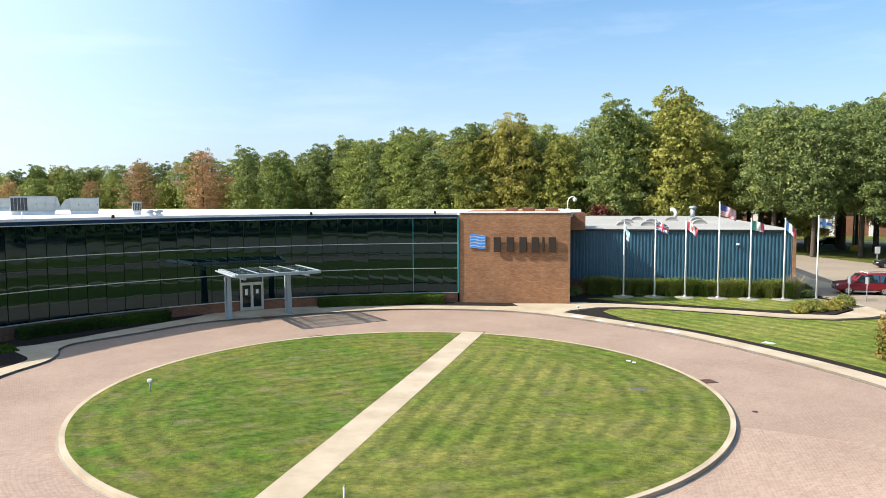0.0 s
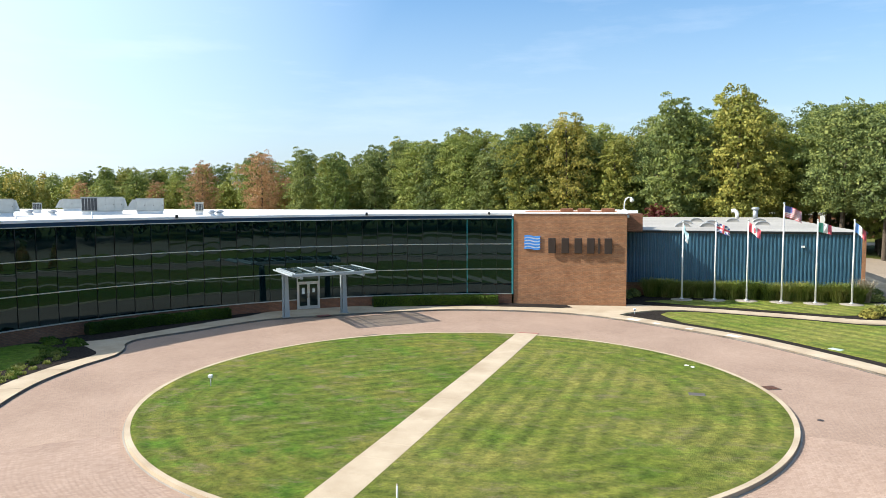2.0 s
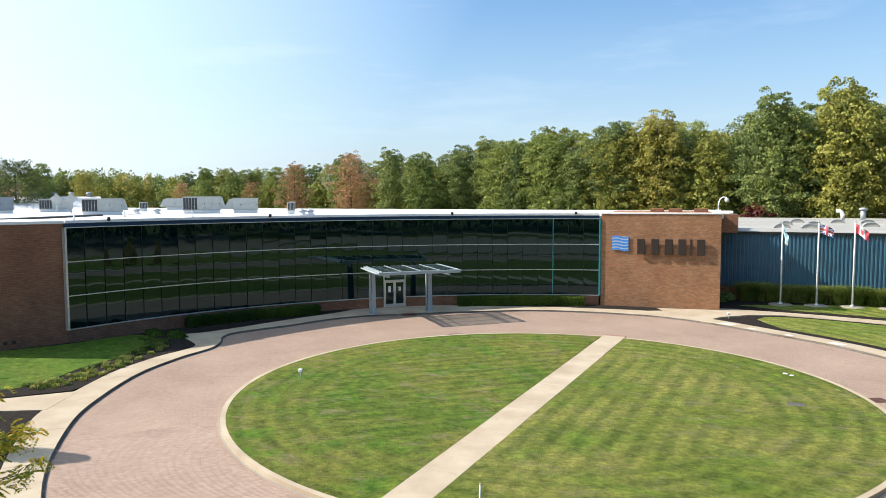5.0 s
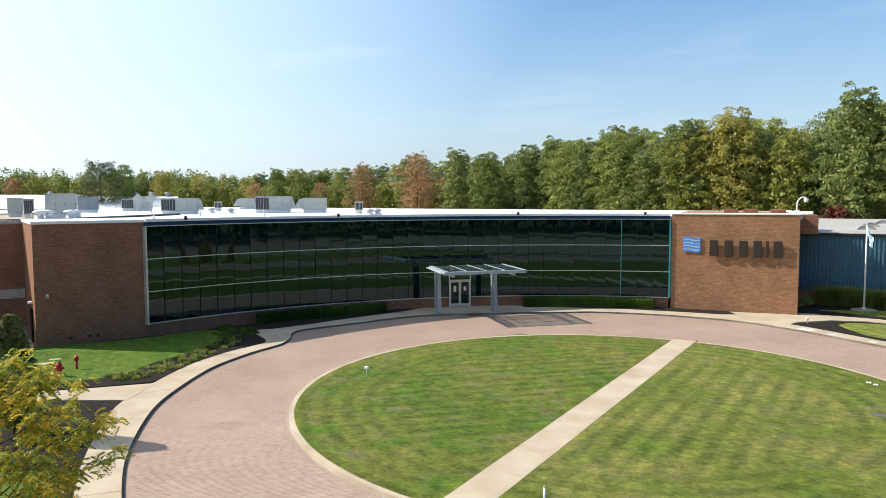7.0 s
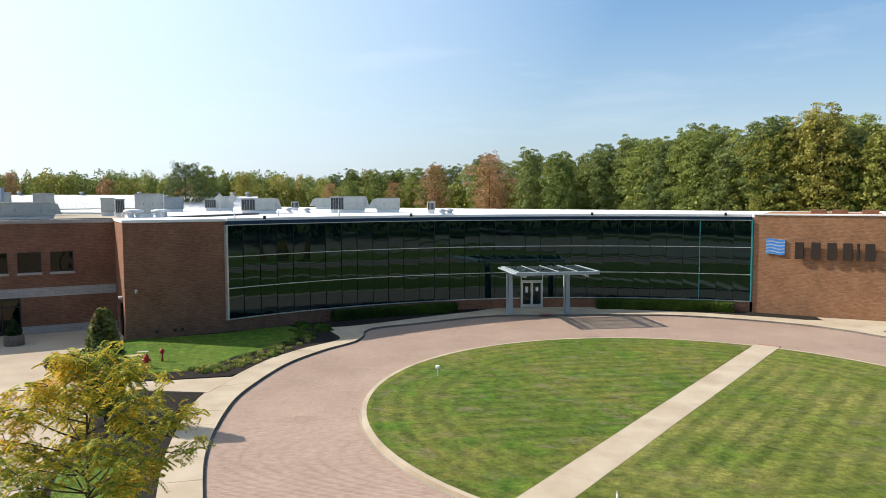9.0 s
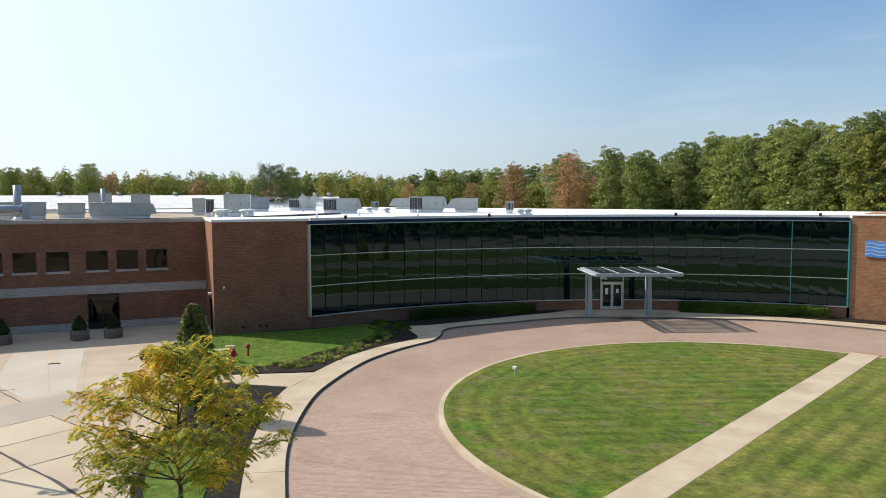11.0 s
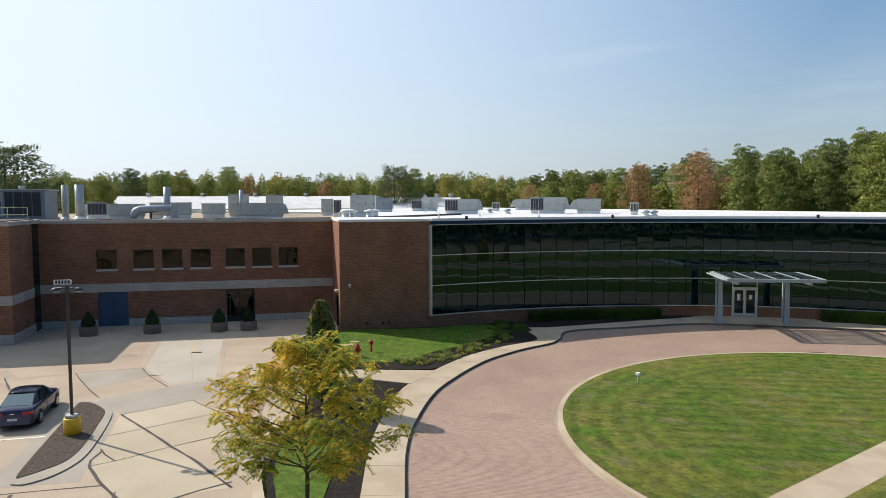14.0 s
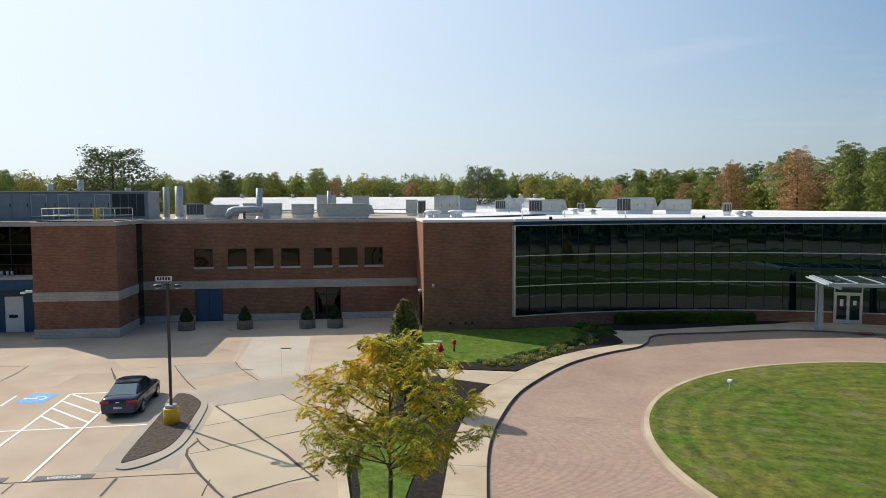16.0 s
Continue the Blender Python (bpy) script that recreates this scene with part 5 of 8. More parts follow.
for i in range(7):
    part("mullion", boxed(-9.0 + i * 1.45, -8.94 + i * 1.45, 3.93, 4.0, 3.86, 7.3), M_MULLION, up, m=lwm)
for z in (4.6, 5.3, 6.0):
    part("transom", boxed(-9.0, -0.02, 3.95, 4.0, z, z + 0.05), M_MULLION, up, m=lwm)
part("parapet", boxed(-9.0, -0.02, 3.9, 4.6, 7.3, 7.66), M_STONE, dock, m=lwm)
# near-black wall in place of the unlit room behind the glazing
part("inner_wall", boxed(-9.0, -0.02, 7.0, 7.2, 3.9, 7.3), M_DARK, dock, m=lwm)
for x in (-3.5, -3.1, -2.8):
    part("roof_vent", rod(bmesh.new(), (x, 3.2, 3.85), (x, 3.2, 4.2), 0.09), M_GALV, dock, m=lwm)

# ---- entrance canopy ----
cu = Vector((0.857, 0.515, 0)).normalized()
cm = Matrix(((cu.x, -cu.y, 0, -12.75), (cu.y, cu.x, 0, 52.1), (0, 0, 1, 0), (0, 0, 0, 1)))
canopy = thing("entrance_canopy", "pale steel entrance canopy with a slatted flat roof on two posts", "canopy", m=cm)
CW, CD = 2.98, 2.3      # half width, half depth
for x in (-2.4, 2.2):
    bm = bmesh.new()
    v = [[bm.verts.new((x + sx * w, 2.2 + sy * d, z)) for sx, sy in ((-1, -1), (1, -1), (1, 1), (-1, 1))] for w, d, z in ((0.19, 0.24, 0.0), (0.13, 0.15, 3.32))]
    for k in range(4):
        bm.faces.new((v[0][k], v[0][(k + 1) % 4], v[1][(k + 1) % 4], v[1][k]))
    bm.faces.new(v[0][::-1])
    bm.faces.new(v[1])
    leg = part("post", bm, M_STEEL, canopy, "tapered steel post", m=cm)
    part("post_flange", boxed(x - 0.30, x - 0.20, 2.1, 2.3, 0.02, 3.3, bev=0.01), M_STEEL, leg, m=cm)
    part("base_plate", boxed(x - 0.34, x + 0.26, 1.9, 2.5, 0.0, 0.04), M_GALV, leg, m=cm)
    part("arm", boxed(x - 0.09, x + 0.09, -CD, CD + 0.25, 3.32, 3.5, bev=0.02), M_STEEL, canopy, m=cm)
for y in (-CD, CD):
    part("edge_beam", boxed(-CW, CW, y - 0.07, y + 0.07, 3.5, 3.72, bev=0.02), M_STEEL, canopy, m=cm)
for x in (-CW - 0.07, CW + 0.07):
    part("side_beam", boxed(x - 0.06, x + 0.06, -CD - 0.07, CD + 0.07, 3.5, 3.74, bev=0.02), M_STEEL, canopy, m=cm)
for k in range(1, 3):
    y = -CD + k * (2 * CD) / 3
    part("purlin", boxed(-CW, CW, y - 0.05, y + 0.05, 3.6, 3.72), M_STEEL, canopy, m=cm)
for i in range(5):
    x = -CW + 0.1 + i * (2 * CW - 0.2) / 4
    part("roof_rib", boxed(x - 0.035, x + 0.035, -CD - 0.1, CD + 0.1, 3.715, 3.765, bev=0.01), M_STEEL, canopy, m=cm)
for i in range(4):
    x0 = -CW + 0.18 + i * (2 * CW - 0.2) / 4
    for k in range(3):
        y0 = -CD + 0.12 + k * (2 * CD - 0.1) / 3
        part("roof_panel", boxed(x0, x0 + (2 * CW - 0.2) / 4 - 0.11, y0, y0 + (2 * CD - 0.1) / 3 - 0.06, 3.73, 3.745), tinted_glass("canopy_glass", (0.88, 0.93, 0.91), 0.07, 0.0, True, (0.78, 0.86, 0.90), (0.03, 0.035, 0.035), 0.05) if i + k == 0 else bpy.data.materials["canopy_glass"], canopy, "tinted canopy glass panel", m=cm)
for x in (-CW - 0.25, -CW + 1.2, CW - 1.2):
    part("beam_end", rod(bmesh.new(), (x, -CD - 0.1, 3.6), (x, CD + 0.3, 3.6), 0.06), M_STEEL, canopy, m=cm)

# ---- blue annex ----
BA0, BA1 = (11.2, 67.9), (31.3, 63.55)
bam = wall_frame(BA0, BA1)
BAL = math.dist(BA0, BA1)
annex = thing("annex", "low annex with blue ribbed metal siding and pale flat roof", "building", m=bam)
bm = bmesh.new()
xs, prof = 0.0, []
while xs < BAL:
    prof += [(xs, -0.03), (xs + 0.11, -0.03), (xs + 0.14, 0.08), (xs + 0.28, 0.08)]
    xs += 0.31
prof = [(x, y) for x, y in prof if x < BAL] + [(BAL, 0.0)]
lo = [bm.verts.new((x, y, 1.05)) for x, y in prof]
hi = [bm.verts.new((x, y, 5.72)) for x, y in prof]
for i in range(len(prof) - 1):
    bm.faces.new((lo[i], lo[i + 1], hi[i + 1], hi[i]))
part("siding", bm, M_BLUE, annex, "blue ribbed metal siding", m=bam)
part("core_wall", boxed(0, BAL, 0.10, 46, -0.3, 5.72), M_BRICK, annex, "brick base and side wall", m=bam)
part("corner_pier", boxed(BAL - 0.02, BAL + 0.28, -0.05, 0.5, -0.3, 5.72), M_BRICK, annex, "brick corner pier", m=bam)
part("gutter_edge", boxed(-0.1, BAL + 0.36, -0.16, 0.0, 5.74, 5.93), M_MULLION, annex, "dark roof edge", m=bam)
part("roof", boxed(-0.1, BAL + 0.3, 0.0, 46.2, 5.74, 5.95), M_ROOF_GREY, annex, "pale grey flat roof", m=bam)
part("security_camera", boxed(14.9 + 0.9, 15.15 + 0.9, -0.25, -0.02, 4.55, 4.7), M_WHITE, annex, "small white camera", m=bam)
def skylight(x, y):
    bm = bmesh.new()
    n, w, ln = 10, 0.72, 1.2
    rows = [[bm.verts.new((math.cos(math.pi * i / n) * w, yy, math.sin(math.pi * i / n) * 0.42)) for i in range(n + 1)] for yy in (0, ln)]
    for i in range(n):
        f = bm.faces.new((rows[0][i], rows[0][i + 1], rows[1][i + 1], rows[1][i]))
        f.smooth = True
    bm.faces.new(rows[0][::-1])
    bm.faces.new(rows[1])
    m = bam @ pose(x, y, 5.95)
    t = thing("skylight", "barrel-vaulted translucent skylight on the annex roof", "skylight", "annex skylights", m)
    part("dome", bm, M_ROOF_GREY, t)
    for yy in (-0.04, ln + 0.04):
        part("end_arch", tube(bmesh.new(), [(math.cos(math.pi * i / 10) * w, yy, math.sin(math.pi * i / 10) * 0.42) for i in range(11)], 0.04, 6), M_UNIT_DK, t)
for x, y in ((6.2, 8), (8.6, 8), (6.8, 16), (9.5, 16), (8.4, 25), (14.5, 14), (12.5, 24), (15.5, 24)):
    skylight(x, y)
t = thing("roof_vent", "galvanised mushroom vent on the annex roof", "vent", m=bam @ pose(16.5, 36, 5.95))
part("stack", rod(bmesh.new(), (0, 0, 0), (0, 0, 1.3), 0.32, n=16), M_GALV, t)
part("cap", lathe(bmesh.new(), [(0.35, 1.3), (0.5, 1.35), (0.5, 1.55), (0.3, 1.62), (0.02, 1.65)]), M_GALV, t)
t = thing("roof_duct", "bent white exhaust duct on the annex roof", "duct", m=bam @ pose(14.2, 36, 5.95))
part("duct", tube(bmesh.new(), [(0, 0, 0), (0, 0, 0.7), (-0.1, 0, 1.0), (-0.4, 0, 1.2), (-0.7, 0, 1.15)], 0.26, 10), M_WHITE, t)
# brick stub behind the sign wall
solid("roof_box", boxed(SBL + 0.02, SBL + 1.6, 5.0, 9.0, 5.96, 7.5), M_BRICK_RED, "low red brick plant box behind the sign wall", "plant box", m=sbm)
for x in (3.6, 5.2, 7.4):
    solid("roof_box", boxed(x, x + 1.2, 8.0, 9.0, 7.5, 7.95, bev=0.03), M_BRICK_RED, "low red-brown roof curb", "roof curb", "roof curbs", m=sbm)

# ---- wall sign: plain dark bars and a blue wavy panel ----
def wave_panel():
    t = thing("wall_emblem", "blue square wall panel with wavy white stripes", "sign", m=sbm @ pose(0.89, 0, 4.58))
    W, Hh = 1.34, 1.26
    part("backing", boxed(0.03, W - 0.03, -0.06, -0.004, 0.08, Hh - 0.08), M_WHITE, t)
    n, bands = 24, 5
    for k in range(bands):
        bm = bmesh.new()
        z0, z1 = Hh * k / bands + 0.062, Hh * (k + 1) / bands - 0.048
        rows = []
        for i in range(n + 1):
            x = -0.01 + (W + 0.02) * i / n
            wob = 0.055 * math.sin(math.tau * i / n)
            rows.append([bm.verts.new((x, y, z + wob)) for z in (z0, z1) for y in (-0.063, -0.10)])
        for a, b in zip(rows, rows[1:]):
            bm.faces.new((a[1], b[1], b[3], a[3]))
            bm.faces.new((a[3], b[3], b[2], a[2]))
            bm.faces.new((a[0], b[0], b[1], a[1]))
        for r in (rows[0], rows[-1]):
            bm.faces.new((r[0], r[1], r[3], r[2]))
        bmesh.ops.recalc_face_normals(bm, faces=bm.faces)
        part("wave_band", bm, M_LOGO, t)


wave_panel()
# six standing bars where the name was
for k, (x0, x1) in enumerate(((2.82, 3.62), (3.92, 4.72), (5.05, 5.72), (6.02, 6.80), (6.98, 7.18), (7.44, 8.22))):
    bm = boxed(x0 + (x1 - x0) * 0.5 - min(0.31, (x1 - x0) / 2), x0 + (x1 - x0) * 0.5 + min(0.31, (x1 - x0) / 2), -0.26, -0.13, 4.34, 5.62, bev=0.03)
    t = thing("sign_bar", "dark bronze upright bar standing off the brick wall", "sign", "wall sign bars", m=sbm @ pose((x0 + x1) / 2, 0, 4.34))
    part("bar", bm, M_BRONZE, t, m=sbm)
    for z in (4.55, 5.4):
        part("stud", rod(bmesh.new(), ((x0 + x1) / 2, -0.14, z), ((x0 + x1) / 2, 0.0, z), 0.02, n=6), M_BRONZE, t, m=sbm)
# roof camera on a gooseneck
t = thing("roof_camera", "white dome camera on a gooseneck above the brick wall", "camera", m=sbm @ pose(SBL - 0.25, 0.35, 7.74))
part("base", boxed(-0.2, 0.2, -0.2, 0.2, 0, 0.25, bev=0.02), M_WHITE, t)
part("arm", tube(bmesh.new(), [(0, 0, 0.2), (0.02, 0, 0.8), (0.12, 0, 1.1), (0.35, 0, 1.25), (0.6, 0, 1.22), (0.62, 0, 1.1)], 0.05, 8), M_WHITE, t)
part("dome", lathe(bmesh.new(), [(0.16, 0.22), (0.17, 0.1), (0.15, 0.0), (0.08, -0.07), (0.01, -0.09)], 12), M_WHITE, t, m=sbm @ pose(SBL - 0.25 + 0.62, 0.35, 8.66))

# ---- flags ----
def flag_material(name, c):
    return plain("flag_" + name, c, 0.8, 0, 0.2, 0.1, 8.0)


F_WHITE, F_RED, F_NAVY, F_GREEN, F_SKY, F_BLUE = (flag_material(n, c) for n, c in (("white", (0.78, 0.78, 0.76)), ("red", (0.66, 0.12, 0.15)), ("navy", (0.10, 0.12, 0.32)), ("green", (0.12, 0.44, 0.32)), ("sky", (0.42, 0.64, 0.70)), ("blue", (0.14, 0.28, 0.58))))
FLAG_MATS = [F_WHITE, F_RED, F_NAVY, F_GREEN, F_SKY, F_BLUE]


def flag_colour(kind, u, v):
    """Cloth colour at u along, v up."""
    if kind == "stripes":
        return 2 if u < 0.42 and v > 0.46 else (1 if int((1 - v) * 13) % 2 == 0 else 0)
    if kind == "cross_union":
        x, y = abs(u - 0.5) * 2, abs(v - 0.5)
        if x < 0.14 or y < 0.12:
            return 1
        if x < 0.26 or y < 0.20 or abs(abs(u - 0.5) - abs(v - 0.5)) < 0.11:
            return 0
        return 2
    if kind == "leaf":
        return 1 if u < 0.27 or u > 0.73 or (abs(u - 0.5) < 0.13 and abs(v - 0.5) < 0.3 and abs(u - 0.5) + abs(v - 0.5) < 0.33) else 0
    if kind == "green_red":
        return 3 if u < 0.34 else (1 if u > 0.66 else 0)
    if kind == "blue_red":
        return 5 if u < 0.34 else (1 if u > 0.66 else 0)
    if kind == "blue_cross":
        return 5 if abs(v - 0.5) < 0.15 or 0.28 < u < 0.46 else 0
    return 4 if v > 0.3 or u < 0.4 else 0


def flagpole(x, y, top, kind, flag_len, flag_h, droop, swing, label):
    t = thing("flagpole", label, "flagpole", "flagpoles on the lawn", m=pose(x, y, 0.03))
    part("gravel_ring", lathe(bmesh.new(), [(0.95, -0.05), (0.92, 0.03), (0.5, 0.06), (0.02, 0.06)], 20), M_GRAVEL, t, "pale gravel ring")
    part("pole_base", lathe(bmesh.new(), [(0.22, 0.05), (0.22, 0.10), (0.12, 0.16), (0.08, 0.22)], 14), M_ALU, t)
    pole = part("pole", rod(bmesh.new(), (0, 0, 0.05), (0, 0, top), 0.075, 0.045, 12), M_WHITE, t, "white tapered pole")
    bm = bmesh.new()
    bmesh.ops.create_uvsphere(bm, u_segments=10, v_segments=6, radius=0.09, matrix=Matrix.Translation((0, 0, top + 0.06)))
    part("finial", bm, M_ALU, pole)
    part("halyard", rod(bmesh.new(), (0.07, -0.03, 0.9), (0.05, -0.02, top - 0.1), 0.008, n=5), M_WHITE, pole)
    flag_len, flag_h = flag_len * 0.84, flag_h * 0.84
    bm = bmesh.new()
    nu, nv = 26, 26
    g = []
    for i in range(nu + 1):
        u = i / nu
        col = []
        for j in range(nv + 1):
            v = j / nv
            px = 0.06 + flag_len * u * (1 - 0.35 * droop)
            pz = top - 0.12 - flag_h * (1 - v) - droop * flag_len * (u ** 1.25) * 0.72
            py = 0.11 * math.sin(u * 6.5 + v * 1.4) * (0.3 + u) + 0.05 * math.sin(u * 13 - v * 3)
            col.append(bm.verts.new((px * math.cos(swing) - py * math.sin(swing), px * math.sin(swing) + py * math.cos(swing), pz)))
        g.append(col)
    for i in range(nu):
        for j in range(nv):
            f = bm.faces.new((g[i][j], g[i + 1][j], g[i + 1][j + 1], g[i][j + 1]))
            f.smooth, f.material_index = True, flag_colour(kind, (i + 0.5) / nu, (j + 0.5) / nv)
    part("flag", mesh_of("flag", bm, FLAG_MATS), None, t)


for row in ((16.2, 63.5, 6.75, "sky", 1.3, 0.85, 1.25, -1.2, "white flagpole with a limp pale blue flag"),
            (18.9, 63.2, 6.85, "cross_union", 1.5, 0.9, 0.45, -0.2, "white flagpole with a red, white and blue crossed flag"),
            (21.5, 62.85, 6.9, "leaf", 1.5, 0.9, 0.75, -0.6, "white flagpole with a red and white leaf flag"),
            (24.15, 62.15, 8.35, "stripes", 2.0, 1.15, 0.45, 0.0, "tallest white flagpole with a red and white striped flag"),
            (26.65, 61.5, 6.95, "green_red", 1.55, 0.95, 0.30, 0.1, "white flagpole with a green, white and red flag"),
            (29.4, 61.1, 6.95, "blue_red", 1.4, 0.95, 0.95, -0.4, "white flagpole with a drooping blue, white and red flag"),
            (32.1, 60.8, 7.15, "blue_cross", 1.55, 0.95, 0.18, 0.15, "white flagpole with a white flag and blue cross")):
    flagpole(*row)

# ---- planting ----
def clipped_hedge(line, width, height, seed, label):
    """A clipped hedge along a line: a leafy box with slightly uneven faces."""
    rng = np.random.default_rng(seed)
    pts = [Vector(p) for p in line]
    lens = [0.0]
    for a, b in zip(pts, pts[1:]):
        lens.append(lens[-1] + (b - a).length)
    n = int(lens[-1] * 1500)
    s = rng.uniform(0, lens[-1], n)
    which = rng.uniform(size=n)
    nor = np.zeros((n, 3))
    P = np.empty((n, 3))
    for i in range(n):
        k = max(j for j in range(len(lens) - 1) if lens[j] <= s[i])
        f = (s[i] - lens[k]) / (lens[k + 1] - lens[k])
        p, d = pts[k].lerp(pts[k + 1], f), (pts[k + 1] - pts[k]).normalized()
        q = Vector((-d.y, d.x))
        if which[i] < 0.42:
            o, h, nn = rng.uniform(-1, 1) * width / 2, height + rng.normal() * 0.025, (0, 0, 1)
        elif which[i] < 0.8:
            o, h, nn = -width / 2 + rng.normal() * 0.03, rng.uniform(0.05, 1) * height, (-q.x, -q.y, 0.2)
        else:
            o, h, nn = width / 2 + rng.normal() * 0.03, rng.uniform(0.05, 1) * height, (q.x, q.y, 0.2)
        h += 0.03 * math.sin(s[i] * 1.7) + 0.02 * math.sin(s[i] * 5.1)
        P[i] = (p.x + q.x * o, p.y + q.y * o, h)
        nor[i] = nn
    t = thing("hedge", label, "hedge", "clipped hedges", m=pose(line[0][0], line[0][1], 0))
    ins = smooth_line(line, 4) if len(line) > 2 else line
    # solid core in a darker leaf colour stands for the hedge's shaded inside
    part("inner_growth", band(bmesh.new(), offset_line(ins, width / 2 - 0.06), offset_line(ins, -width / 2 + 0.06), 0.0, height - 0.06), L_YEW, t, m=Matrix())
    part("leaves", leaf_mesh("leaves", P, rng.uniform(0.035, 0.075, n), L_HEDGE, rng, 0.0, nor), None, t, m=Matrix())


def arc_line(a0, a1, d, n=12):
    return [arc_at(a0 + (a1 - a0) * i / n, ARC_R - d) for i in range(n + 1)]


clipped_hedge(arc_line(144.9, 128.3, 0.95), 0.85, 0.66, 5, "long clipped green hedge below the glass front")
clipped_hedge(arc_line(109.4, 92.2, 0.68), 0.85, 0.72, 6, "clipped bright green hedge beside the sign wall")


def tuft_field(name, outline_fn, count, height, width, leaves, seed, label, category, kind="", arch=0.5, z=0.0, root=None):
    """Upright arching blades; outline_fn gives a place for each, root the crown that they all grow from."""
    rng = np.random.default_rng(seed)
    co, faces = [], []
    for i in range(count):
        x, y, hscale = outline_fn(rng)
        a = rng.uniform(0, math.tau)
        h = height * hscale * rng.uniform(0.65, 1.1)
        lean = rng.uniform(0.1, 1.0) * arch * h
        dx, dy = math.cos(a), math.sin(a)
        wx, wy = -dy * width, dx * width
        b = len(co)
        for k, (f, w) in enumerate(((0, 1.0), (0.55, 0.8), (0.9, 0.45), (1.0, 0.05))):
            px, py = x + dx * lean * f ** 2.2, y + dy * lean * f ** 2.2
            pz = z + h * (f - 0.22 * arch * f ** 4)
            co += [(px - wx * w, py - wy * w, pz), (px + wx * w, py + wy * w, pz)]
        for k in range(3):
            faces.append((b + 2 * k, b + 2 * k + 1, b + 2 * k + 3, b + 2 * k + 2))
        if root:
            faces.append((b, b + 1, 8 * count))
    if root:
        co.append((root[0], root[1], z + 0.02))
    me = bpy.data.meshes.new(name)
    me.from_pydata(co, [], faces)
    me.materials.append(leaves)
    ob = new(name, me)
    place(ob, None, Matrix())
    return tagged(ob, label, category, kind=kind)


# ornamental grasses along the annex, clump by clump
def clump(cx, cy, r):
    def at(rng):
        a, d = rng.uniform(0, math.tau), r * math.sqrt(rng.uniform()) * 0.55
        return cx + math.cos(a) * d, cy + math.sin(a) * d, 1.0
    return at


gr = random.Random(8)
for i in range(13):
    f = (i + 0.5) / 13
    p = bam @ Vector((2.6 + f * (BAL - 2.7), -1.35 + gr.uniform(-0.15, 0.15), 0))
    ob = tuft_field("ornamental_grass", clump(p.x, p.y, 1.25), 1300, gr.uniform(1.7, 2.0), 0.018, L_REED, 100 + i, "tall green clump of ornamental grass along the annex wall", "ornamental grass", arch=1.0)
    ob["group"] = "ornamental grasses"
p = bam @ Vector((BAL - 0.1, -1.2, 0))
tuft_field("ornamental_grass", clump(p.x, p.y, 0.9), 420, 2.3, 0.02, leafy("pale_plume_grass", [(0.2, (0.16, 0.14, 0.08)), (0.5, (0.34, 0.29, 0.20)), (0.8, (0.50, 0.44, 0.33))], 0.3), 140, "tall grass clump with pale feathery plumes", "ornamental grass", arch=0.6)


def bush(x, y, r, h, leaves, seed, label, count=900, size=0.07, group="", category="bush"):
    rng = np.random.default_rng(seed)
    d = rng.normal(size=(count, 3))
    d /= np.linalg.norm(d, axis=1)[:, None]
    d[:, 2] = np.abs(d[:, 2]) - 0.15
    lump = 1 + 0.16 * np.sin(d[:, 0] * 5 + seed) * np.cos(d[:, 1] * 6 + seed * 2)
    P = d * np.array([r, r, h * 0.85]) * (rng.uniform(0.72, 1.06, count) * lump)[:, None] + np.array([0, 0, h * 0.18])
    P[:, 2] = np.maximum(P[:, 2], 0.03)
    t = thing("bush", label, category, group, m=pose(x, y, 0))
    stems = bmesh.new()
    for i in range(5):
        a = rng.uniform(0, math.tau)
        rod(stems, (0, 0, -0.05), (math.cos(a) * r * 0.5, math.sin(a) * r * 0.5, h * 0.7), 0.03, 0.01, 5)
    part("stems", stems, M_BARK, t)
    part("leaves", leaf_mesh("leaves", P, rng.uniform(0.6, 1.3, count) * size, leaves, rng, 0.0, d), None, t)
    return t


for i, (x, y, r, h, lf) in enumerate(((27.6, 54.7, 0.6, 0.75, L_GOLD), (28.9, 55.3, 0.85, 1.0, L_LIME), (30.5, 56.0, 0.9, 0.75, L_GOLD), (31.6, 56.7, 0.8, 0.75, L_GOLD), (32.7, 57.6, 0.9, 1.05, L_LIME))):
    bush(x, y, r, h, lf, 200 + i, "rounded yellow-green shrub in the mulch border", 1300, 0.075, "border shrubs")
for i, (x, y, r, h) in enumerate(((31.0, 64.2, 0.9, 0.5), (32.3, 63.6, 1.1, 0.6), (33.2, 66.0, 1.3, 0.9), (12.4, 65.4, 0.6, 0.8), (11.6, 64.4, 0.5, 0.7))):
    bush(x, y, r, h, L_DEEP, 220 + i, "low spreading juniper beside the annex", 1100, 0.09, "low junipers")
bush(24.9, 38.2, 1.15, 3.4, leafy("green_and_copper_leaves", [(0.2, (0.05, 0.08, 0.015)), (0.5, (0.15, 0.17, 0.03)), (0.8, (0.36, 0.17, 0.06))]), 231, "tall green shrub tipped with copper leaves", 4200, 0.09)
flat("mulch_bed", ring_arc(24.9, 36.9, 1.3, 0, 340, 17), 0.045, M_MULCH, "round mulch ring in the lawn", "mulch bed")
# daylily clumps in the west bed
dr = random.Random(21)
k = 0
WESTBED = [(-26.9, 40.6), (-25.2, 40.4), (-24.2, 38.6), (-23.7, 35.8), (-23.5, 33.0), (-23.6, 30.6), (-24.2, 29.2)]
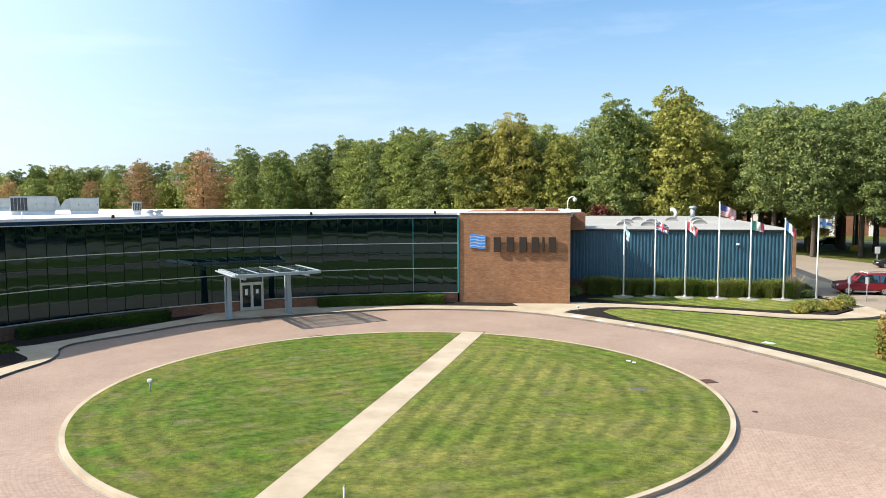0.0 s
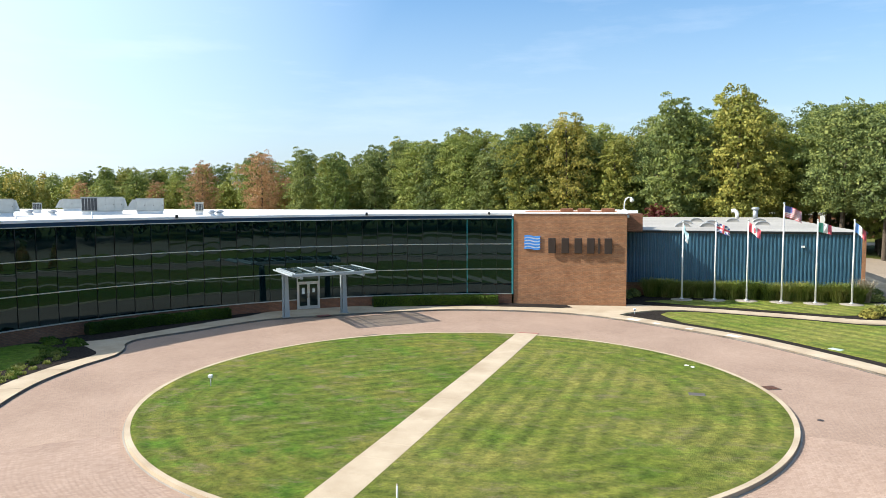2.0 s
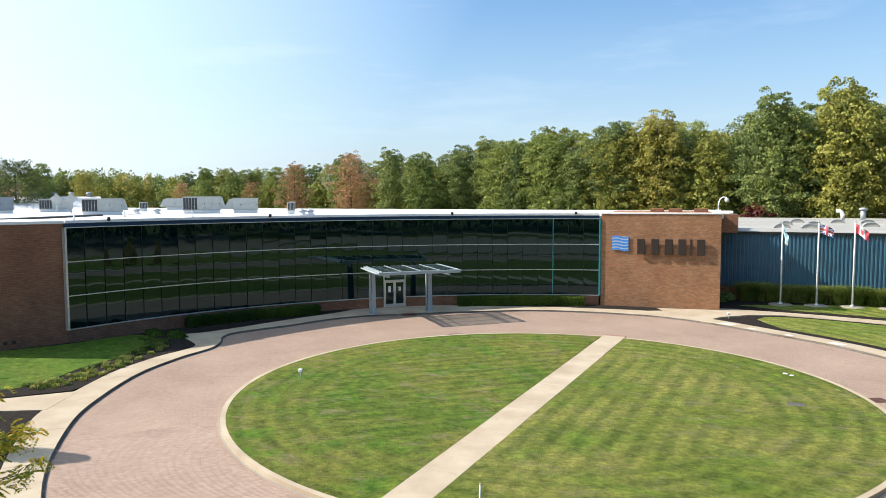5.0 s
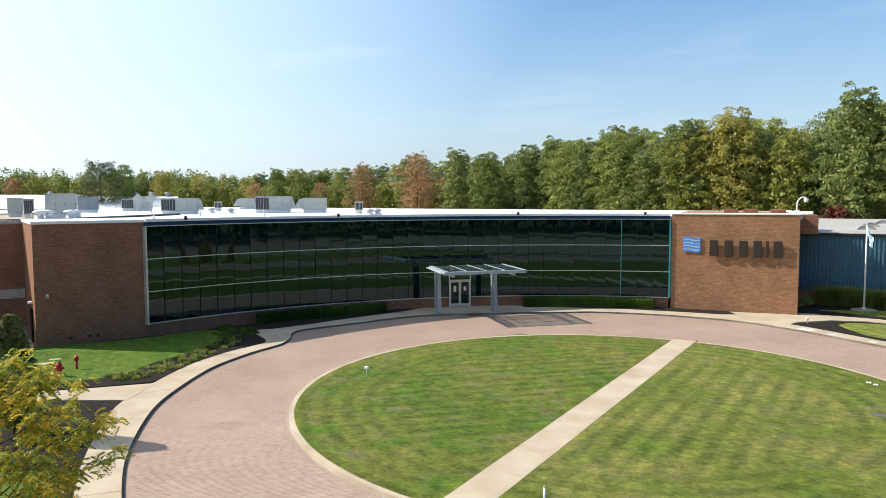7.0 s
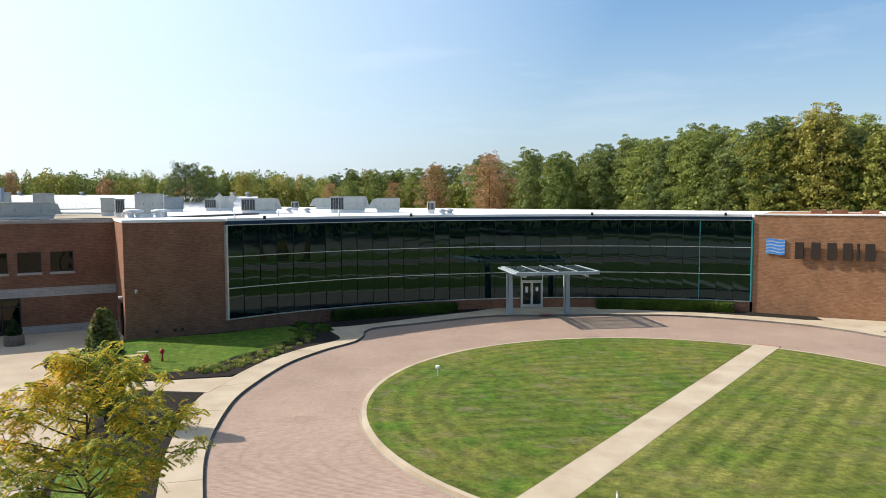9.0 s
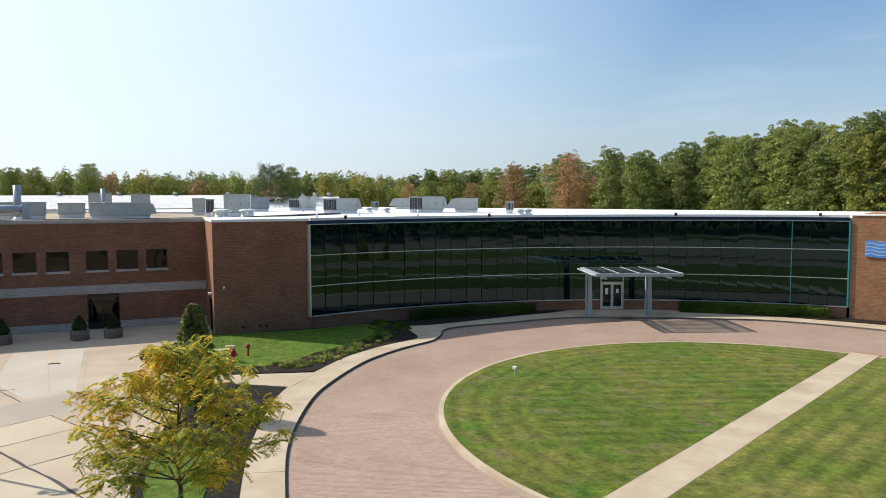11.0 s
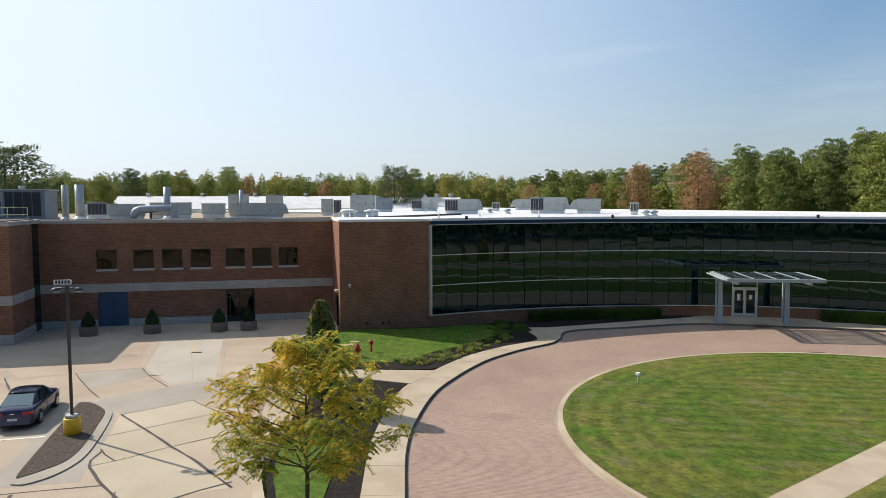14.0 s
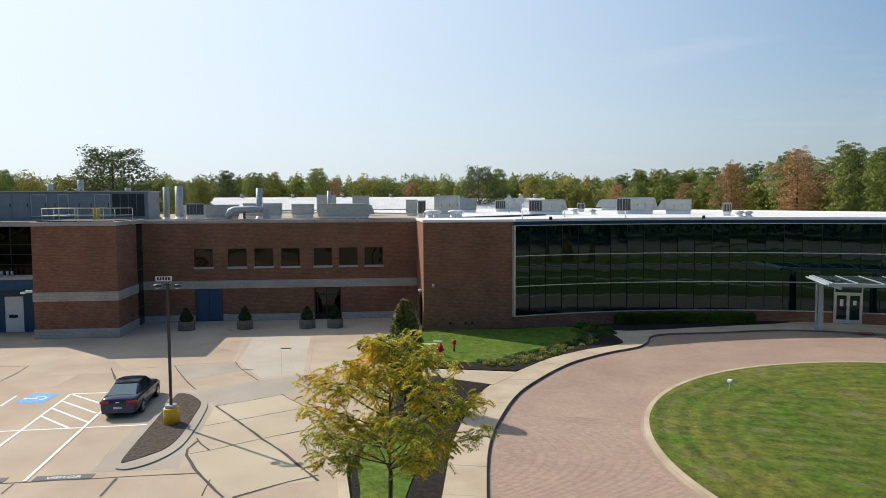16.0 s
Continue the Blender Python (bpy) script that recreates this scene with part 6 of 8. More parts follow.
bl = smooth_line([(x - 1.05, y) for x, y in WESTBED], 8)
for i in range(0, len(bl)):
    for off in (-0.95, -0.35, 0.25):
        if i < 8 and off < 0 or i % 3 == 2 and off > 0:
            continue
        x, y = bl[i][0] + off * 0.95 + dr.uniform(-0.22, 0.22), bl[i][1] + dr.uniform(-0.28, 0.28)
        ob = tuft_field("perennial", clump(x, y, 0.36), 40, dr.uniform(0.16, 0.26), 0.02, L_HEDGE if i < 12 or dr.random() < 0.2 else L_LIME if dr.random() < 0.5 else L_REED, 300 + k, "low clump of green perennials in the mulch bed", "perennial", arch=1.0, root=(x, y))
        ob["group"] = "bed perennials"
        k += 1
for i, (x, y) in enumerate(((-27.6, 42.0), (-26.6, 42.6), (-25.8, 41.6), (-28.4, 42.8))):
    bush(x, y, 0.55, 0.28, L_HEDGE, 250 + i, "low spreading evergreen in the mulch bed", 500, 0.07, "low evergreens")
# tall shrub at the court's corner
rng = np.random.default_rng(260)
t = thing("columnar_tree", "narrow dark green tree with reddish top leaves beside the court", "tree", m=pose(-23.07, 20.8, 0))
n = 8000
zz = rng.uniform(0, 1, n)
prof = 0.68 * np.where(zz < 0.3, 0.78 + zz * 0.75, 1.0 - (zz - 0.3) * 0.55) * np.sqrt(np.maximum(0.15, 1.02 - zz ** 9))
aa = rng.uniform(0, math.tau, n)
rr = prof * rng.uniform(0.65, 1.12, n) * (1 + 0.22 * np.sin(aa * 4 + zz * 9))
P = np.stack([np.cos(aa) * rr, np.sin(aa) * rr, 0.5 + zz * 4.15], 1)
low = zz < 0.66
trunk = bmesh.new()
for i in range(6):
    a = i * 1.05
    rod(trunk, (0, 0, -0.1), (math.cos(a) * 0.5, math.sin(a) * 0.4, 4.0), 0.05, 0.015, 6)
part("stems", trunk, M_BARK, t)
nn = np.stack([np.cos(aa), np.sin(aa), 0.3 + zz], 1)
part("lower_leaves", leaf_mesh("lower_leaves", P[low], rng.uniform(0.05, 0.12, low.sum()), leafy("pear_leaves", [(0.2, (0.045, 0.085, 0.024)), (0.5, (0.11, 0.175, 0.045)), (0.8, (0.21, 0.27, 0.07))], 0.35), rng, 0.1, nn[low]), None, t)
part("upper_leaves", leaf_mesh("upper_leaves", P[~low], rng.uniform(0.05, 0.12, (~low).sum()), leafy("reddish_green_leaves", [(0.2, (0.07, 0.11, 0.03)), (0.5, (0.17, 0.20, 0.055)), (0.8, (0.34, 0.17, 0.075))], 0.35), rng, 0.1, nn[~low]), None, t)


# honey locust in front of the court
def locust(x, y):
    rng = np.random.default_rng(31)
    t = thing("locust_tree", "young honey locust with feathery green and gold leaves", "tree", m=pose(x, y, 0.02))
    bm = bmesh.new()
    tube(bm, [(0, 0, -0.2), (0.02, 0, 1.2), (0.0, 0.05, 2.3), (-0.05, 0.05, 3.2), (0.05, 0.0, 4.2), (0.12, 0.05, 5.85)], [0.085, 0.065, 0.055, 0.036, 0.02, 0.006], 10)
    tips = []
    for i in range(34):
        # limbs rise from the trunk to ends spread over a broad, uneven crown
        up_ = -0.68 + 1.6 * ((i + 0.5) / 34)
        a = i * 2.4 + rng.uniform(-0.4, 0.4)
        out = math.sqrt(max(0.02, 1 - up_ * up_ * 0.95)) * (1.12 - 0.60 * max(up_, 0) - 0.12 * up_)
        k_ = rng.uniform(0.55, 1.1)
        p3 = Vector((math.cos(a) * 2.05 * out * k_, math.sin(a) * 2.05 * out * k_, 3.95 + (2.0 if up_ > 0 else 1.5) * up_ * rng.uniform(0.85, 1.1) + 0.25 * (k_ - 0.8)))
        z0 = max(2.0, min(4.8, p3.z - 0.5 * math.hypot(p3.x, p3.y) * rng.uniform(0.5, 1.1)))
        p0 = Vector((0.02, 0.03, z0))
        ln = (p3 - p0).length
        p1 = p0.lerp(p3, 0.35) + Vector((0, 0, ln * 0.02))
        p2 = p0.lerp(p3, 0.7) + Vector((0, 0, ln * 0.07))
        tube(bm, [p0, p1, p2, p3], [0.021, 0.016, 0.010, 0.004], 6)
        for f in np.linspace(0.48, 1.0, 6):
            c = p0 * (1 - f) ** 3 + 3 * p1 * f * (1 - f) ** 2 + 3 * p2 * f * f * (1 - f) + p3 * f ** 3
            b = a + rng.choice((-1, 1)) * rng.uniform(0.3, 1.5)
            l2 = rng.uniform(0.2, 0.62)
            q = c + Vector((math.cos(b) * l2, math.sin(b) * l2, rng.uniform(-0.22, 0.34)))
            tube(bm, [c, c.lerp(q, 0.5) + Vector((0, 0, 0.04)), q], [0.009, 0.006, 0.003], 4)
            tips.append((c, q))
    part("trunk", bm, M_BARK, t)
    co, faces = [], []
    for c, q in tips:
        for _ in range(10):
            s = c.lerp(q, rng.uniform(0.1, 1.1)) + Vector(rng.normal(size=3) * 0.095)
            a = rng.uniform(0, math.tau)
            d = Vector((math.cos(a), math.sin(a), rng.uniform(-0.4, 0.35))).normalized()
            ln = rng.uniform(0.17, 0.33)
            sd = d.cross(Vector((0, 0, 1))).normalized()
            up = Vector((0, 0, 1)) * 0.012
            for k in range(6):
                f = (k + 0.6) / 6
                m = s + d * ln * f - Vector((0, 0, 0.15 * f * f))
                for sg in (-1, 1):
                    e = m + sd * sg * 0.075 * (1.1 - 0.4 * f) + d * 0.025 - Vector((0, 0, 0.035))
                    b = len(co)
                    co += [tuple(m - d * 0.018), tuple(m.lerp(e, 0.5) - d * 0.031 + up), tuple(e), tuple(m.lerp(e, 0.5) + d * 0.031 + up)]
                    faces.append((b, b + 1, b + 2, b + 3))
    me = bpy.data.meshes.new("leaves")
    me.from_pydata(co, [], faces)
    me.materials.append(L_LOCUST)
    part("leaves", me, None, t)


locust(-12.91, 11.08)

# ---- trees ----
def limb_mesh(rng, height, crown_r, clear, thick, forks=7):
    """Tapered trunk with limbs that reach into the crown."""
    bm = bmesh.new()
    lean = rng.uniform(-0.03, 0.03, 2) * height
    pts = [Vector((lean[0] * t * t, lean[1] * t * t, height * 0.86 * t)) for t in np.linspace(0, 1, 6)]
    tube(bm, [(0, 0, -0.3)] + [tuple(p) for p in pts], [thick * 1.5] + [thick * (1.15 - 0.95 * t) for t in np.linspace(0, 1, 6)], 8)
    for i in range(forks):
        z0 = clear + (height * 0.8 - clear) * (i + 0.3) / forks
        a = rng.uniform(0, math.tau)
        t = z0 / (height * 0.86)
        p0 = Vector((lean[0] * t * t, lean[1] * t * t, z0))
        ln = crown_r * rng.uniform(0.6, 0.95) * (1 - 0.45 * i / forks)
        p2 = p0 + Vector((math.cos(a) * ln, math.sin(a) * ln, ln * rng.uniform(0.45, 0.9)))
        p1 = p0.lerp(p2, 0.5) + Vector((0, 0, ln * 0.1))
        tube(bm, [p0, p1, p2], [thick * 0.42 * (1 - 0.5 * t), thick * 0.26 * (1 - 0.4 * t), thick * 0.06], 5)
    return bm


def crown_points(rng, height, r, clear, count, lobes, open_=0.12):
    """Leaves gathered in many small sprays over an uneven crown, with a loose inner fill."""
    sprays = lobes * 7
    f = (np.arange(sprays) + rng.uniform(0, 1, sprays)) / sprays
    a = np.arange(sprays) * 2.39996 + rng.normal(size=sprays) * 0.5
    # crown outline: broad below the middle, drawn in towards an uneven top
    wide = np.clip(np.sin(np.pi * np.clip(0.16 + 0.745 * f ** 1.1, 0, 1)), 0.12, 1) ** 0.75
    lump = 1 + 0.20 * np.sin(a * 2 + f * 7 + rng.uniform(0, 6)) + 0.13 * np.sin(a * 5 - f * 15)
    rho = np.where(rng.uniform(size=sprays) < 0.72, rng.uniform(0.74, 1.0, sprays), rng.uniform(0.15, 0.75, sprays))
    z = clear + (height - clear) * (0.03 + 0.93 * f) + rng.normal(size=sprays) * 0.3
    cen = np.stack([np.cos(a) * r * wide * lump * rho * 0.93, np.sin(a) * r * wide * lump * rho * 0.93, z], 1)
    rad = r * rng.uniform(0.12, 0.25, sprays) * (0.8 + 0.4 * (1 - f))
    w = rad ** 1.6 / (rad ** 1.6).sum()
    main = int(count * 0.86)
    k = rng.choice(sprays, main, p=w)
    d = rng.normal(size=(main, 3))
    d /= np.linalg.norm(d, axis=1)[:, None]
    d[:, 2] = np.where(d[:, 2] < -0.25, -d[:, 2], d[:, 2])
    out = np.stack([np.cos(a[k]), np.sin(a[k]), np.zeros(main)], 1)
    shell = rng.uniform(0.25, 1.0, main) ** 0.6 + rng.exponential(0.07, main)
    pts = cen[k] + d * (rad[k] * shell)[:, None] * np.array([1.05, 1.05, 0.85]) + out * (rad[k] * 0.2)[:, None]
    pts[:, 2] -= 0.12 * rad[k] * shell ** 2
    nor = d * 0.7 + out * 0.6 + np.array([0, 0, 0.5])
    # inner fill
    rest = count - main
    fi, ai = rng.uniform(0.03, 0.9, rest), rng.uniform(0, math.tau, rest)
    wi = r * 0.72 * np.clip(np.sin(np.pi * (0.16 + 0.745 * fi)), 0.1, 1) ** 0.75 * np.sqrt(rng.uniform(0.05, 1, rest))
    fill = np.stack([np.cos(ai) * wi, np.sin(ai) * wi, clear + (height - clear) * fi], 1)
    pts = np.concatenate([pts, fill])
    nor = np.concatenate([nor, np.stack([np.cos(ai), np.sin(ai), 0.4 + 0 * ai], 1)])
    big = np.concatenate([np.ones(main), np.full(rest, 1.9)])
    bumps = np.array([noise.noise(Vector(p) * 0.55) for p in pts])
    keep = bumps > -0.62 + open_
    return pts[keep], nor[keep], big[keep]


def tree_kind(seed, height, r, clear, leaves, count, size, lobes, thick, open_=0.12):
    rng = np.random.default_rng(seed)
    trunk = mesh_of("trunk", limb_mesh(rng, height, r, clear, thick), M_BARK)
    pts, nor, big = crown_points(rng, height, r, clear, count, lobes, open_)
    crown = leaf_mesh("crown", pts, rng.uniform(0.6, 1.25, len(pts)) * size * big, leaves, rng, 0.15, nor)
    return trunk, crown


def plant(kind, x, y, z, scale, turn, label, group, sz=1.0):
    t = new("tree")
    place(t, None, pose(x, y, z, 0, 0, turn) @ Matrix.Diagonal((scale, scale, scale * sz, 1)))
    tagged(t, label, "tree", group)
    for name, me in zip(("trunk", "crown"), kind):
        part(name, me, None, t)
    return t


# height 20 m kinds, in several leaf colours
KINDS = {
    "green": [tree_kind(11, 20, 5.4, 1.6, L_GREEN, 24000, 0.145, 30, 0.30), tree_kind(12, 20, 4.5, 2.0, L_GREEN, 21000, 0.145, 26, 0.28), tree_kind(13, 20, 3.9, 1.6, L_GREEN, 20000, 0.140, 24, 0.26)],
    "deep": [tree_kind(21, 20, 5.0, 1.6, L_DEEP, 24000, 0.145, 30, 0.30), tree_kind(22, 20, 4.0, 1.6, L_DEEP, 21000, 0.140, 26, 0.28)],
    "lime": [tree_kind(31, 20, 4.8, 1.8, L_LIME, 23000, 0.145, 28, 0.28), tree_kind(32, 20, 4.1, 1.8, L_LIME, 20000, 0.140, 26, 0.27)],
    "gold": [tree_kind(41, 20, 4.5, 2.0, L_GOLD, 19000, 0.140, 26, 0.27, 0.2)],
    "rust": [tree_kind(52, 20, 5.0, 2.0, L_RUST, 15000, 0.135, 24, 0.25, 0.3)],
}
KINDS["park"] = [tree_kind(14, 20, 5.2, 5.4, L_DEEP, 21000, 0.145, 27, 0.34), tree_kind(23, 20, 4.9, 5.0, L_DEEP, 21000, 0.145, 27, 0.34), tree_kind(24, 20, 4.6, 5.8, L_GREEN, 19000, 0.142, 25, 0.32)]
LABELS = {"park": "tall green tree with a bare lower trunk", "green": "tall broad green maple at the wood's edge", "deep": "tall dark green tree at the wood's edge", "lime": "tall yellow-green tree turning in early autumn",
          "gold": "tall tree with gold and orange autumn leaves", "rust": "thin-crowned tree with rust-orange autumn leaves"}
tr = random.Random(77)
# height of the wood's outline over the horizon, in degrees, by bearing (west positive)
RIDGE = [(-45, 6.5), (-31.6, 6.9), (-29.3, 6.2), (-28.3, 6.1), (-27.3, 6.3), (-25.5, 6.5), (-22.9, 6.4), (-21.5, 4.2), (-20.6, 5.9), (-18.1, 7.4), (-15.2, 6.1), (-13.5, 7.0), (-11.9, 5.8), (-11, 4.6), (-9.7, 5.5), (-6.6, 6.0), (-3, 6.0),
         (0.1, 5.5), (2.8, 5.3), (4.2, 4.75), (8.6, 4.6), (10.8, 3.6), (11.7, 2.9), (13, 3.3), (15.5, 3.6), (16.8, 2.8), (18.8, 3.4), (20.8, 2.6), (23.1, 2.8), (24.7, 2.2), (27.1, 2.5), (29.6, 2.6), (30.6, 2.1), (31.7, 1.6), (38, 1.9)]


def ridge(b):
    for (b0, e0), (b1, e1) in zip(RIDGE, RIDGE[1:]):
        if b0 <= b <= b1:
            return e0 + (e1 - e0) * (b - b0) / (b1 - b0)
    return 1.7


def wood_edge(b0, b1, d0, d1, count, mix_, low=0.86, high=1.0):
    """Trees along a line given by bearing and distance, their tops kept to the wood's outline."""
    for i in range(count):
        f = (i + 0.5 + tr.uniform(-0.3, 0.3)) / count
        b, d = b0 + (b1 - b0) * f, d0 + (d1 - d0) * f + tr.uniform(-3, 3)
        h = (9.15 + d * math.tan(radians(ridge(b)))) * tr.uniform(low, high)
        name = tr.choice(mix_)
        s = h / 20
        plant(tr.choice(KINDS[name]), -d * math.sin(radians(b)), d * math.cos(radians(b)), -0.15, s * tr.uniform(1.0, 1.06), tr.uniform(0, 360), LABELS[name], "wood edge trees", 1.0)


wood_edge(-36.0, -24.0, 121, 119, 5, ["park"], 0.9, 1.0)
wood_edge(-40.0, -15.0, 140, 134, 13, ["park"], 0.92, 1.0)
wood_edge(-40.0, -12.0, 150, 146, 13, ["park", "park", "lime"], 0.9, 1.0)
wood_edge(-20.6, -13.0, 127, 126, 4, ["lime", "green", "deep", "lime"], 0.85, 1.0)
wood_edge(-12.0, 3.0, 136, 148, 9, ["lime", "green", "lime", "gold", "deep"], 0.8, 1.0)
wood_edge(-12.0, 3.0, 146, 158, 9, ["green", "lime", "deep", "green"], 0.93, 1.02)
wood_edge(3.0, 13.0, 150, 174, 7, ["deep", "green", "lime", "deep"], 0.82, 1.0)
wood_edge(3.0, 13.0, 160, 186, 7, ["deep", "green", "lime"], 0.93, 1.02)
wood_edge(13.0, 31.5, 184, 240, 13, ["lime", "green", "rust", "green", "gold", "deep"], 0.72, 0.95)
wood_edge(13.0, 31.5, 196, 255, 14, ["deep", "green", "lime", "green", "deep"], 0.92, 1.02)
# trees that stand out
for name, k, b, d, sz in (("rust", 0, 18.5, 178, 1.0), ("green", 1, 12.9, 160, 1.0), ("deep", 1, 15.3, 168, 1.0), ("rust", 0, 22.9, 190, 0.95), ("lime", 0, -18.1, 124, 1.0), ("deep", 1, -13.5, 125, 1.0),
                          ("gold", 0, -5.6, 138, 1.0), ("lime", 1, -2.2, 140, 0.85)):
    h = (9.15 + d * math.tan(radians(ridge(b)))) * sz
    plant(KINDS[name][min(k, len(KINDS[name]) - 1)], -d * math.sin(radians(b)), d * math.cos(radians(b)), -0.15, h / 20 * 1.04, tr.uniform(0, 360), LABELS[name], "wood edge trees", 1.03)
for name, b, d, el in (("green", 40.6, 206, 2.25), ("gold", 37.8, 230, 1.9), ("lime", 63.6, 200, 1.5), ("green", 65.3, 190, 1.45), ("deep", 61.7, 330, 2.2), ("green", 59.6, 340, 2.05), ("lime", 58.2, 330, 2.1), ("green", 54.8, 340, 2.4), ("rust", 53.4, 345, 1.75),
                       ("green", 76.5, 220, 2.0), ("gold", 72.5, 260, 1.7), ("lime", 69.0, 255, 1.7)):
    h = 9.15 + d * math.tan(radians(el))
    plant(KINDS[name][0], -d * math.sin(radians(b)), d * math.cos(radians(b)), -0.15, h / 20 * 1.03, tr.uniform(0, 360), LABELS[name], "wood edge trees", 1.03)
# two trees with stout trunks before the red brick building
stout = tree_kind(71, 22, 8.0, 5.5, L_GREEN, 22000, 0.17, 34, 0.55)
plant(stout, 68.6, 123.0, -0.15, 1.05, 20, "large spreading maple with a stout dark trunk", "")
plant(KINDS["green"][1], 59.6, 115.8, -0.15, 1.0, 130, "broad green maple with a bare lower trunk", "")
# an airy tree behind the west plant room; its leaf colour is darkened as if back-lit
airy = tree_kind(61, 20, 6.2, 5.0, leafy("backlit_dark_airy_leaves", [(0.2, (0.05, 0.075, 0.03)), (0.5, (0.10, 0.13, 0.045)), (0.8, (0.19, 0.21, 0.07))], 0.15), 15000, 0.15, 30, 0.30, 0.34)
plant(airy, -132 * math.sin(radians(69.6)), 132 * math.cos(radians(69.6)), -0.15, 1.30, 40, "airy dark green tree with gaps in its crown", "", 0.71)


plant(airy, -200 * math.sin(radians(42.0)), 200 * math.cos(radians(42.0)), -0.15, 0.95, 10, "airy dark green tree with gaps in its crown", "", 1.0)


# far woods, one low continuous mass of crowns
def far_woods(b0, b1, d0, d1, count, top, colours, seed, label):
    rng = np.random.default_rng(seed)
    P, S, Nn = [], [], []
    for i in range(count):
        b = radians(b0 + (b1 - b0) * rng.uniform())
        d = rng.uniform(d0, d1)
        h = top * rng.choice((rng.uniform(0.78, 1.0), rng.uniform(0.95, 1.22)))
        r = rng.uniform(3.2, 6.4)
        n = 760 if d0 > 150 else 220
        dd = rng.normal(size=(n, 3))
        dd /= np.linalg.norm(dd, axis=1)[:, None]
        dd[:, 2] = np.abs(dd[:, 2]) * np.where(rng.uniform(size=n) < 0.75, 1, -1)
        c = np.array([-d * math.sin(b), d * math.cos(b), h * 0.55])
        sc = np.array([r, r, h * 0.47])
        lump = 1 + 0.22 * np.sin(dd[:, :1] * 5 + i) * np.cos(dd[:, 2:] * 6 + 2 * i)
        P.append(c + dd * sc * rng.uniform(0.7, 1.0, (n, 1)) * lump)
        S.append(rng.uniform(0.38, 0.72, n) if d0 > 150 else rng.uniform(0.7, 1.2, n))
        Nn.append(dd)
    me = leaf_mesh("woods", np.concatenate(P), np.concatenate(S), colours, rng, 0.1, np.concatenate(Nn))
    ob = new("woods", me)
    place(ob, None, Matrix())
    tagged(ob, label, "woods", kind="stuff")


far_woods(24, 82, 420, 520, 250, 21.0, L_GREEN, 1, "far green woods along the horizon")
far_woods(24, 82, 400, 500, 80, 20.0, L_LIME, 2, "far yellow-green woods along the horizon")
far_woods(24, 82, 400, 500, 45, 20.0, L_GOLD, 3, "far gold autumn woods along the horizon")
far_woods(24, 82, 410, 470, 170, 20.0, L_DEEP, 4, "far dark woods along the horizon")
far_woods(26, 82, 400, 430, 16, 16.5, L_RUST, 5, "far rust-coloured trees along the horizon")
far_woods(-45, 12, 208, 262, 150, 19.0, L_DEEP, 6, "dark depth of the woods behind the edge trees")
# out of view: leaf colours darkened so the glass front mirrors a dark band
far_woods(100, 318, 62, 140, 340, 20.0, leafy("shaded_wood_leaves", [(0.2, (0.02, 0.032, 0.012)), (0.5, (0.045, 0.062, 0.02)), (0.8, (0.10, 0.115, 0.035))], 0.1), 7, "unseen woods across the road, darkened for the glass front to mirror")
# undergrowth along the wood's foot
def thicket(b0, b1, d0, d1, count, seed, leaves, label, high=5.5):
    rng = np.random.default_rng(seed)
    f = rng.uniform(size=count)
    b = np.radians(b0 + (b1 - b0) * f)
    d = d0 + (d1 - d0) * f + rng.normal(size=count) * 4
    z = rng.uniform(0, 1, count) ** 1.2 * high
    P = np.stack([-d * np.sin(b), d * np.cos(b), z], 1)
    ob = new("undergrowth", leaf_mesh("undergrowth", P, rng.uniform(0.2, 0.45, count), leaves, rng, 0.1))
    place(ob, None, Matrix())
    tagged(ob, label, "undergrowth", kind="stuff")


thicket(-14, 32, 132, 225, 26000, 8, L_DEEP, "dark undergrowth at the foot of the wood")
thicket(-12, 30, 130, 215, 7000, 9, L_LIME, "yellow-green saplings at the foot of the wood")
thicket(-12, 4, 140, 152, 22000, 12, L_GREEN, "mid-height green trees filling the wood's edge", 13.0)
thicket(4, 32, 158, 246, 26000, 13, L_GREEN, "mid-height green trees filling the wood's edge", 13.0)
thicket(13, 32, 190, 246, 6000, 14, L_GOLD, "turning saplings in the wood's edge", 11.0)

# ---- roof plant ----
def grille_slats(bm, x0, x1, y, z0, z1, n):
    for i in range(n):
        z = z0 + (z1 - z0) * (i + 0.5) / n
        box(bm, x0, x1, y - 0.03, y, z - 0.012, z + 0.012)
    return bm


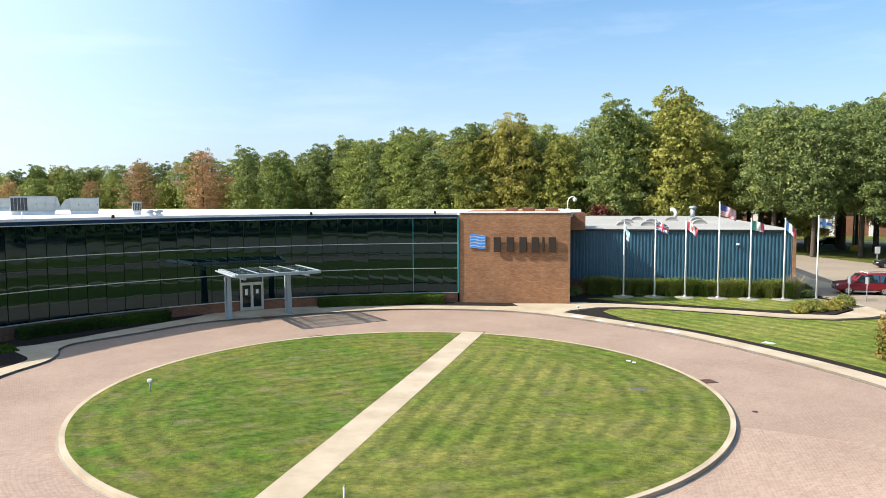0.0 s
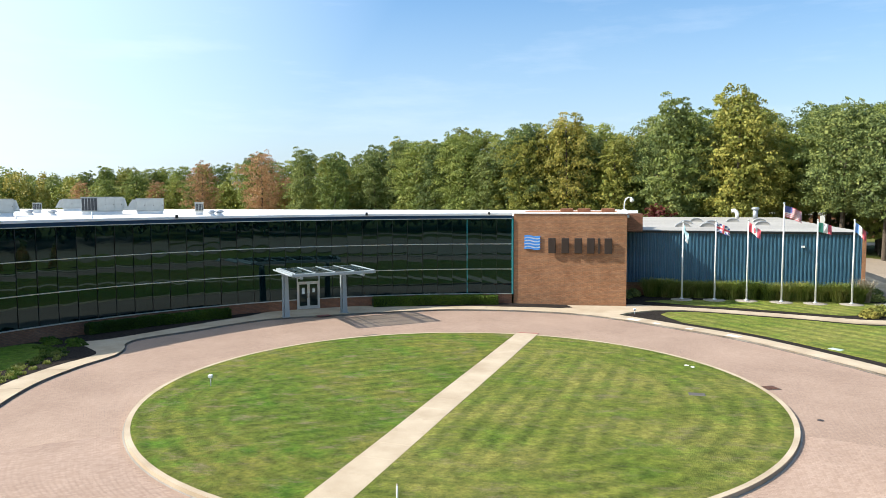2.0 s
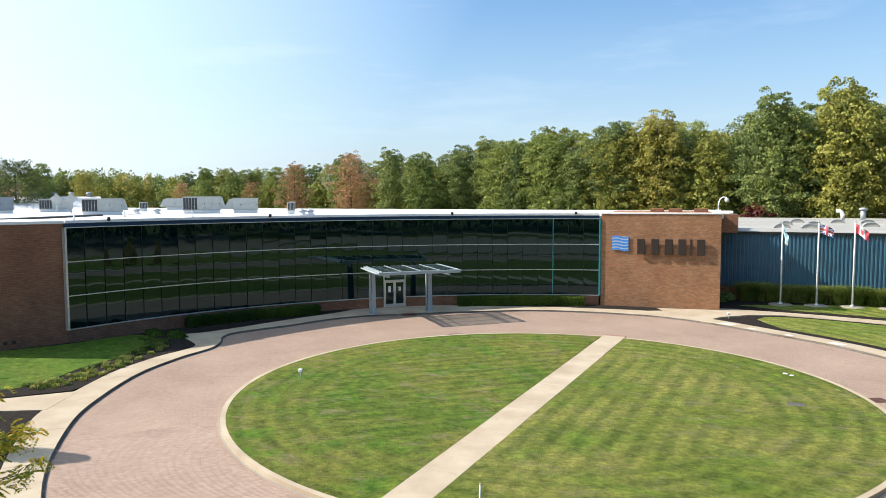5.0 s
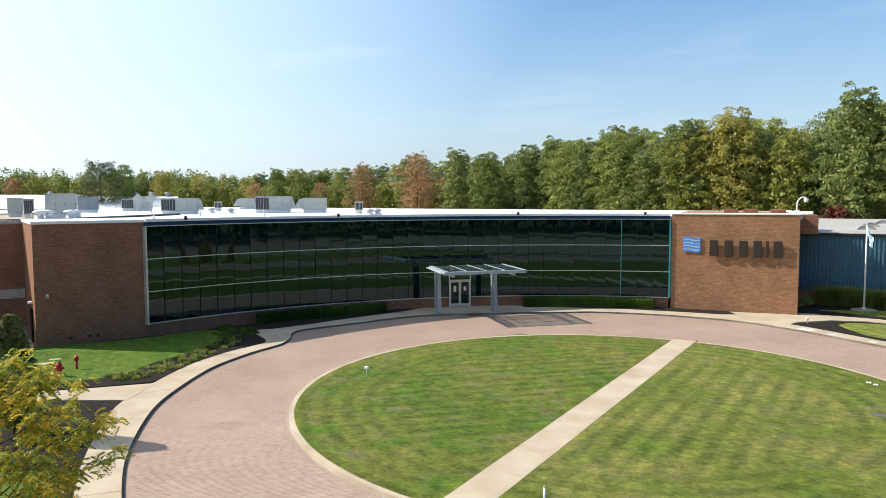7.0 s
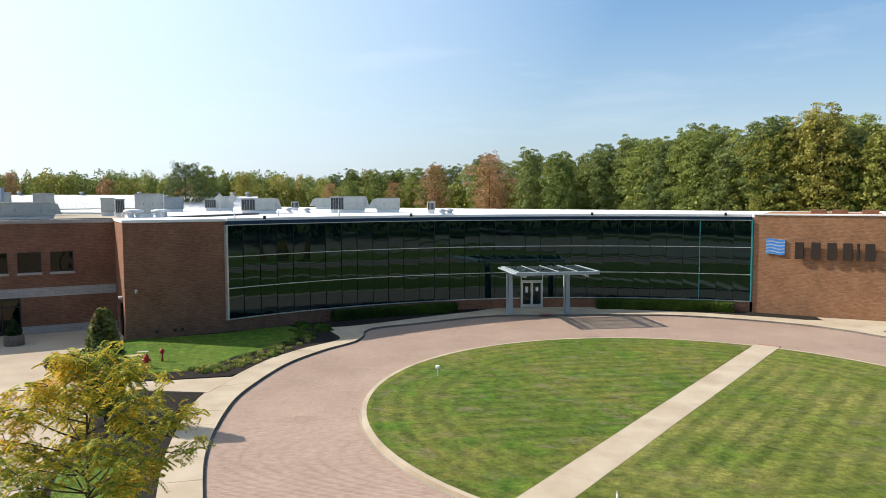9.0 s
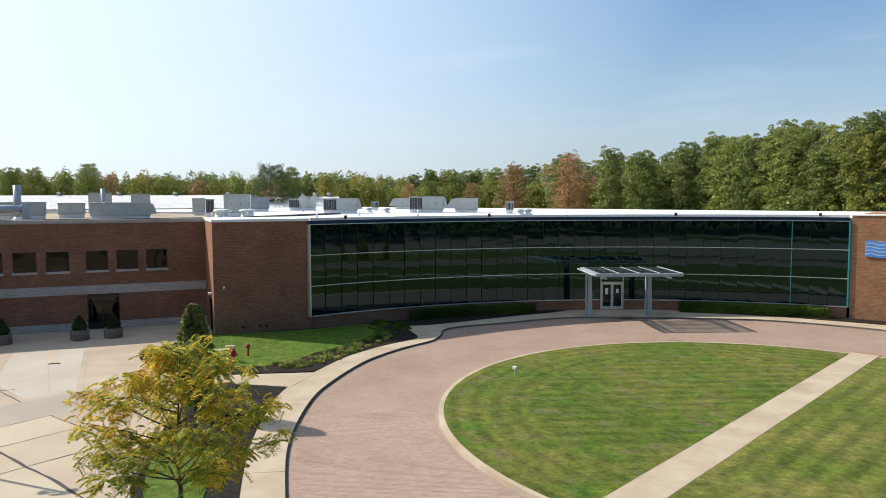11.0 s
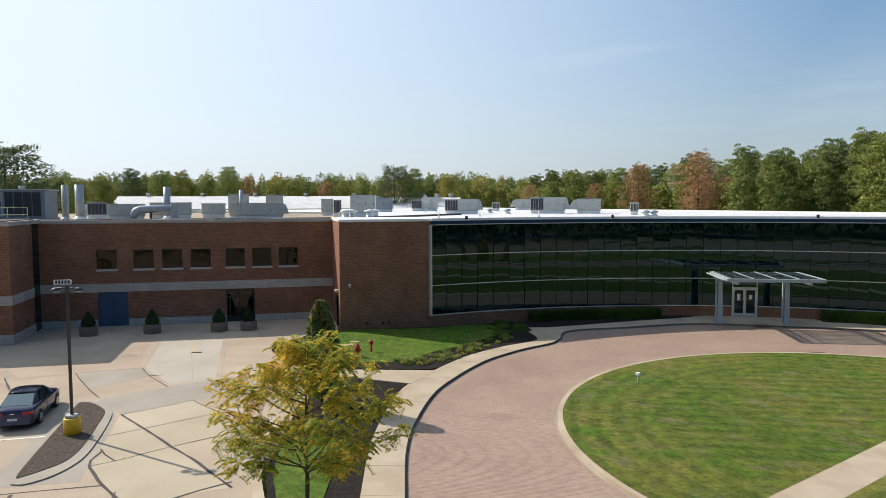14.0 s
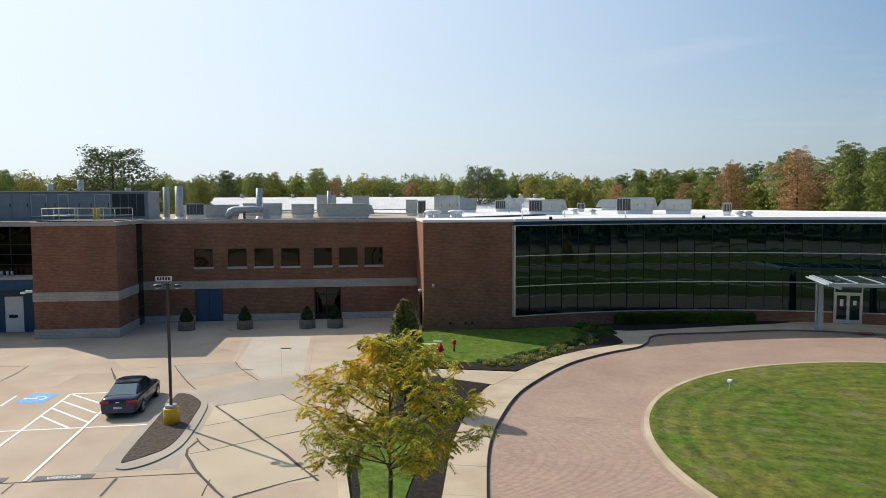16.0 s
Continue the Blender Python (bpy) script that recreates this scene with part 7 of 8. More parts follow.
def roof_unit(b, d, w, h, depth, label, paint=None, grille="", hood=0, turn=None, z=None, doors=3):
    """A packaged roof unit at a bearing (west positive) and distance; its long face looks at the drive."""
    paint = paint or M_UNIT
    x, y = -d * math.sin(radians(b)), d * math.cos(radians(b))
    m = pose(x, y, (ROOF_Z if z is None else z), 0, 0, b if turn is None else turn)
    t = thing("roof_unit", label, "air conditioner", "roof plant units", m=m)
    part("curb", boxed(-w / 2 + 0.08, w / 2 - 0.08, 0.08, depth - 0.08, -0.1, 0.32), M_WHITE, t)
    body = part("casing", boxed(-w / 2, w / 2, 0, depth, 0.32, h, bev=0.02), paint, t)
    part("lid", boxed(-w / 2 - 0.04, w / 2 + 0.04, -0.04, depth + 0.04, h, h + 0.06), paint, t)
    gx0, gx1 = (-w / 2 + 0.05, -w / 2 + w * 0.38) if grille == "left" else ((w / 2 - w * 0.38, w / 2 - 0.05) if grille == "right" else (-w / 2 + 0.06, w / 2 - 0.06))
    if grille:
        part("coil", boxed(gx0, gx1, -0.03, -0.003, 0.42, h - 0.08), M_GRILLE, body)
        bm = bmesh.new()
        for i in range(6):
            xx = gx0 + (gx1 - gx0) * i / 5
            box(bm, xx - 0.015, xx + 0.015, -0.05, -0.032, 0.42, h - 0.08)
        part("coil_guard", bm, paint, body)
    if grille != "all":
        px0, px1 = (gx1 + 0.05, w / 2 - 0.05) if grille == "left" else ((-w / 2 + 0.05, gx0 - 0.05) if grille == "right" else (-w / 2 + 0.05, w / 2 - 0.05))
        for i in range(doors):
            a, c = px0 + (px1 - px0) * i / doors, px0 + (px1 - px0) * (i + 1) / doors
            pn = part("access_panel", boxed(a + 0.02, c - 0.02, -0.025, -0.003, 0.4, h - 0.06, bev=0.008), paint, body)
            part("latch", boxed(c - 0.12, c - 0.07, -0.05, -0.026, h * 0.55, h * 0.62), M_GRILLE, pn)
    if hood:
        bm = bmesh.new()
        s = 1 if hood > 0 else -1
        pts = [(s * w / 2, 0.45), (s * w / 2, h - 0.05), (s * (w / 2 + abs(hood) * 0.35), h - 0.05), (s * (w / 2 + abs(hood)), 0.45)]
        fr = [bm.verts.new((px, 0.1, pz)) for px, pz in pts]
        bk = [bm.verts.new((px, depth - 0.1, pz)) for px, pz in pts]
        bm.faces.new(fr)
        bm.faces.new(bk[::-1])
        for i in range(4):
            bm.faces.new((fr[i], bk[i], bk[(i + 1) % 4], fr[(i + 1) % 4]))
        bmesh.ops.recalc_face_normals(bm, faces=bm.faces)
        part("intake_hood", bm, paint, t, "sloping intake hood")
    return t


roof_unit(44.55, 66, 2.3, 1.95, 2.0, "large beige rooftop air handler with access panels", doors=3)
roof_unit(46.55, 68, 0.75, 1.5, 0.9, "dark condenser beside the air handler", M_UNIT_DK, grille="all")
roof_unit(47.35, 74, 1.2, 1.6, 1.2, "beige rooftop box behind the wing's edge", doors=1)
roof_unit(42.85, 92, 2.2, 1.75, 1.8, "grey boxy rooftop unit", M_UNIT_DK, doors=2)
roof_unit(39.6, 98, 3.6, 1.5, 2.0, "beige rooftop unit with condenser grille", grille="left", doors=2)
roof_unit(36.64, 76, 3.6, 1.55, 2.1, "beige rooftop unit with dark condenser grille", grille="left", hood=0.5, doors=2)
roof_unit(33.9, 96, 0.95, 1.1, 0.9, "small square rooftop condenser", grille="all")
roof_unit(31.7, 108, 2.4, 1.55, 2.0, "beige rooftop unit with a sloping hood", hood=-0.9, doors=2)
roof_unit(29.8, 79, 3.8, 1.72, 2.2, "long beige rooftop unit with dark condenser grille", grille="left", hood=0.5, doors=3)
roof_unit(26.6, 79, 2.6, 1.55, 2.0, "beige rooftop unit with a sloping intake hood", hood=-1.0, doors=3)
roof_unit(23.15, 73, 0.8, 1.15, 0.8, "small square rooftop condenser near the edge", grille="all")
wr = 7.42
roof_unit(62.0, 63, 2.7, 1.25, 1.6, "beige rooftop unit on the gravel roof", doors=3, z=wr)
roof_unit(59.0, 66, 3.4, 1.35, 1.6, "beige rooftop unit beside a silver duct", doors=3, z=wr)
roof_unit(55.95, 69, 2.1, 1.25, 1.5, "beige rooftop unit on low legs", doors=2, z=wr)
roof_unit(52.75, 60.5, 4.3, 1.3, 1.8, "long beige rooftop unit with many latched panels", doors=5, hood=0.45, z=wr)
roof_unit(54.1, 78, 2.1, 2.2, 1.4, "beige rooftop unit behind the others", doors=2, z=wr)
roof_unit(51.4, 78, 1.8, 2.1, 1.4, "small beige rooftop unit behind the others", doors=2, z=wr)
roof_unit(64.0, 70, 1.6, 1.4, 1.2, "small dark rooftop condenser", M_UNIT_DK, grille="all", z=wr)
roof_unit(63.2, 74, 1.5, 1.2, 1.2, "small beige rooftop fan box", doors=1, z=wr)
roof_unit(65.0, 66, 0.9, 1.2, 1.0, "small pale rooftop fan box", M_WHITE, doors=1, z=wr)


def stack(b, d, h, r, label, z, paint=None, cap=False):
    t = thing("vent_stack", label, "vent", "roof vents", m=pose(-d * math.sin(radians(b)), d * math.cos(radians(b)), z))
    part("pipe", rod(bmesh.new(), (0, 0, -0.1), (0, 0, h), r, n=14), paint or M_GALV, t)
    part("flashing", lathe(bmesh.new(), [(r * 1.9, -0.05), (r * 1.8, 0.05), (r * 1.1, 0.18), (r * 1.02, 0.3)], 14), M_WHITE, t)
    if cap:
        part("cap", lathe(bmesh.new(), [(r * 1.1, h - 0.05), (r * 1.7, h), (r * 1.6, h + 0.12), (0.01, h + 0.22)], 14), paint or M_GALV, t)


stack(59.25, 63.5, 2.7, 0.27, "tall galvanised exhaust stack", wr)
stack(53.9, 74, 2.6, 0.2, "galvanised exhaust stack on the gravel roof", wr)
stack(65.1, 66, 2.9, 0.34, "tall grey exhaust stack on the west roof", wr, M_GALV)
stack(66.0, 64, 2.8, 0.26, "pale tall exhaust stack beside the plant room", wr, M_UNIT)
for b, d in ((45.9, 60), (45.4, 60.5), (44.0, 60), (43.6, 61)):
    stack(b, d, 0.55, 0.28, "low white mushroom roof vent", ROOF_Z, M_WHITE, True)
for b, d in ((22.3, 67), (21.7, 67.5), (33.0, 78), (34.4, 82)):
    stack(b, d, 0.35, 0.24, "low pale roof vent", ROOF_Z, M_GALV, True)
for b, d in ((46.4, 58.5), (38.5, 60), (35.2, 66), (30.5, 64)):
    stack(b, d, 0.55, 0.05, "thin white plumbing vent pipe", ROOF_Z, M_WHITE)
# silver bent duct on the wing roof
d0 = 62.0
t = thing("roof_duct", "silver bent round duct on the gravel roof", "duct", m=pose(-d0 * math.sin(radians(60.4)), d0 * math.cos(radians(60.4)), wr, 0, 0, 60.4))
part("duct", tube(bmesh.new(), [(-1.25, 0, 0.0), (-1.25, 0, 0.45), (-1.1, 0, 0.75), (-0.8, 0, 0.88), (0.4, 0, 0.9), (1.6, 0, 0.9)], 0.3, 14), M_GALV, t)
part("fan_box", boxed(1.5, 2.1, -0.35, 0.35, 0.1, 1.3, bev=0.03), M_GALV, t)
part("support", boxed(-0.1, 0.1, -0.3, 0.3, 0, 0.62), M_GRILLE, t)
# twin diamond panels on a frame
d0 = 88.0
t = thing("roof_antenna", "two pale diamond-shaped panels on a pipe frame", "antenna", m=pose(-d0 * math.sin(radians(39.1)), d0 * math.cos(radians(39.1)), ROOF_Z, 0, 0, 39.1))
for x in (-0.7, 0.7):
    part("mast", rod(bmesh.new(), (x, 0, -0.05), (x, 0, 2.0), 0.05), M_GALV, t)
    part("panel", boxed(-0.45, 0.45, -0.06, 0.0, -0.45, 0.45, bev=0.02), M_UNIT, t, m=WORLD[t] @ pose(x, -0.06, 1.55, 0, 45, 0))
# west plant room with railing
pm = lwm @ pose(-1.0, 9.0, wr)
plant_room = thing("plant_room", "long grey metal air handling plant on the west roof", "air conditioner", m=pm)
part("base", boxed(-14, 5.9, -0.1, 3.1, -0.1, 0.3), M_UNIT_DK, plant_room)
body = part("casing", boxed(-14, 5.8, 0, 3, 0.3, 2.36, bev=0.03), M_UNIT_DK, plant_room)
part("lid", boxed(-14.1, 5.9, -0.08, 3.1, 2.36, 2.45), M_UNIT, plant_room)
x = -13.6
pw_ = random.Random(2)
while x < 1.9:
    w = pw_.choice((0.7, 0.9, 1.3))
    dp = part("access_door", boxed(x + 0.03, x + w - 0.03, -0.04, -0.003, 0.4, 2.25, bev=0.01), M_UNIT_DK, body)
    if pw_.random() < 0.5:
        part("door_trim", holed(x + w - 0.04, 0.45, 2.2, 0.02, [(x + 0.12, x + w - 0.12, 0.53, 2.12)], x + 0.04), M_UNIT, dp, m=pm @ pose(0, -0.065, 0))
    part("latch", boxed(x + w - 0.2, x + w - 0.14, -0.07, -0.042, 1.2, 1.5), M_GRILLE, dp)
    x += w
for i in range(4):
    lv = part("louvre", boxed(3.1 + i * 0.62, 3.65 + i * 0.62, -0.05, -0.003, 0.45, 2.22), M_GRILLE, body)
    part("louvre_blade", grille_slats(bmesh.new(), 3.12 + i * 0.62, 3.63 + i * 0.62, -0.052, 0.5, 2.18, 13), M_GRILLE, lv)
for xx, h in ((-2.0, 0.55), (0.3, 0.9), (3.9, 0.25)):
    part("roof_fan", rod(bmesh.new(), (xx, 1.2, 2.4), (xx, 1.2, 2.45 + h), 0.22, n=14), M_GALV, plant_room)
rail_m = lwm @ pose(0, 1.0, 7.5)
rail = thing("guard_rail", "pale yellow pipe guard rail round the roof hatch", "railing", m=rail_m)
RX0, RX1 = 0.3, 5.7
for z in (0.6, 1.08):
    part("rail", rod(bmesh.new(), (RX0, 0, z), (RX1 - 2.1, 0, z), 0.03), M_RAIL, rail)
    part("rail", rod(bmesh.new(), (RX1 - 2.0, 0.3, z), (RX1, 1.4, z), 0.03), M_RAIL, rail)
    part("rail", rod(bmesh.new(), (RX0, 1.8, z), (RX1 - 2.1, 1.8, z), 0.03), M_RAIL, rail)
    part("rail", rod(bmesh.new(), (RX0, 0, z), (RX0, 1.8, z), 0.03), M_RAIL, rail)
for x, y in ((RX0, 0), (1.4, 0), (2.6, 0), (RX1 - 2.1, 0), (RX1 - 2.0, 0.3), (RX1 - 1.0, 0.85), (RX1, 1.4), (RX0, 1.8), (1.7, 1.8), (3.0, 1.8), (RX1 - 2.1, 1.8)):
    part("stanchion", rod(bmesh.new(), (x, y, -0.1), (x, y, 1.08), 0.03), M_RAIL, rail)
part("toe_panel", boxed(3.0, 3.4, 1.75, 1.78, 0.3, 1.1), M_YELLOW, rail)

# ---- lamp post in the parking island ----
t = thing("lamp_post", "dark lamp post with twin heads on a yellow concrete base", "street lamp", m=pose(-27.95, 12.38, 0.02, 0, 0, 40))
part("base", lathe(bmesh.new(), [(0.31, -0.1), (0.31, 0.60), (0.29, 0.64), (0.02, 0.64)], 24), M_YELLOW, t, "scuffed yellow base")
part("base_plate", boxed(-0.19, 0.19, -0.19, 0.19, 0.64, 0.76, bev=0.02), M_GALV, t)
part("pole", boxed(-0.045, 0.045, -0.045, 0.045, 0.75, 5.75), M_POLE, t)
for s in (-1, 1):
    head = part("lamp_head", lathe(bmesh.new(), [(0.05, 5.69), (0.12, 5.66), (0.16, 5.61), (0.16, 5.57), (0.12, 5.55)], 16), M_POLE, t, m=WORLD[t] @ pose(s * 0.42, 0, 0))
    part("lens", lathe(bmesh.new(), [(0.10, 5.515), (0.10, 5.545)], 14), M_LENS, head)
    part("arm", rod(bmesh.new(), (0, 0, 5.66), (s * 0.38, 0, 5.66), 0.03), M_POLE, t)
pl = part("number_plate", boxed(-0.46, 0.18, -0.02, 0.02, 5.80, 5.98), M_PLATE, t, "small white plate with dark marks", m=WORLD[t] @ pose(0, 0, 0, 0, 0, 8))
for i in range(5):
    part("mark", boxed(-0.40 + i * 0.11, -0.33 + i * 0.11, -0.026, -0.022, 5.84, 5.96), M_MULLION, pl, m=WORLD[t] @ pose(0, 0, 0, 0, 0, 8))

# ---- planters with clipped evergreens ----
def planter(x, y, h, seed):
    rng = np.random.default_rng(seed)
    t = thing("planter", "round weathered planter with a clipped cone evergreen", "planter", "planters by the wing wall", m=pose(x, y, -0.05, 0, 0, seed * 33))
    tub = part("tub", lathe(bmesh.new(), [(0.50, 0.0), (0.56, 0.62), (0.50, 0.64), (0.46, 0.52), (0.02, 0.52)], 20), M_WOOD, t, "slatted grey-brown tub")
    for i in range(18):
        a = math.tau * i / 18
        part("stave", boxed(-0.075, 0.075, -0.02, 0.015, 0.01, 0.63, bev=0.008), M_WOOD, tub, m=WORLD[t] @ pose(0.545 * math.cos(a), 0.545 * math.sin(a), 0, 0, 0, math.degrees(a) + 90))
    n = 2200
    z = rng.uniform(0, 1, n)
    a = rng.uniform(0, math.tau, n)
    r = 0.45 * np.where(z < 0.25, 0.75 + z, 1.0 - (z - 0.25) * 1.15) * rng.uniform(0.8, 1.08, n)
    P = np.stack([np.cos(a) * r, np.sin(a) * r, 0.6 + z * h], 1)
    part("stem", rod(bmesh.new(), (0, 0, 0.5), (0, 0, 0.6 + h * 0.8), 0.04, 0.01, 6), M_BARK, t)
    part("evergreen", leaf_mesh("evergreen", P, rng.uniform(0.03, 0.07, n), L_YEW, rng, 0.0, np.stack([np.cos(a), np.sin(a), 0.5 + 0 * a], 1)), None, t)


for i, (x, y, h) in enumerate(((-48.1, 22.6, 0.95), (-45.5, 25.7, 1.0), (-42.6, 29.0, 0.95), (-41.3, 30.5, 1.05))):
    planter(x, y, h, 5 + i)


# ---- hydrants ----
def hydrant(x, y):
    t = thing("fire_hydrant", "red cast-iron fire hydrant on the lawn", "fire hydrant", m=pose(x, y, 0.03, 0, 0, 30))
    part("barrel", lathe(bmesh.new(), [(0.17, 0), (0.17, 0.05), (0.12, 0.07), (0.12, 0.5), (0.15, 0.52), (0.15, 0.58), (0.11, 0.66), (0.05, 0.72), (0.05, 0.8), (0.01, 0.8)], 14), M_RED, t)
    for a in (0, 90, 180):
        part("outlet", rod(bmesh.new(), (0, 0, 0.42), (0.22 * math.cos(radians(a)), 0.22 * math.sin(radians(a)), 0.42), 0.065, n=10), M_RED, t)


hydrant(-28.75, 28.65)
t = thing("standpipe", "red post indicator valve on the lawn", "valve", m=pose(-29.15, 30.2, 0.03))
part("post", rod(bmesh.new(), (0, 0, -0.05), (0, 0, 0.45), 0.06), M_RED, t)
part("head", lathe(bmesh.new(), [(0.07, 0.42), (0.13, 0.48), (0.13, 0.6), (0.08, 0.7), (0.01, 0.72)], 12), M_RED, t)
t = solid("utility_cover", boxed(-0.45, 0.45, -0.3, 0.3, 0.0, 0.07, bev=0.02), M_CONC, "pale concrete utility cover in the lawn", "cover", m=pose(-31.6, 30.6, 0, 0, 0, 40))

# ---- small things on the island and drive ----
t = thing("garden_spotlight", "small white spotlight on a short post in the lawn", "spotlight", m=pose(-13.64, 32.66, 0.05))
part("post", rod(bmesh.new(), (0, 0, -0.1), (0, 0, 0.42), 0.03), M_GALV, t)
part("head", boxed(-0.11, 0.11, -0.09, 0.09, 0.40, 0.56, bev=0.03), M_WHITE, t)
t = thing("marker_post", "thin white plastic marker post in the lawn", "marker post", m=pose(-2.88, 20.05, 0.05))
part("post", rod(bmesh.new(), (0, 0, -0.1), (0, 0, 0.61), 0.03), M_WHITE, t)
part("cap", rod(bmesh.new(), (0, 0, 0.61), (0, 0, 0.65), 0.034), M_CONC, t)
t = thing("drain_grate", "rusty square drain grate in the brick drive", "drain", m=pose(13.05, 34.6, ROAD, 0, 0, 15))
part("frame", holed(0.36, -0.02, 0.012, 0.72, [], -0.36), M_BRONZE, t, m=WORLD[t] @ pose(0, -0.36, 0))
bm = bmesh.new()
for i in range(8):
    box(bm, -0.3 + i * 0.08, -0.26 + i * 0.08, -0.3, 0.3, 0.013, 0.02)
part("bars", bm, speckled("rust", (0.10, 0.045, 0.03), (0.17, 0.08, 0.055), 8.0), t)
solid("cleanout_cap", rod(bmesh.new(), (0, 0, -0.02), (0, 0, 0.012), 0.13, n=16), M_BRONZE, "small round iron cap in the drive", "cover", m=pose(13.2, 29.6, ROAD))
solid("valve_cover", boxed(-0.36, 0.36, -0.22, 0.22, -0.05, 0.012, bev=0.01), M_ASPHALT, "grey utility cover sunk in the lawn", "cover", m=pose(9.07, 32.56, 0.072, 0, 0, -10))
for x, y, w in ((10.11, 38.33, 0.11), (10.32, 37.97, 0.09)):
    solid("valve_cover", boxed(-w, w, -0.08, 0.08, -0.05, 0.012, bev=0.005), M_WHITE, "small white cover in the lawn", "cover", "white covers in the lawn", m=pose(x, y, 0.06, 0, 0, -20))
solid("drain_slot", boxed(-0.45, 0.45, -0.1, 0.1, -0.02, 0.008), M_BRONZE, "narrow dark drain slot in the drive", "drain", m=pose(-8.4, 46.6, ROAD, 0, 0, 25))
solid("drain_slot", boxed(-0.5, 0.5, -0.3, 0.3, -0.02, 0.006), plain("dark_red_mat", (0.22, 0.08, 0.07), 0.9), "dull red paving patch at the entrance", "paving", m=pose(-13.3, 53.6, WALK, 0, 0, 28))
M_NEW_CONC = speckled("fresh_concrete", (0.62, 0.60, 0.56), (0.74, 0.72, 0.68), 3.0)
for x, y, w, d in ((8.76, 52.02, 0.50, 0.30), (10.93, 50.58, 0.26, 0.18), (12.84, 48.67, 0.24, 0.18), (14.84, 46.71, 0.46, 0.26)):
    k = min(range(1, len(KERB) - 1), key=lambda i: (KERB[i][0] - x) ** 2 + (KERB[i][1] - y) ** 2)
    tx, ty = KERB[k + 1][0] - KERB[k - 1][0], KERB[k + 1][1] - KERB[k - 1][1]
    ox, oy = x - ISLE[0], y - ISLE[1]
    lift = (0.12 + d + 0.06) / math.hypot(ox, oy)
    solid("utility_cover", boxed(-w, w, -d, d, -0.05, 0.014, bev=0.006), M_NEW_CONC, "bright patch of fresh concrete let into the walk", "cover", "fresh patches along the walk", m=pose(KERB[k][0] + ox * lift, KERB[k][1] + oy * lift, 0, 0, 0, math.degrees(math.atan2(ty, tx))))
solid("utility_cover", boxed(-0.36, 0.36, -0.24, 0.24, -0.05, 0.05, bev=0.02), plain("pale_green_plastic", (0.45, 0.58, 0.50), 0.6), "pale green utility cover beside the walk", "cover", m=pose(19.9, 43.0, 0, 0, 0, -58))
t = thing("garden_spotlight", "small white ground light in the mulch", "spotlight", m=pose(10.6, 55.4, 0.0))
part("post", rod(bmesh.new(), (0, 0, -0.1), (0, 0, 0.3), 0.03), M_GALV, t)
part("head", boxed(-0.1, 0.1, -0.1, 0.1, 0.3, 0.48, bev=0.03), M_WHITE, t)


# ---- parked cars ----
def car_body(profile):
    """A lofted body: rows of (x, underside, belt, top, half widths), smoothed along and across."""
    bm = bmesh.new()
    fine = []
    for a, b in zip(profile, profile[1:]):
        for k in range(3):
            fine.append([p + (q - p) * k / 3 for p, q in zip(a, b)])
    fine.append(list(profile[-1]))
    # ease the creases where the slopes change
    eased = [fine[0]] + [[(p + 2 * q + r) / 4 for p, q, r in zip(fine[i - 1], fine[i], fine[i + 1])] for i in range(1, len(fine) - 1)] + [fine[-1]]
    rows = []
    for x, low, belt, top, half, roof_half in eased:
        lift = 0.022 if top > belt + 0.1 else 0.014
        right = [(-half * 0.90, low), (-half * 0.985, low + (belt - low) * 0.28), (-half, low + (belt - low) * 0.55), (-half * 0.985, low + (belt - low) * 0.86), (-half * 0.95, belt),
                 (-(half * 0.95 * 0.45 + roof_half * 0.55), belt + (top - belt) * 0.5), (-roof_half, top - 0.035 * min(1, (top - belt) / 0.2)), (-roof_half * 0.86, top), (-roof_half * 0.5, top + lift), (0, top + lift * 1.3)]
        ring = right + [(-y, z) for y, z in right[-2::-1]]
        rows.append([bm.verts.new((x, y, z)) for y, z in ring])
    n = len(rows[0])
    for a, b in zip(rows, rows[1:]):
        for i in range(n - 1):
            bm.faces.new((a[i], b[i], b[i + 1], a[i + 1])).smooth = True
        bm.faces.new((a[n - 1], b[n - 1], b[0], a[0]))
    bm.faces.new(rows[0])
    bm.faces.new(rows[-1][::-1])
    bmesh.ops.recalc_face_normals(bm, faces=bm.faces)
    return bm


def wheel(parent, m, r):
    w = part("wheel", rod(bmesh.new(), (0, -0.10, 0), (0, 0.10, 0), r, n=22), M_TYRE, parent, "black tyre", m=m)
    part("rim", rod(bmesh.new(), (0, -0.108, 0), (0, 0.108, 0), r * 0.66, n=18), M_CHROME, w, m=m)
    for k in range(5):
        a = math.tau * k / 5
        # black studs on the rim stand for the dark openings between spokes
        part("spoke_gap", rod(bmesh.new(), (math.cos(a) * r * 0.42, -0.112, math.sin(a) * r * 0.42), (math.cos(a) * r * 0.42, 0.112, math.sin(a) * r * 0.42), r * 0.13, n=8), M_TYRE, w, m=m)


def quad_part(name, pts, material, parent, thick=0.006, label=""):
    bm = bmesh.new()
    q = [Vector(p) for p in pts]
    n = (q[1] - q[0]).cross(q[2] - q[0]).normalized() * thick
    lo, hi = [bm.verts.new(p - n * 0.5) for p in q], [bm.verts.new(p + n * 0.5) for p in q]
    bm.faces.new(lo[::-1])
    bm.faces.new(hi)
    for i in range(4):
        bm.faces.new((lo[i], lo[(i + 1) % 4], hi[(i + 1) % 4], hi[i]))
    bmesh.ops.recalc_face_normals(bm, faces=bm.faces)
    return part(name, bm, material, parent, label)


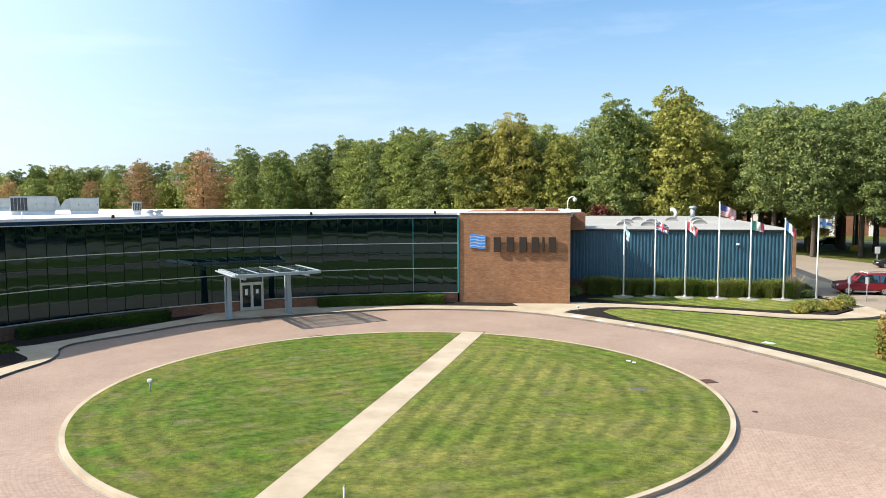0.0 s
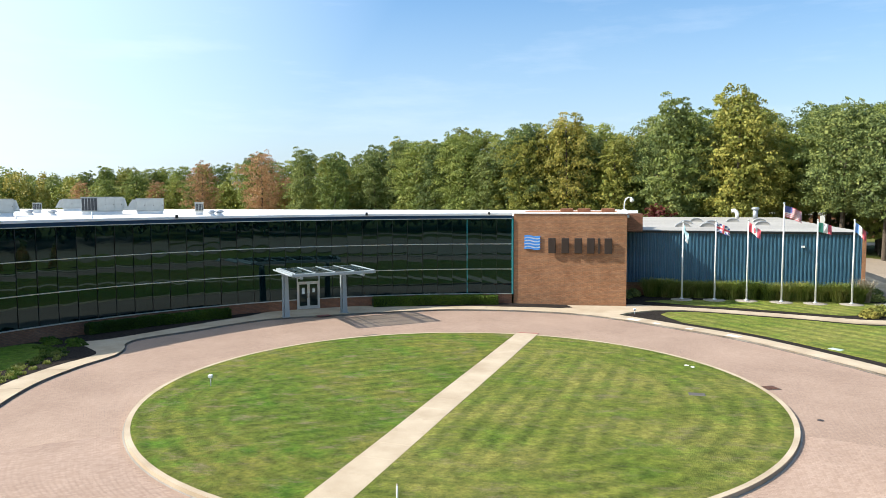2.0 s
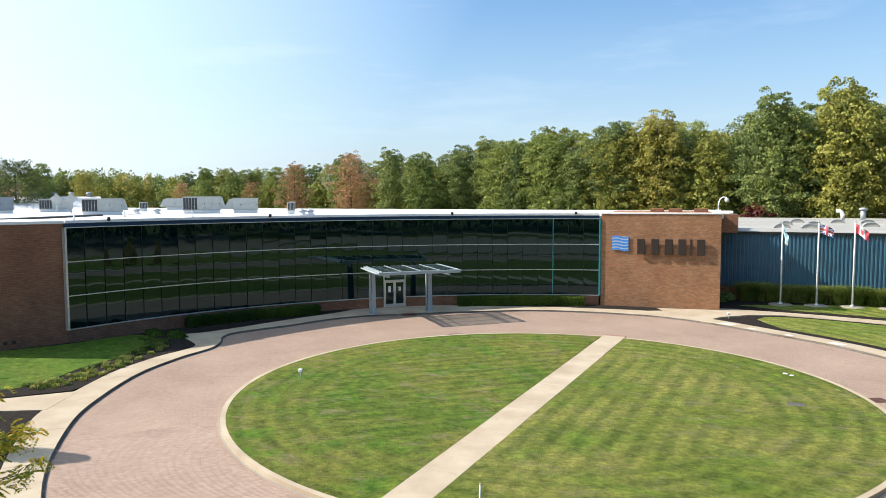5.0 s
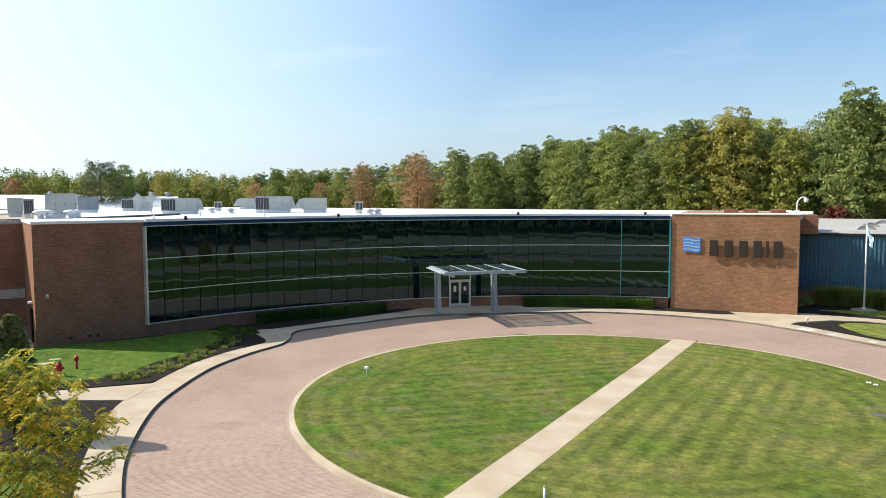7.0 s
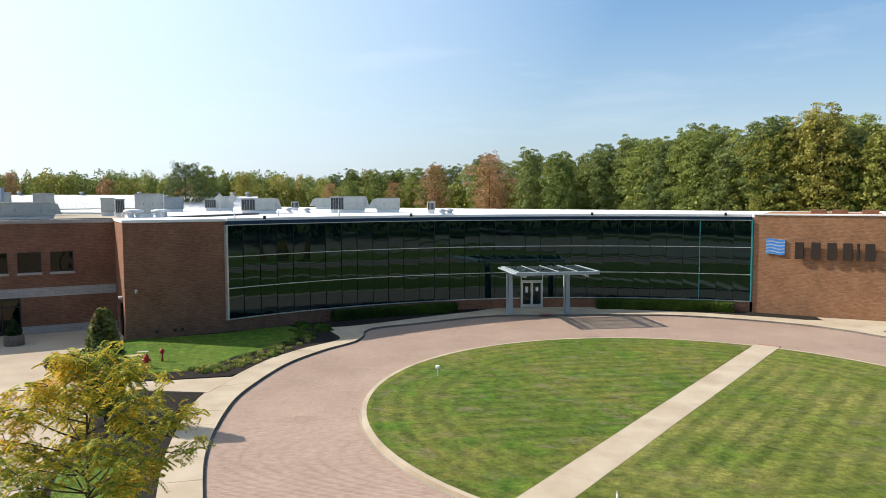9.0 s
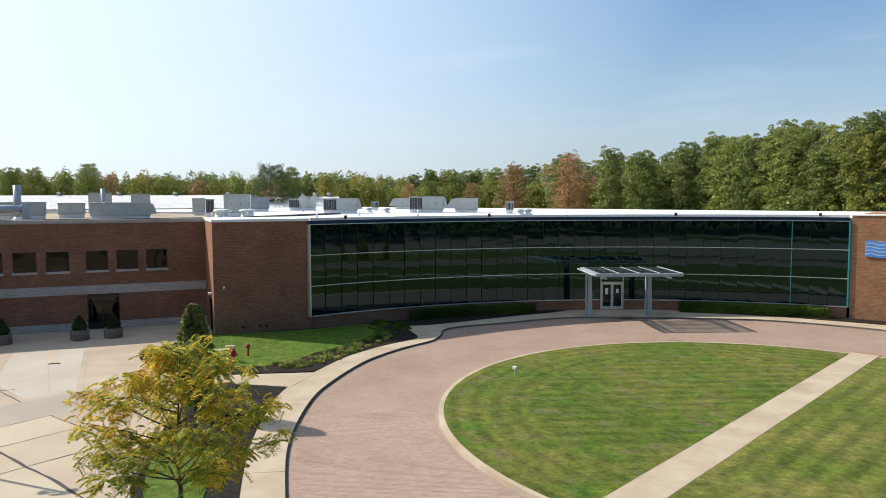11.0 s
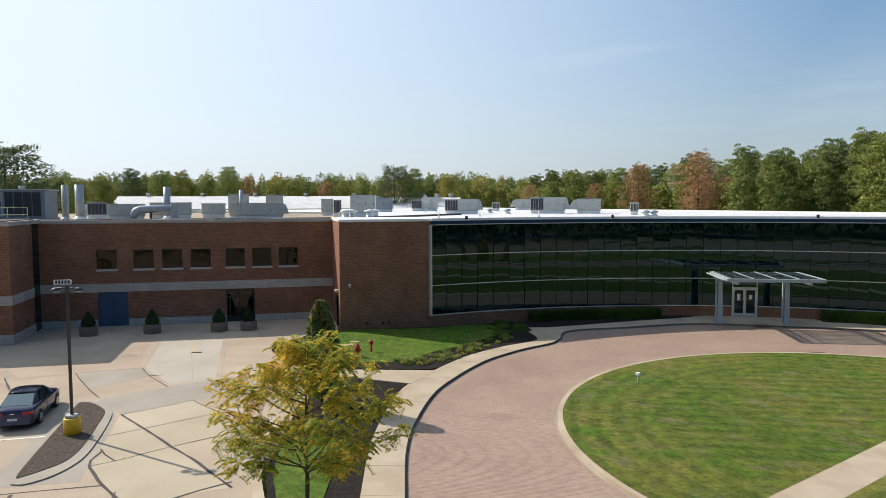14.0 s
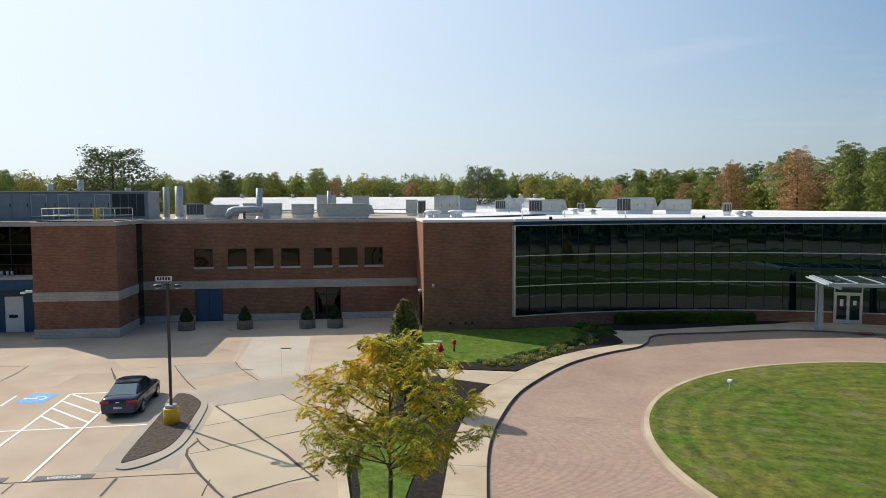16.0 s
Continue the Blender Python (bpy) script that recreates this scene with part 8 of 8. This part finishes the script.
def sedan(m, paint, label):
    t = thing("car", label, "car", m=m)
    # x forward: tail at -2.4, nose at 2.4; rows of x, underside, belt, top, half width, half width of the top
    prof = [(-2.43, 0.42, 0.66, 0.72, 0.70, 0.58), (-2.40, 0.28, 0.84, 0.95, 0.82, 0.70), (-2.2, 0.24, 0.92, 1.03, 0.88, 0.76), (-1.82, 0.22, 0.94, 1.05, 0.905, 0.78), (-1.3, 0.20, 0.93, 1.00, 0.92, 0.82), (-0.2, 0.20, 0.91, 0.98, 0.925, 0.84),
            (0.8, 0.20, 0.90, 0.98, 0.92, 0.82), (1.2, 0.20, 0.90, 0.99, 0.91, 0.78), (1.75, 0.22, 0.84, 0.92, 0.90, 0.74), (2.25, 0.25, 0.70, 0.80, 0.84, 0.70), (2.42, 0.36, 0.58, 0.66, 0.72, 0.62)]
    part("body", car_body(prof), paint, t)
    # cabin: sill corners and roof corners, from the tail forward
    sill = [(-1.88, 0.70, 1.035), (-1.20, 0.82, 0.975), (-0.22, 0.84, 0.965), (0.78, 0.82, 0.965), (1.22, 0.70, 0.985)]
    head = [(-0.98, 0.56, 1.43), (-0.80, 0.60, 1.425), (-0.24, 0.625, 1.445), (0.30, 0.605, 1.425), (0.42, 0.56, 1.42)]
    def at(p, sg):
        return (p[0], p[1] * sg, p[2])
    quad_part("rear_window", [at(sill[0], -1), at(sill[0], 1), at(head[0], 1), at(head[0], -1)], M_AUTO_GLASS, t, 0.012)
    quad_part("windscreen", [at(sill[4], 1), at(sill[4], -1), at(head[4], -1), at(head[4], 1)], M_AUTO_GLASS, t, 0.012)
    roof = bmesh.new()
    g = []
    for a in range(9):
        u = a / 8
        x = -1.02 + 1.47 * u
        w = 0.57 + 0.075 * math.sin(math.pi * u)
        z = 1.425 + 0.055 * math.sin(math.pi * u)
        g.append([roof.verts.new((x, w * v, z + 0.035 * (1 - v * v))) for v in (-1.02, -0.92, -0.6, -0.2, 0.2, 0.6, 0.92, 1.02)])
    for a, b in zip(g, g[1:]):
        for k in range(7):
            roof.faces.new((a[k], b[k], b[k + 1], a[k + 1])).smooth = True
    bmesh.ops.solidify(roof, geom=roof.faces[:], thickness=0.03)
    part("roof_panel", roof, paint, t)
    part("cabin_core", prism(bmesh.new(), [(-1.3, -0.5), (0.7, -0.5), (0.7, 0.5), (-1.3, 0.5)], 0.6, 1.12), M_TYRE, t, "dark seats and interior")
    for sg in (-1, 1):
        order = slice(None, None, sg)
        quad_part("side_window", [at(sill[1], sg), at(sill[2], sg), at(head[2], sg), at(head[1], sg)][order], M_AUTO_GLASS, t, 0.012)
        quad_part("side_window", [at(sill[2], sg), at(sill[3], sg), at(head[3], sg), at(head[2], sg)][order], M_AUTO_GLASS, t, 0.012)
        quad_part("rear_pillar", [at(sill[0], sg), at(sill[1], sg), at(head[1], sg), at(head[0], sg)][order], paint, t, 0.03)
        quad_part("front_pillar", [at(sill[3], sg), at(sill[4], sg), at(head[4], sg), at(head[3], sg)][order], paint, t, 0.03)
        part("door_pillar", tube(bmesh.new(), [at(sill[2], sg), at(head[2], sg)], 0.028, 6), M_TYRE, t)
        part("tail_lamp", boxed(-2.435, -2.22, min(sg * 0.40, sg * 0.86), max(sg * 0.40, sg * 0.86), 0.74, 0.90, bev=0.03), M_TAIL, t, "red tail lamp")
        part("head_lamp", boxed(2.12, 2.38, min(sg * 0.50, sg * 0.80), max(sg * 0.50, sg * 0.80), 0.62, 0.74, bev=0.02), M_LENS, t)
        part("mirror", boxed(0.74, 0.90, min(sg * 0.86, sg * 1.06), max(sg * 0.86, sg * 1.06), 0.97, 1.09, bev=0.03), paint, t)
        part("door_handle", boxed(-0.62, -0.44, min(sg * 0.915, sg * 0.94), max(sg * 0.915, sg * 0.94), 0.78, 0.81), paint, t)
        part("door_seam", boxed(-0.285, -0.275, min(sg * 0.918, sg * 0.926), max(sg * 0.918, sg * 0.926), 0.3, 0.92), M_TYRE, t)
        for x in (-1.38, 1.42):
            # flat black disc in place of the shaded hollow round the wheel
            part("wheel_arch", rod(bmesh.new(), (x, sg * 0.80, 0.35), (x, sg * 0.917, 0.35), 0.375, n=20), M_TYRE, t)
            wheel(t, m @ pose(x, sg * 0.83, 0.325), 0.325)
    part("rear_plate", boxed(-2.45, -2.415, -0.2, 0.2, 0.50, 0.61), M_PLATE, t)
    part("badge", boxed(-2.445, -2.415, -0.09, 0.09, 0.80, 0.85), M_CHROME, t)
    part("rear_bumper", boxed(-2.47, -2.30, -0.78, 0.78, 0.26, 0.48, bev=0.05), paint, t)
    part("aerial", boxed(-0.82, -0.72, -0.02, 0.02, 1.46, 1.53, bev=0.01), M_TYRE, t)
    return t


def suv(m, paint, label):
    t = thing("car", label, "car", m=m)
    prof = [(-2.5, 0.45, 1.0, 1.1, 0.88, 0.82), (-2.45, 0.32, 1.08, 1.85, 0.94, 0.72), (-1.6, 0.30, 1.10, 1.92, 0.98, 0.74), (-0.2, 0.30, 1.10, 1.93, 0.98, 0.74), (0.45, 0.30, 1.09, 1.90, 0.98, 0.72), (1.2, 0.30, 1.08, 1.18, 0.98, 0.84), (2.1, 0.32, 1.02, 1.10, 0.96, 0.82), (2.45, 0.40, 0.95, 1.02, 0.90, 0.78)]
    part("body", car_body(prof), paint, t)
    quad_part("windscreen", [(1.12, 0.78, 1.22), (1.12, -0.78, 1.22), (0.50, -0.66, 1.88), (0.50, 0.66, 1.88)], M_AUTO_GLASS, t, 0.02)
    for s in (-1, 1):
        for x0, x1, x2, x3 in ((0.02, 0.95, 0.42, 0.02), (-1.0, -0.08, -0.08, -1.0), (-2.25, -1.1, -1.1, -2.2)):
            quad_part("side_window", [(x0, s * 0.965, 1.16), (x1, s * 0.965, 1.16), (x2, s * 0.775, 1.82), (x3, s * 0.775, 1.82)][::s], M_AUTO_GLASS, t, 0.02)
        part("head_lamp", boxed(2.2, 2.47, min(s * 0.55, s * 0.9), max(s * 0.55, s * 0.9), 0.75, 0.98, bev=0.03), M_LENS, t)
        part("roof_rail", rod(bmesh.new(), (-2.2, s * 0.68, 2.0), (0.2, s * 0.68, 2.0), 0.025), M_CHROME, t)
        part("running_board", boxed(-1.0, 1.05, min(s * 0.9, s * 1.02), max(s * 0.9, s * 1.02), 0.32, 0.4), M_CHROME, t)
        part("mirror", boxed(0.80, 0.98, min(s * 0.98, s * 1.2), max(s * 0.98, s * 1.2), 1.15, 1.35, bev=0.03), paint, t)
        for x in (-1.5, 1.5):
            wheel(t, m @ pose(x, s * 0.86, 0.39), 0.39)
    part("grille", boxed(2.44, 2.5, -0.5, 0.5, 0.62, 0.95, bev=0.02), M_CHROME, t)
    return t


sedan(pose(-32.0, 12.44, -0.05, 0, 0, 142.7) @ Matrix.Diagonal((0.88, 0.84, 0.84, 1)), M_CARBLUE, "dark navy blue sedan parked on the concrete court")
suv(pose(38.8, 65.3, -0.06, 0, 0, 166), M_CARRED, "maroon red sport utility vehicle parked by the flag lawn")
sedan(pose(56.6, 88.6, -0.06, 0, 0, 165), M_CARBLACK, "black sedan parked in the east lot")
sedan(pose(71.2, 131.2, -0.15, 0, 0, 170), M_CARBLACK, "dark car standing under the trees")

# ---- painted words and symbol ----
def word(text, size):
    c = bpy.data.curves.new("text", "FONT")
    c.body, c.size, c.align_x, c.align_y = text, size, "CENTER", "CENTER"
    c.extrude = 0.001
    tmp = bpy.data.objects.new("text", c)
    scene.collection.objects.link(tmp)
    me = bpy.data.meshes.new_from_object(tmp.evaluated_get(bpy.context.evaluated_depsgraph_get()))
    bpy.data.objects.remove(tmp)
    return me


for x, y in ((-25.05, 7.42), (-26.75, 5.3)):
    vm = pose(x, y, -0.040, 0, 0, 52)
    t = thing("painted_word", "white word visitor on a dark painted bar", "road marking", "visitor markings", m=vm)
    part("bar", boxed(-0.92, 0.92, -0.2, 0.2, -0.01, 0.004), M_GREYPAINT, t)
    me = word("VISITOR", 0.31)
    me.materials.append(M_PAINT)
    part("lettering", me, None, t, m=vm @ pose(0, -0.02, 0.007))
am = pose(-36.2, 9.75, -0.045, 0, 0, 45)
t = thing("painted_symbol", "white access symbol on a blue painted square", "road marking", m=am)
part("square", boxed(-0.62, 0.62, -0.72, 0.72, -0.01, 0.004), M_BLUEPAINT, t)
bm = bmesh.new()
ring = ring_arc(0, -0.12, 0.30, -160, 60, 14)
band(bm, ring, ring_arc(0, -0.12, 0.22, -160, 60, 14), 0.0045, 0.007)
turned = am @ pose(0, 0, 0, 0, 0, 90)
part("arc", bm, M_PAINT, t, m=turned)
part("stroke", boxed(-0.12, -0.02, -0.05, 0.42, 0.0045, 0.007), M_PAINT, t, m=turned)
part("stroke", boxed(-0.02, 0.28, 0.06, 0.15, 0.0045, 0.007), M_PAINT, t, m=turned)
part("head", rod(bmesh.new(), (-0.07, 0.52, 0.0045), (-0.07, 0.52, 0.007), 0.085, n=14), M_PAINT, t, m=turned)

# ---- east side: lamp, sign, far buildings ----
t = thing("lamp_post", "thin grey lamp post on a yellow base under the trees", "street lamp", m=pose(67.6, 116.8, -0.15))
part("base", rod(bmesh.new(), (0, 0, 0), (0, 0, 1.0), 0.55, n=16), M_YELLOW, t)
part("pole", rod(bmesh.new(), (0, 0, 1.0), (0, 0, 7.6), 0.09, 0.06), M_GALV, t)
part("lamp_head", boxed(-0.5, 0.5, -0.25, 0.25, 7.5, 7.7, bev=0.05), M_GALV, t)
t = thing("sign_post", "white sign on a post at the lot's edge", "sign", m=pose(57.2, 93.5, -0.15))
part("post", rod(bmesh.new(), (0, 0, 0), (0, 0, 1.8), 0.05), M_GALV, t)
part("panel", boxed(-0.35, 0.35, -0.06, -0.02, 1.5, 2.4, bev=0.01), M_WHITE, t)
for x, y in ((35.0, 61.0), (36.2, 60.4)):
    t = thing("sign_post", "thin grey sign post beside the parked car", "sign", m=pose(x, y, -0.06))
    part("post", rod(bmesh.new(), (0, 0, -0.05), (0, 0, 2.1), 0.035), M_GALV, t)
    part("panel", boxed(-0.05, 0.05, -0.2, 0.2, 1.5, 2.1), M_GALV, t)


def long_building(x, y, turn, length, depth, h, wall, roof, label, bays, pitched=False):
    m = pose(x, y, -0.15, 0, 0, turn)
    t = thing("building", label, "building", m=m)
    part("wall", boxed(-length / 2, length / 2, 0, depth, 0, h), wall, t)
    if pitched:
        bm = bmesh.new()
        e = 0.6
        v = [bm.verts.new(p) for p in ((-length / 2 - e, -e, h), (length / 2 + e, -e, h), (length / 2 + e, depth / 2, h + depth * 0.10), (-length / 2 - e, depth / 2, h + depth * 0.10), (-length / 2 - e, depth + e, h), (length / 2 + e, depth + e, h))]
        for q in ((0, 1, 2, 3), (3, 2, 5, 4), (0, 4, 5, 1), (0, 3, 4), (1, 5, 2)):
            bm.faces.new([v[i] for i in q])
        bmesh.ops.recalc_face_normals(bm, faces=bm.faces)
        part("roof", bm, roof, t)
        seam = bmesh.new()
        n = int(length / 1.2)
        for i in range(n):
            xx = -length / 2 + length * (i + 0.5) / n
            rod(seam, (xx, -e, h + 0.02), (xx, depth / 2, h + depth * 0.10 + 0.03), 0.04, n=4)
        part("standing_seams", seam, roof, t)
        for i in range(5):
            xx = -length / 2 + length * (i + 0.5) / 5
            part("ridge_vent", lathe(bmesh.new(), [(0.5, 0), (0.5, 0.6), (0.75, 0.7), (0.6, 1.0), (0.02, 1.1)], 10), M_GALV, t, m=m @ pose(xx, depth / 2, h + depth * 0.10))
    else:
        part("roof", boxed(-length / 2 - 0.3, length / 2 + 0.3, -0.3, depth + 0.3, h, h + 0.35), roof, t)
    for i in range(bays):
        xx = -length / 2 + length * (i + 0.5) / bays
        part("pilaster", boxed(xx - 0.5, xx + 0.5, -0.25, -0.003, 0, h - 0.05), M_WHITE, t)
    return t


long_building(-200, 152, 54, 92, 44, 6.2, M_WHITE, M_ROOF, "long white metal building with a low pitched roof", 0, True)
long_building(-122, 147, 40, 20, 30, 6.8, M_WHITE, M_ROOF, "white metal shed roof behind the offices", 0, True)
long_building(-104, 205, 20, 26, 12, 5.6, M_BRICK_RED, M_BRICK_RED, "low red-roofed house in front of the woods", 3, True)
long_building(69, 167, -16, 96, 18, 5.1, M_BRICK_RED, M_ROOF_GREY, "long red brick building with pale pilasters", 12)
plant(tree_kind(70, 8, 3.2, 1.0, L_WINE, 2600, 0.2, 10, 0.14), 26.5, 119.0, -0.15, 1.0, 0, "round wine-red ornamental tree behind the annex", "")

# ---- the nearer pavers of the drive, laid one by one ----
def laid_pavers():
    """Clay pavers in running bond; the nearest three hundred single, the rest of the near stretch joined."""
    rng = np.random.default_rng(9)
    L, W, GAP = 0.20, 0.10, 0.004
    th = radians(30)
    u, v = np.array([math.cos(th), math.sin(th)]), np.array([-math.sin(th), math.cos(th)])
    line = np.array(KERB)
    spots = []
    for j in range(-320, 460):
        for i in range(-230, 230):
            c = u * ((i + 0.5 * (j % 2)) * L) + v * (j * W)
            r = math.hypot(c[0] - ISLE[0], c[1] - ISLE[1])
            d = math.hypot(*c)
            if not (ISLE[2] + 0.25 < r < 22.0 and d < 30 and c[1] > 8):
                continue
            b = math.degrees(math.atan2(-c[0], c[1]))
            if not (-36 < b < 52) or np.min(np.hypot(line[:, 0] - c[0], line[:, 1] - c[1])) < 0.45:
                continue
            inside = False
            for (x0, y0), (x1, y1) in zip(KERB, KERB[1:] + KERB[:1]):
                if (y0 > c[1]) != (y1 > c[1]) and c[0] < (x1 - x0) * (c[1] - y0) / (y1 - y0) + x0:
                    inside = not inside
            if inside:
                spots.append((d, c[0], c[1]))
    spots.sort()
    hl, hw, t = (L - GAP) / 2, (W - GAP) / 2, 0.006
    shape = [(-hl, -hw, 0), (hl, -hw, 0), (hl, hw, 0), (-hl, hw, 0), (-hl + 0.004, -hw + 0.004, t), (hl - 0.004, -hw + 0.004, t), (hl - 0.004, hw - 0.004, t), (-hl + 0.004, hw - 0.004, t)]
    quads = [(4, 5, 6, 7), (0, 1, 5, 4), (1, 2, 6, 5), (2, 3, 7, 6), (3, 0, 4, 7)]
    me = bpy.data.meshes.new("paver")
    me.from_pydata(shape, [], quads)
    me.materials.append(M_BRICKPAVER)
    for d, x, y in spots[:300]:
        part("paver", me, None, drive, m=pose(x, y, ROAD - 0.002 + rng.uniform(-0.0012, 0.0012), 0, 0, 30))
    rest = spots[300:]
    co, faces = [], []
    base = np.array(shape)
    for k, (d, x, y) in enumerate(rest):
        z = ROAD - 0.002 + rng.uniform(-0.0012, 0.0012)
        p = base[:, :1] * u[None] + base[:, 1:2] * v[None]
        co.append(np.column_stack([p[:, 0] + x, p[:, 1] + y, base[:, 2] + z]))
        faces += [tuple(8 * k + i for i in q) for q in quads]
    me = bpy.data.meshes.new("pavers")
    me.from_pydata(np.concatenate(co).tolist(), [], faces)
    me.materials.append(M_BRICKPAVER)
    ob = part("pavers", me, None, drive)
    ob["kind"] = "stuff"


laid_pavers()
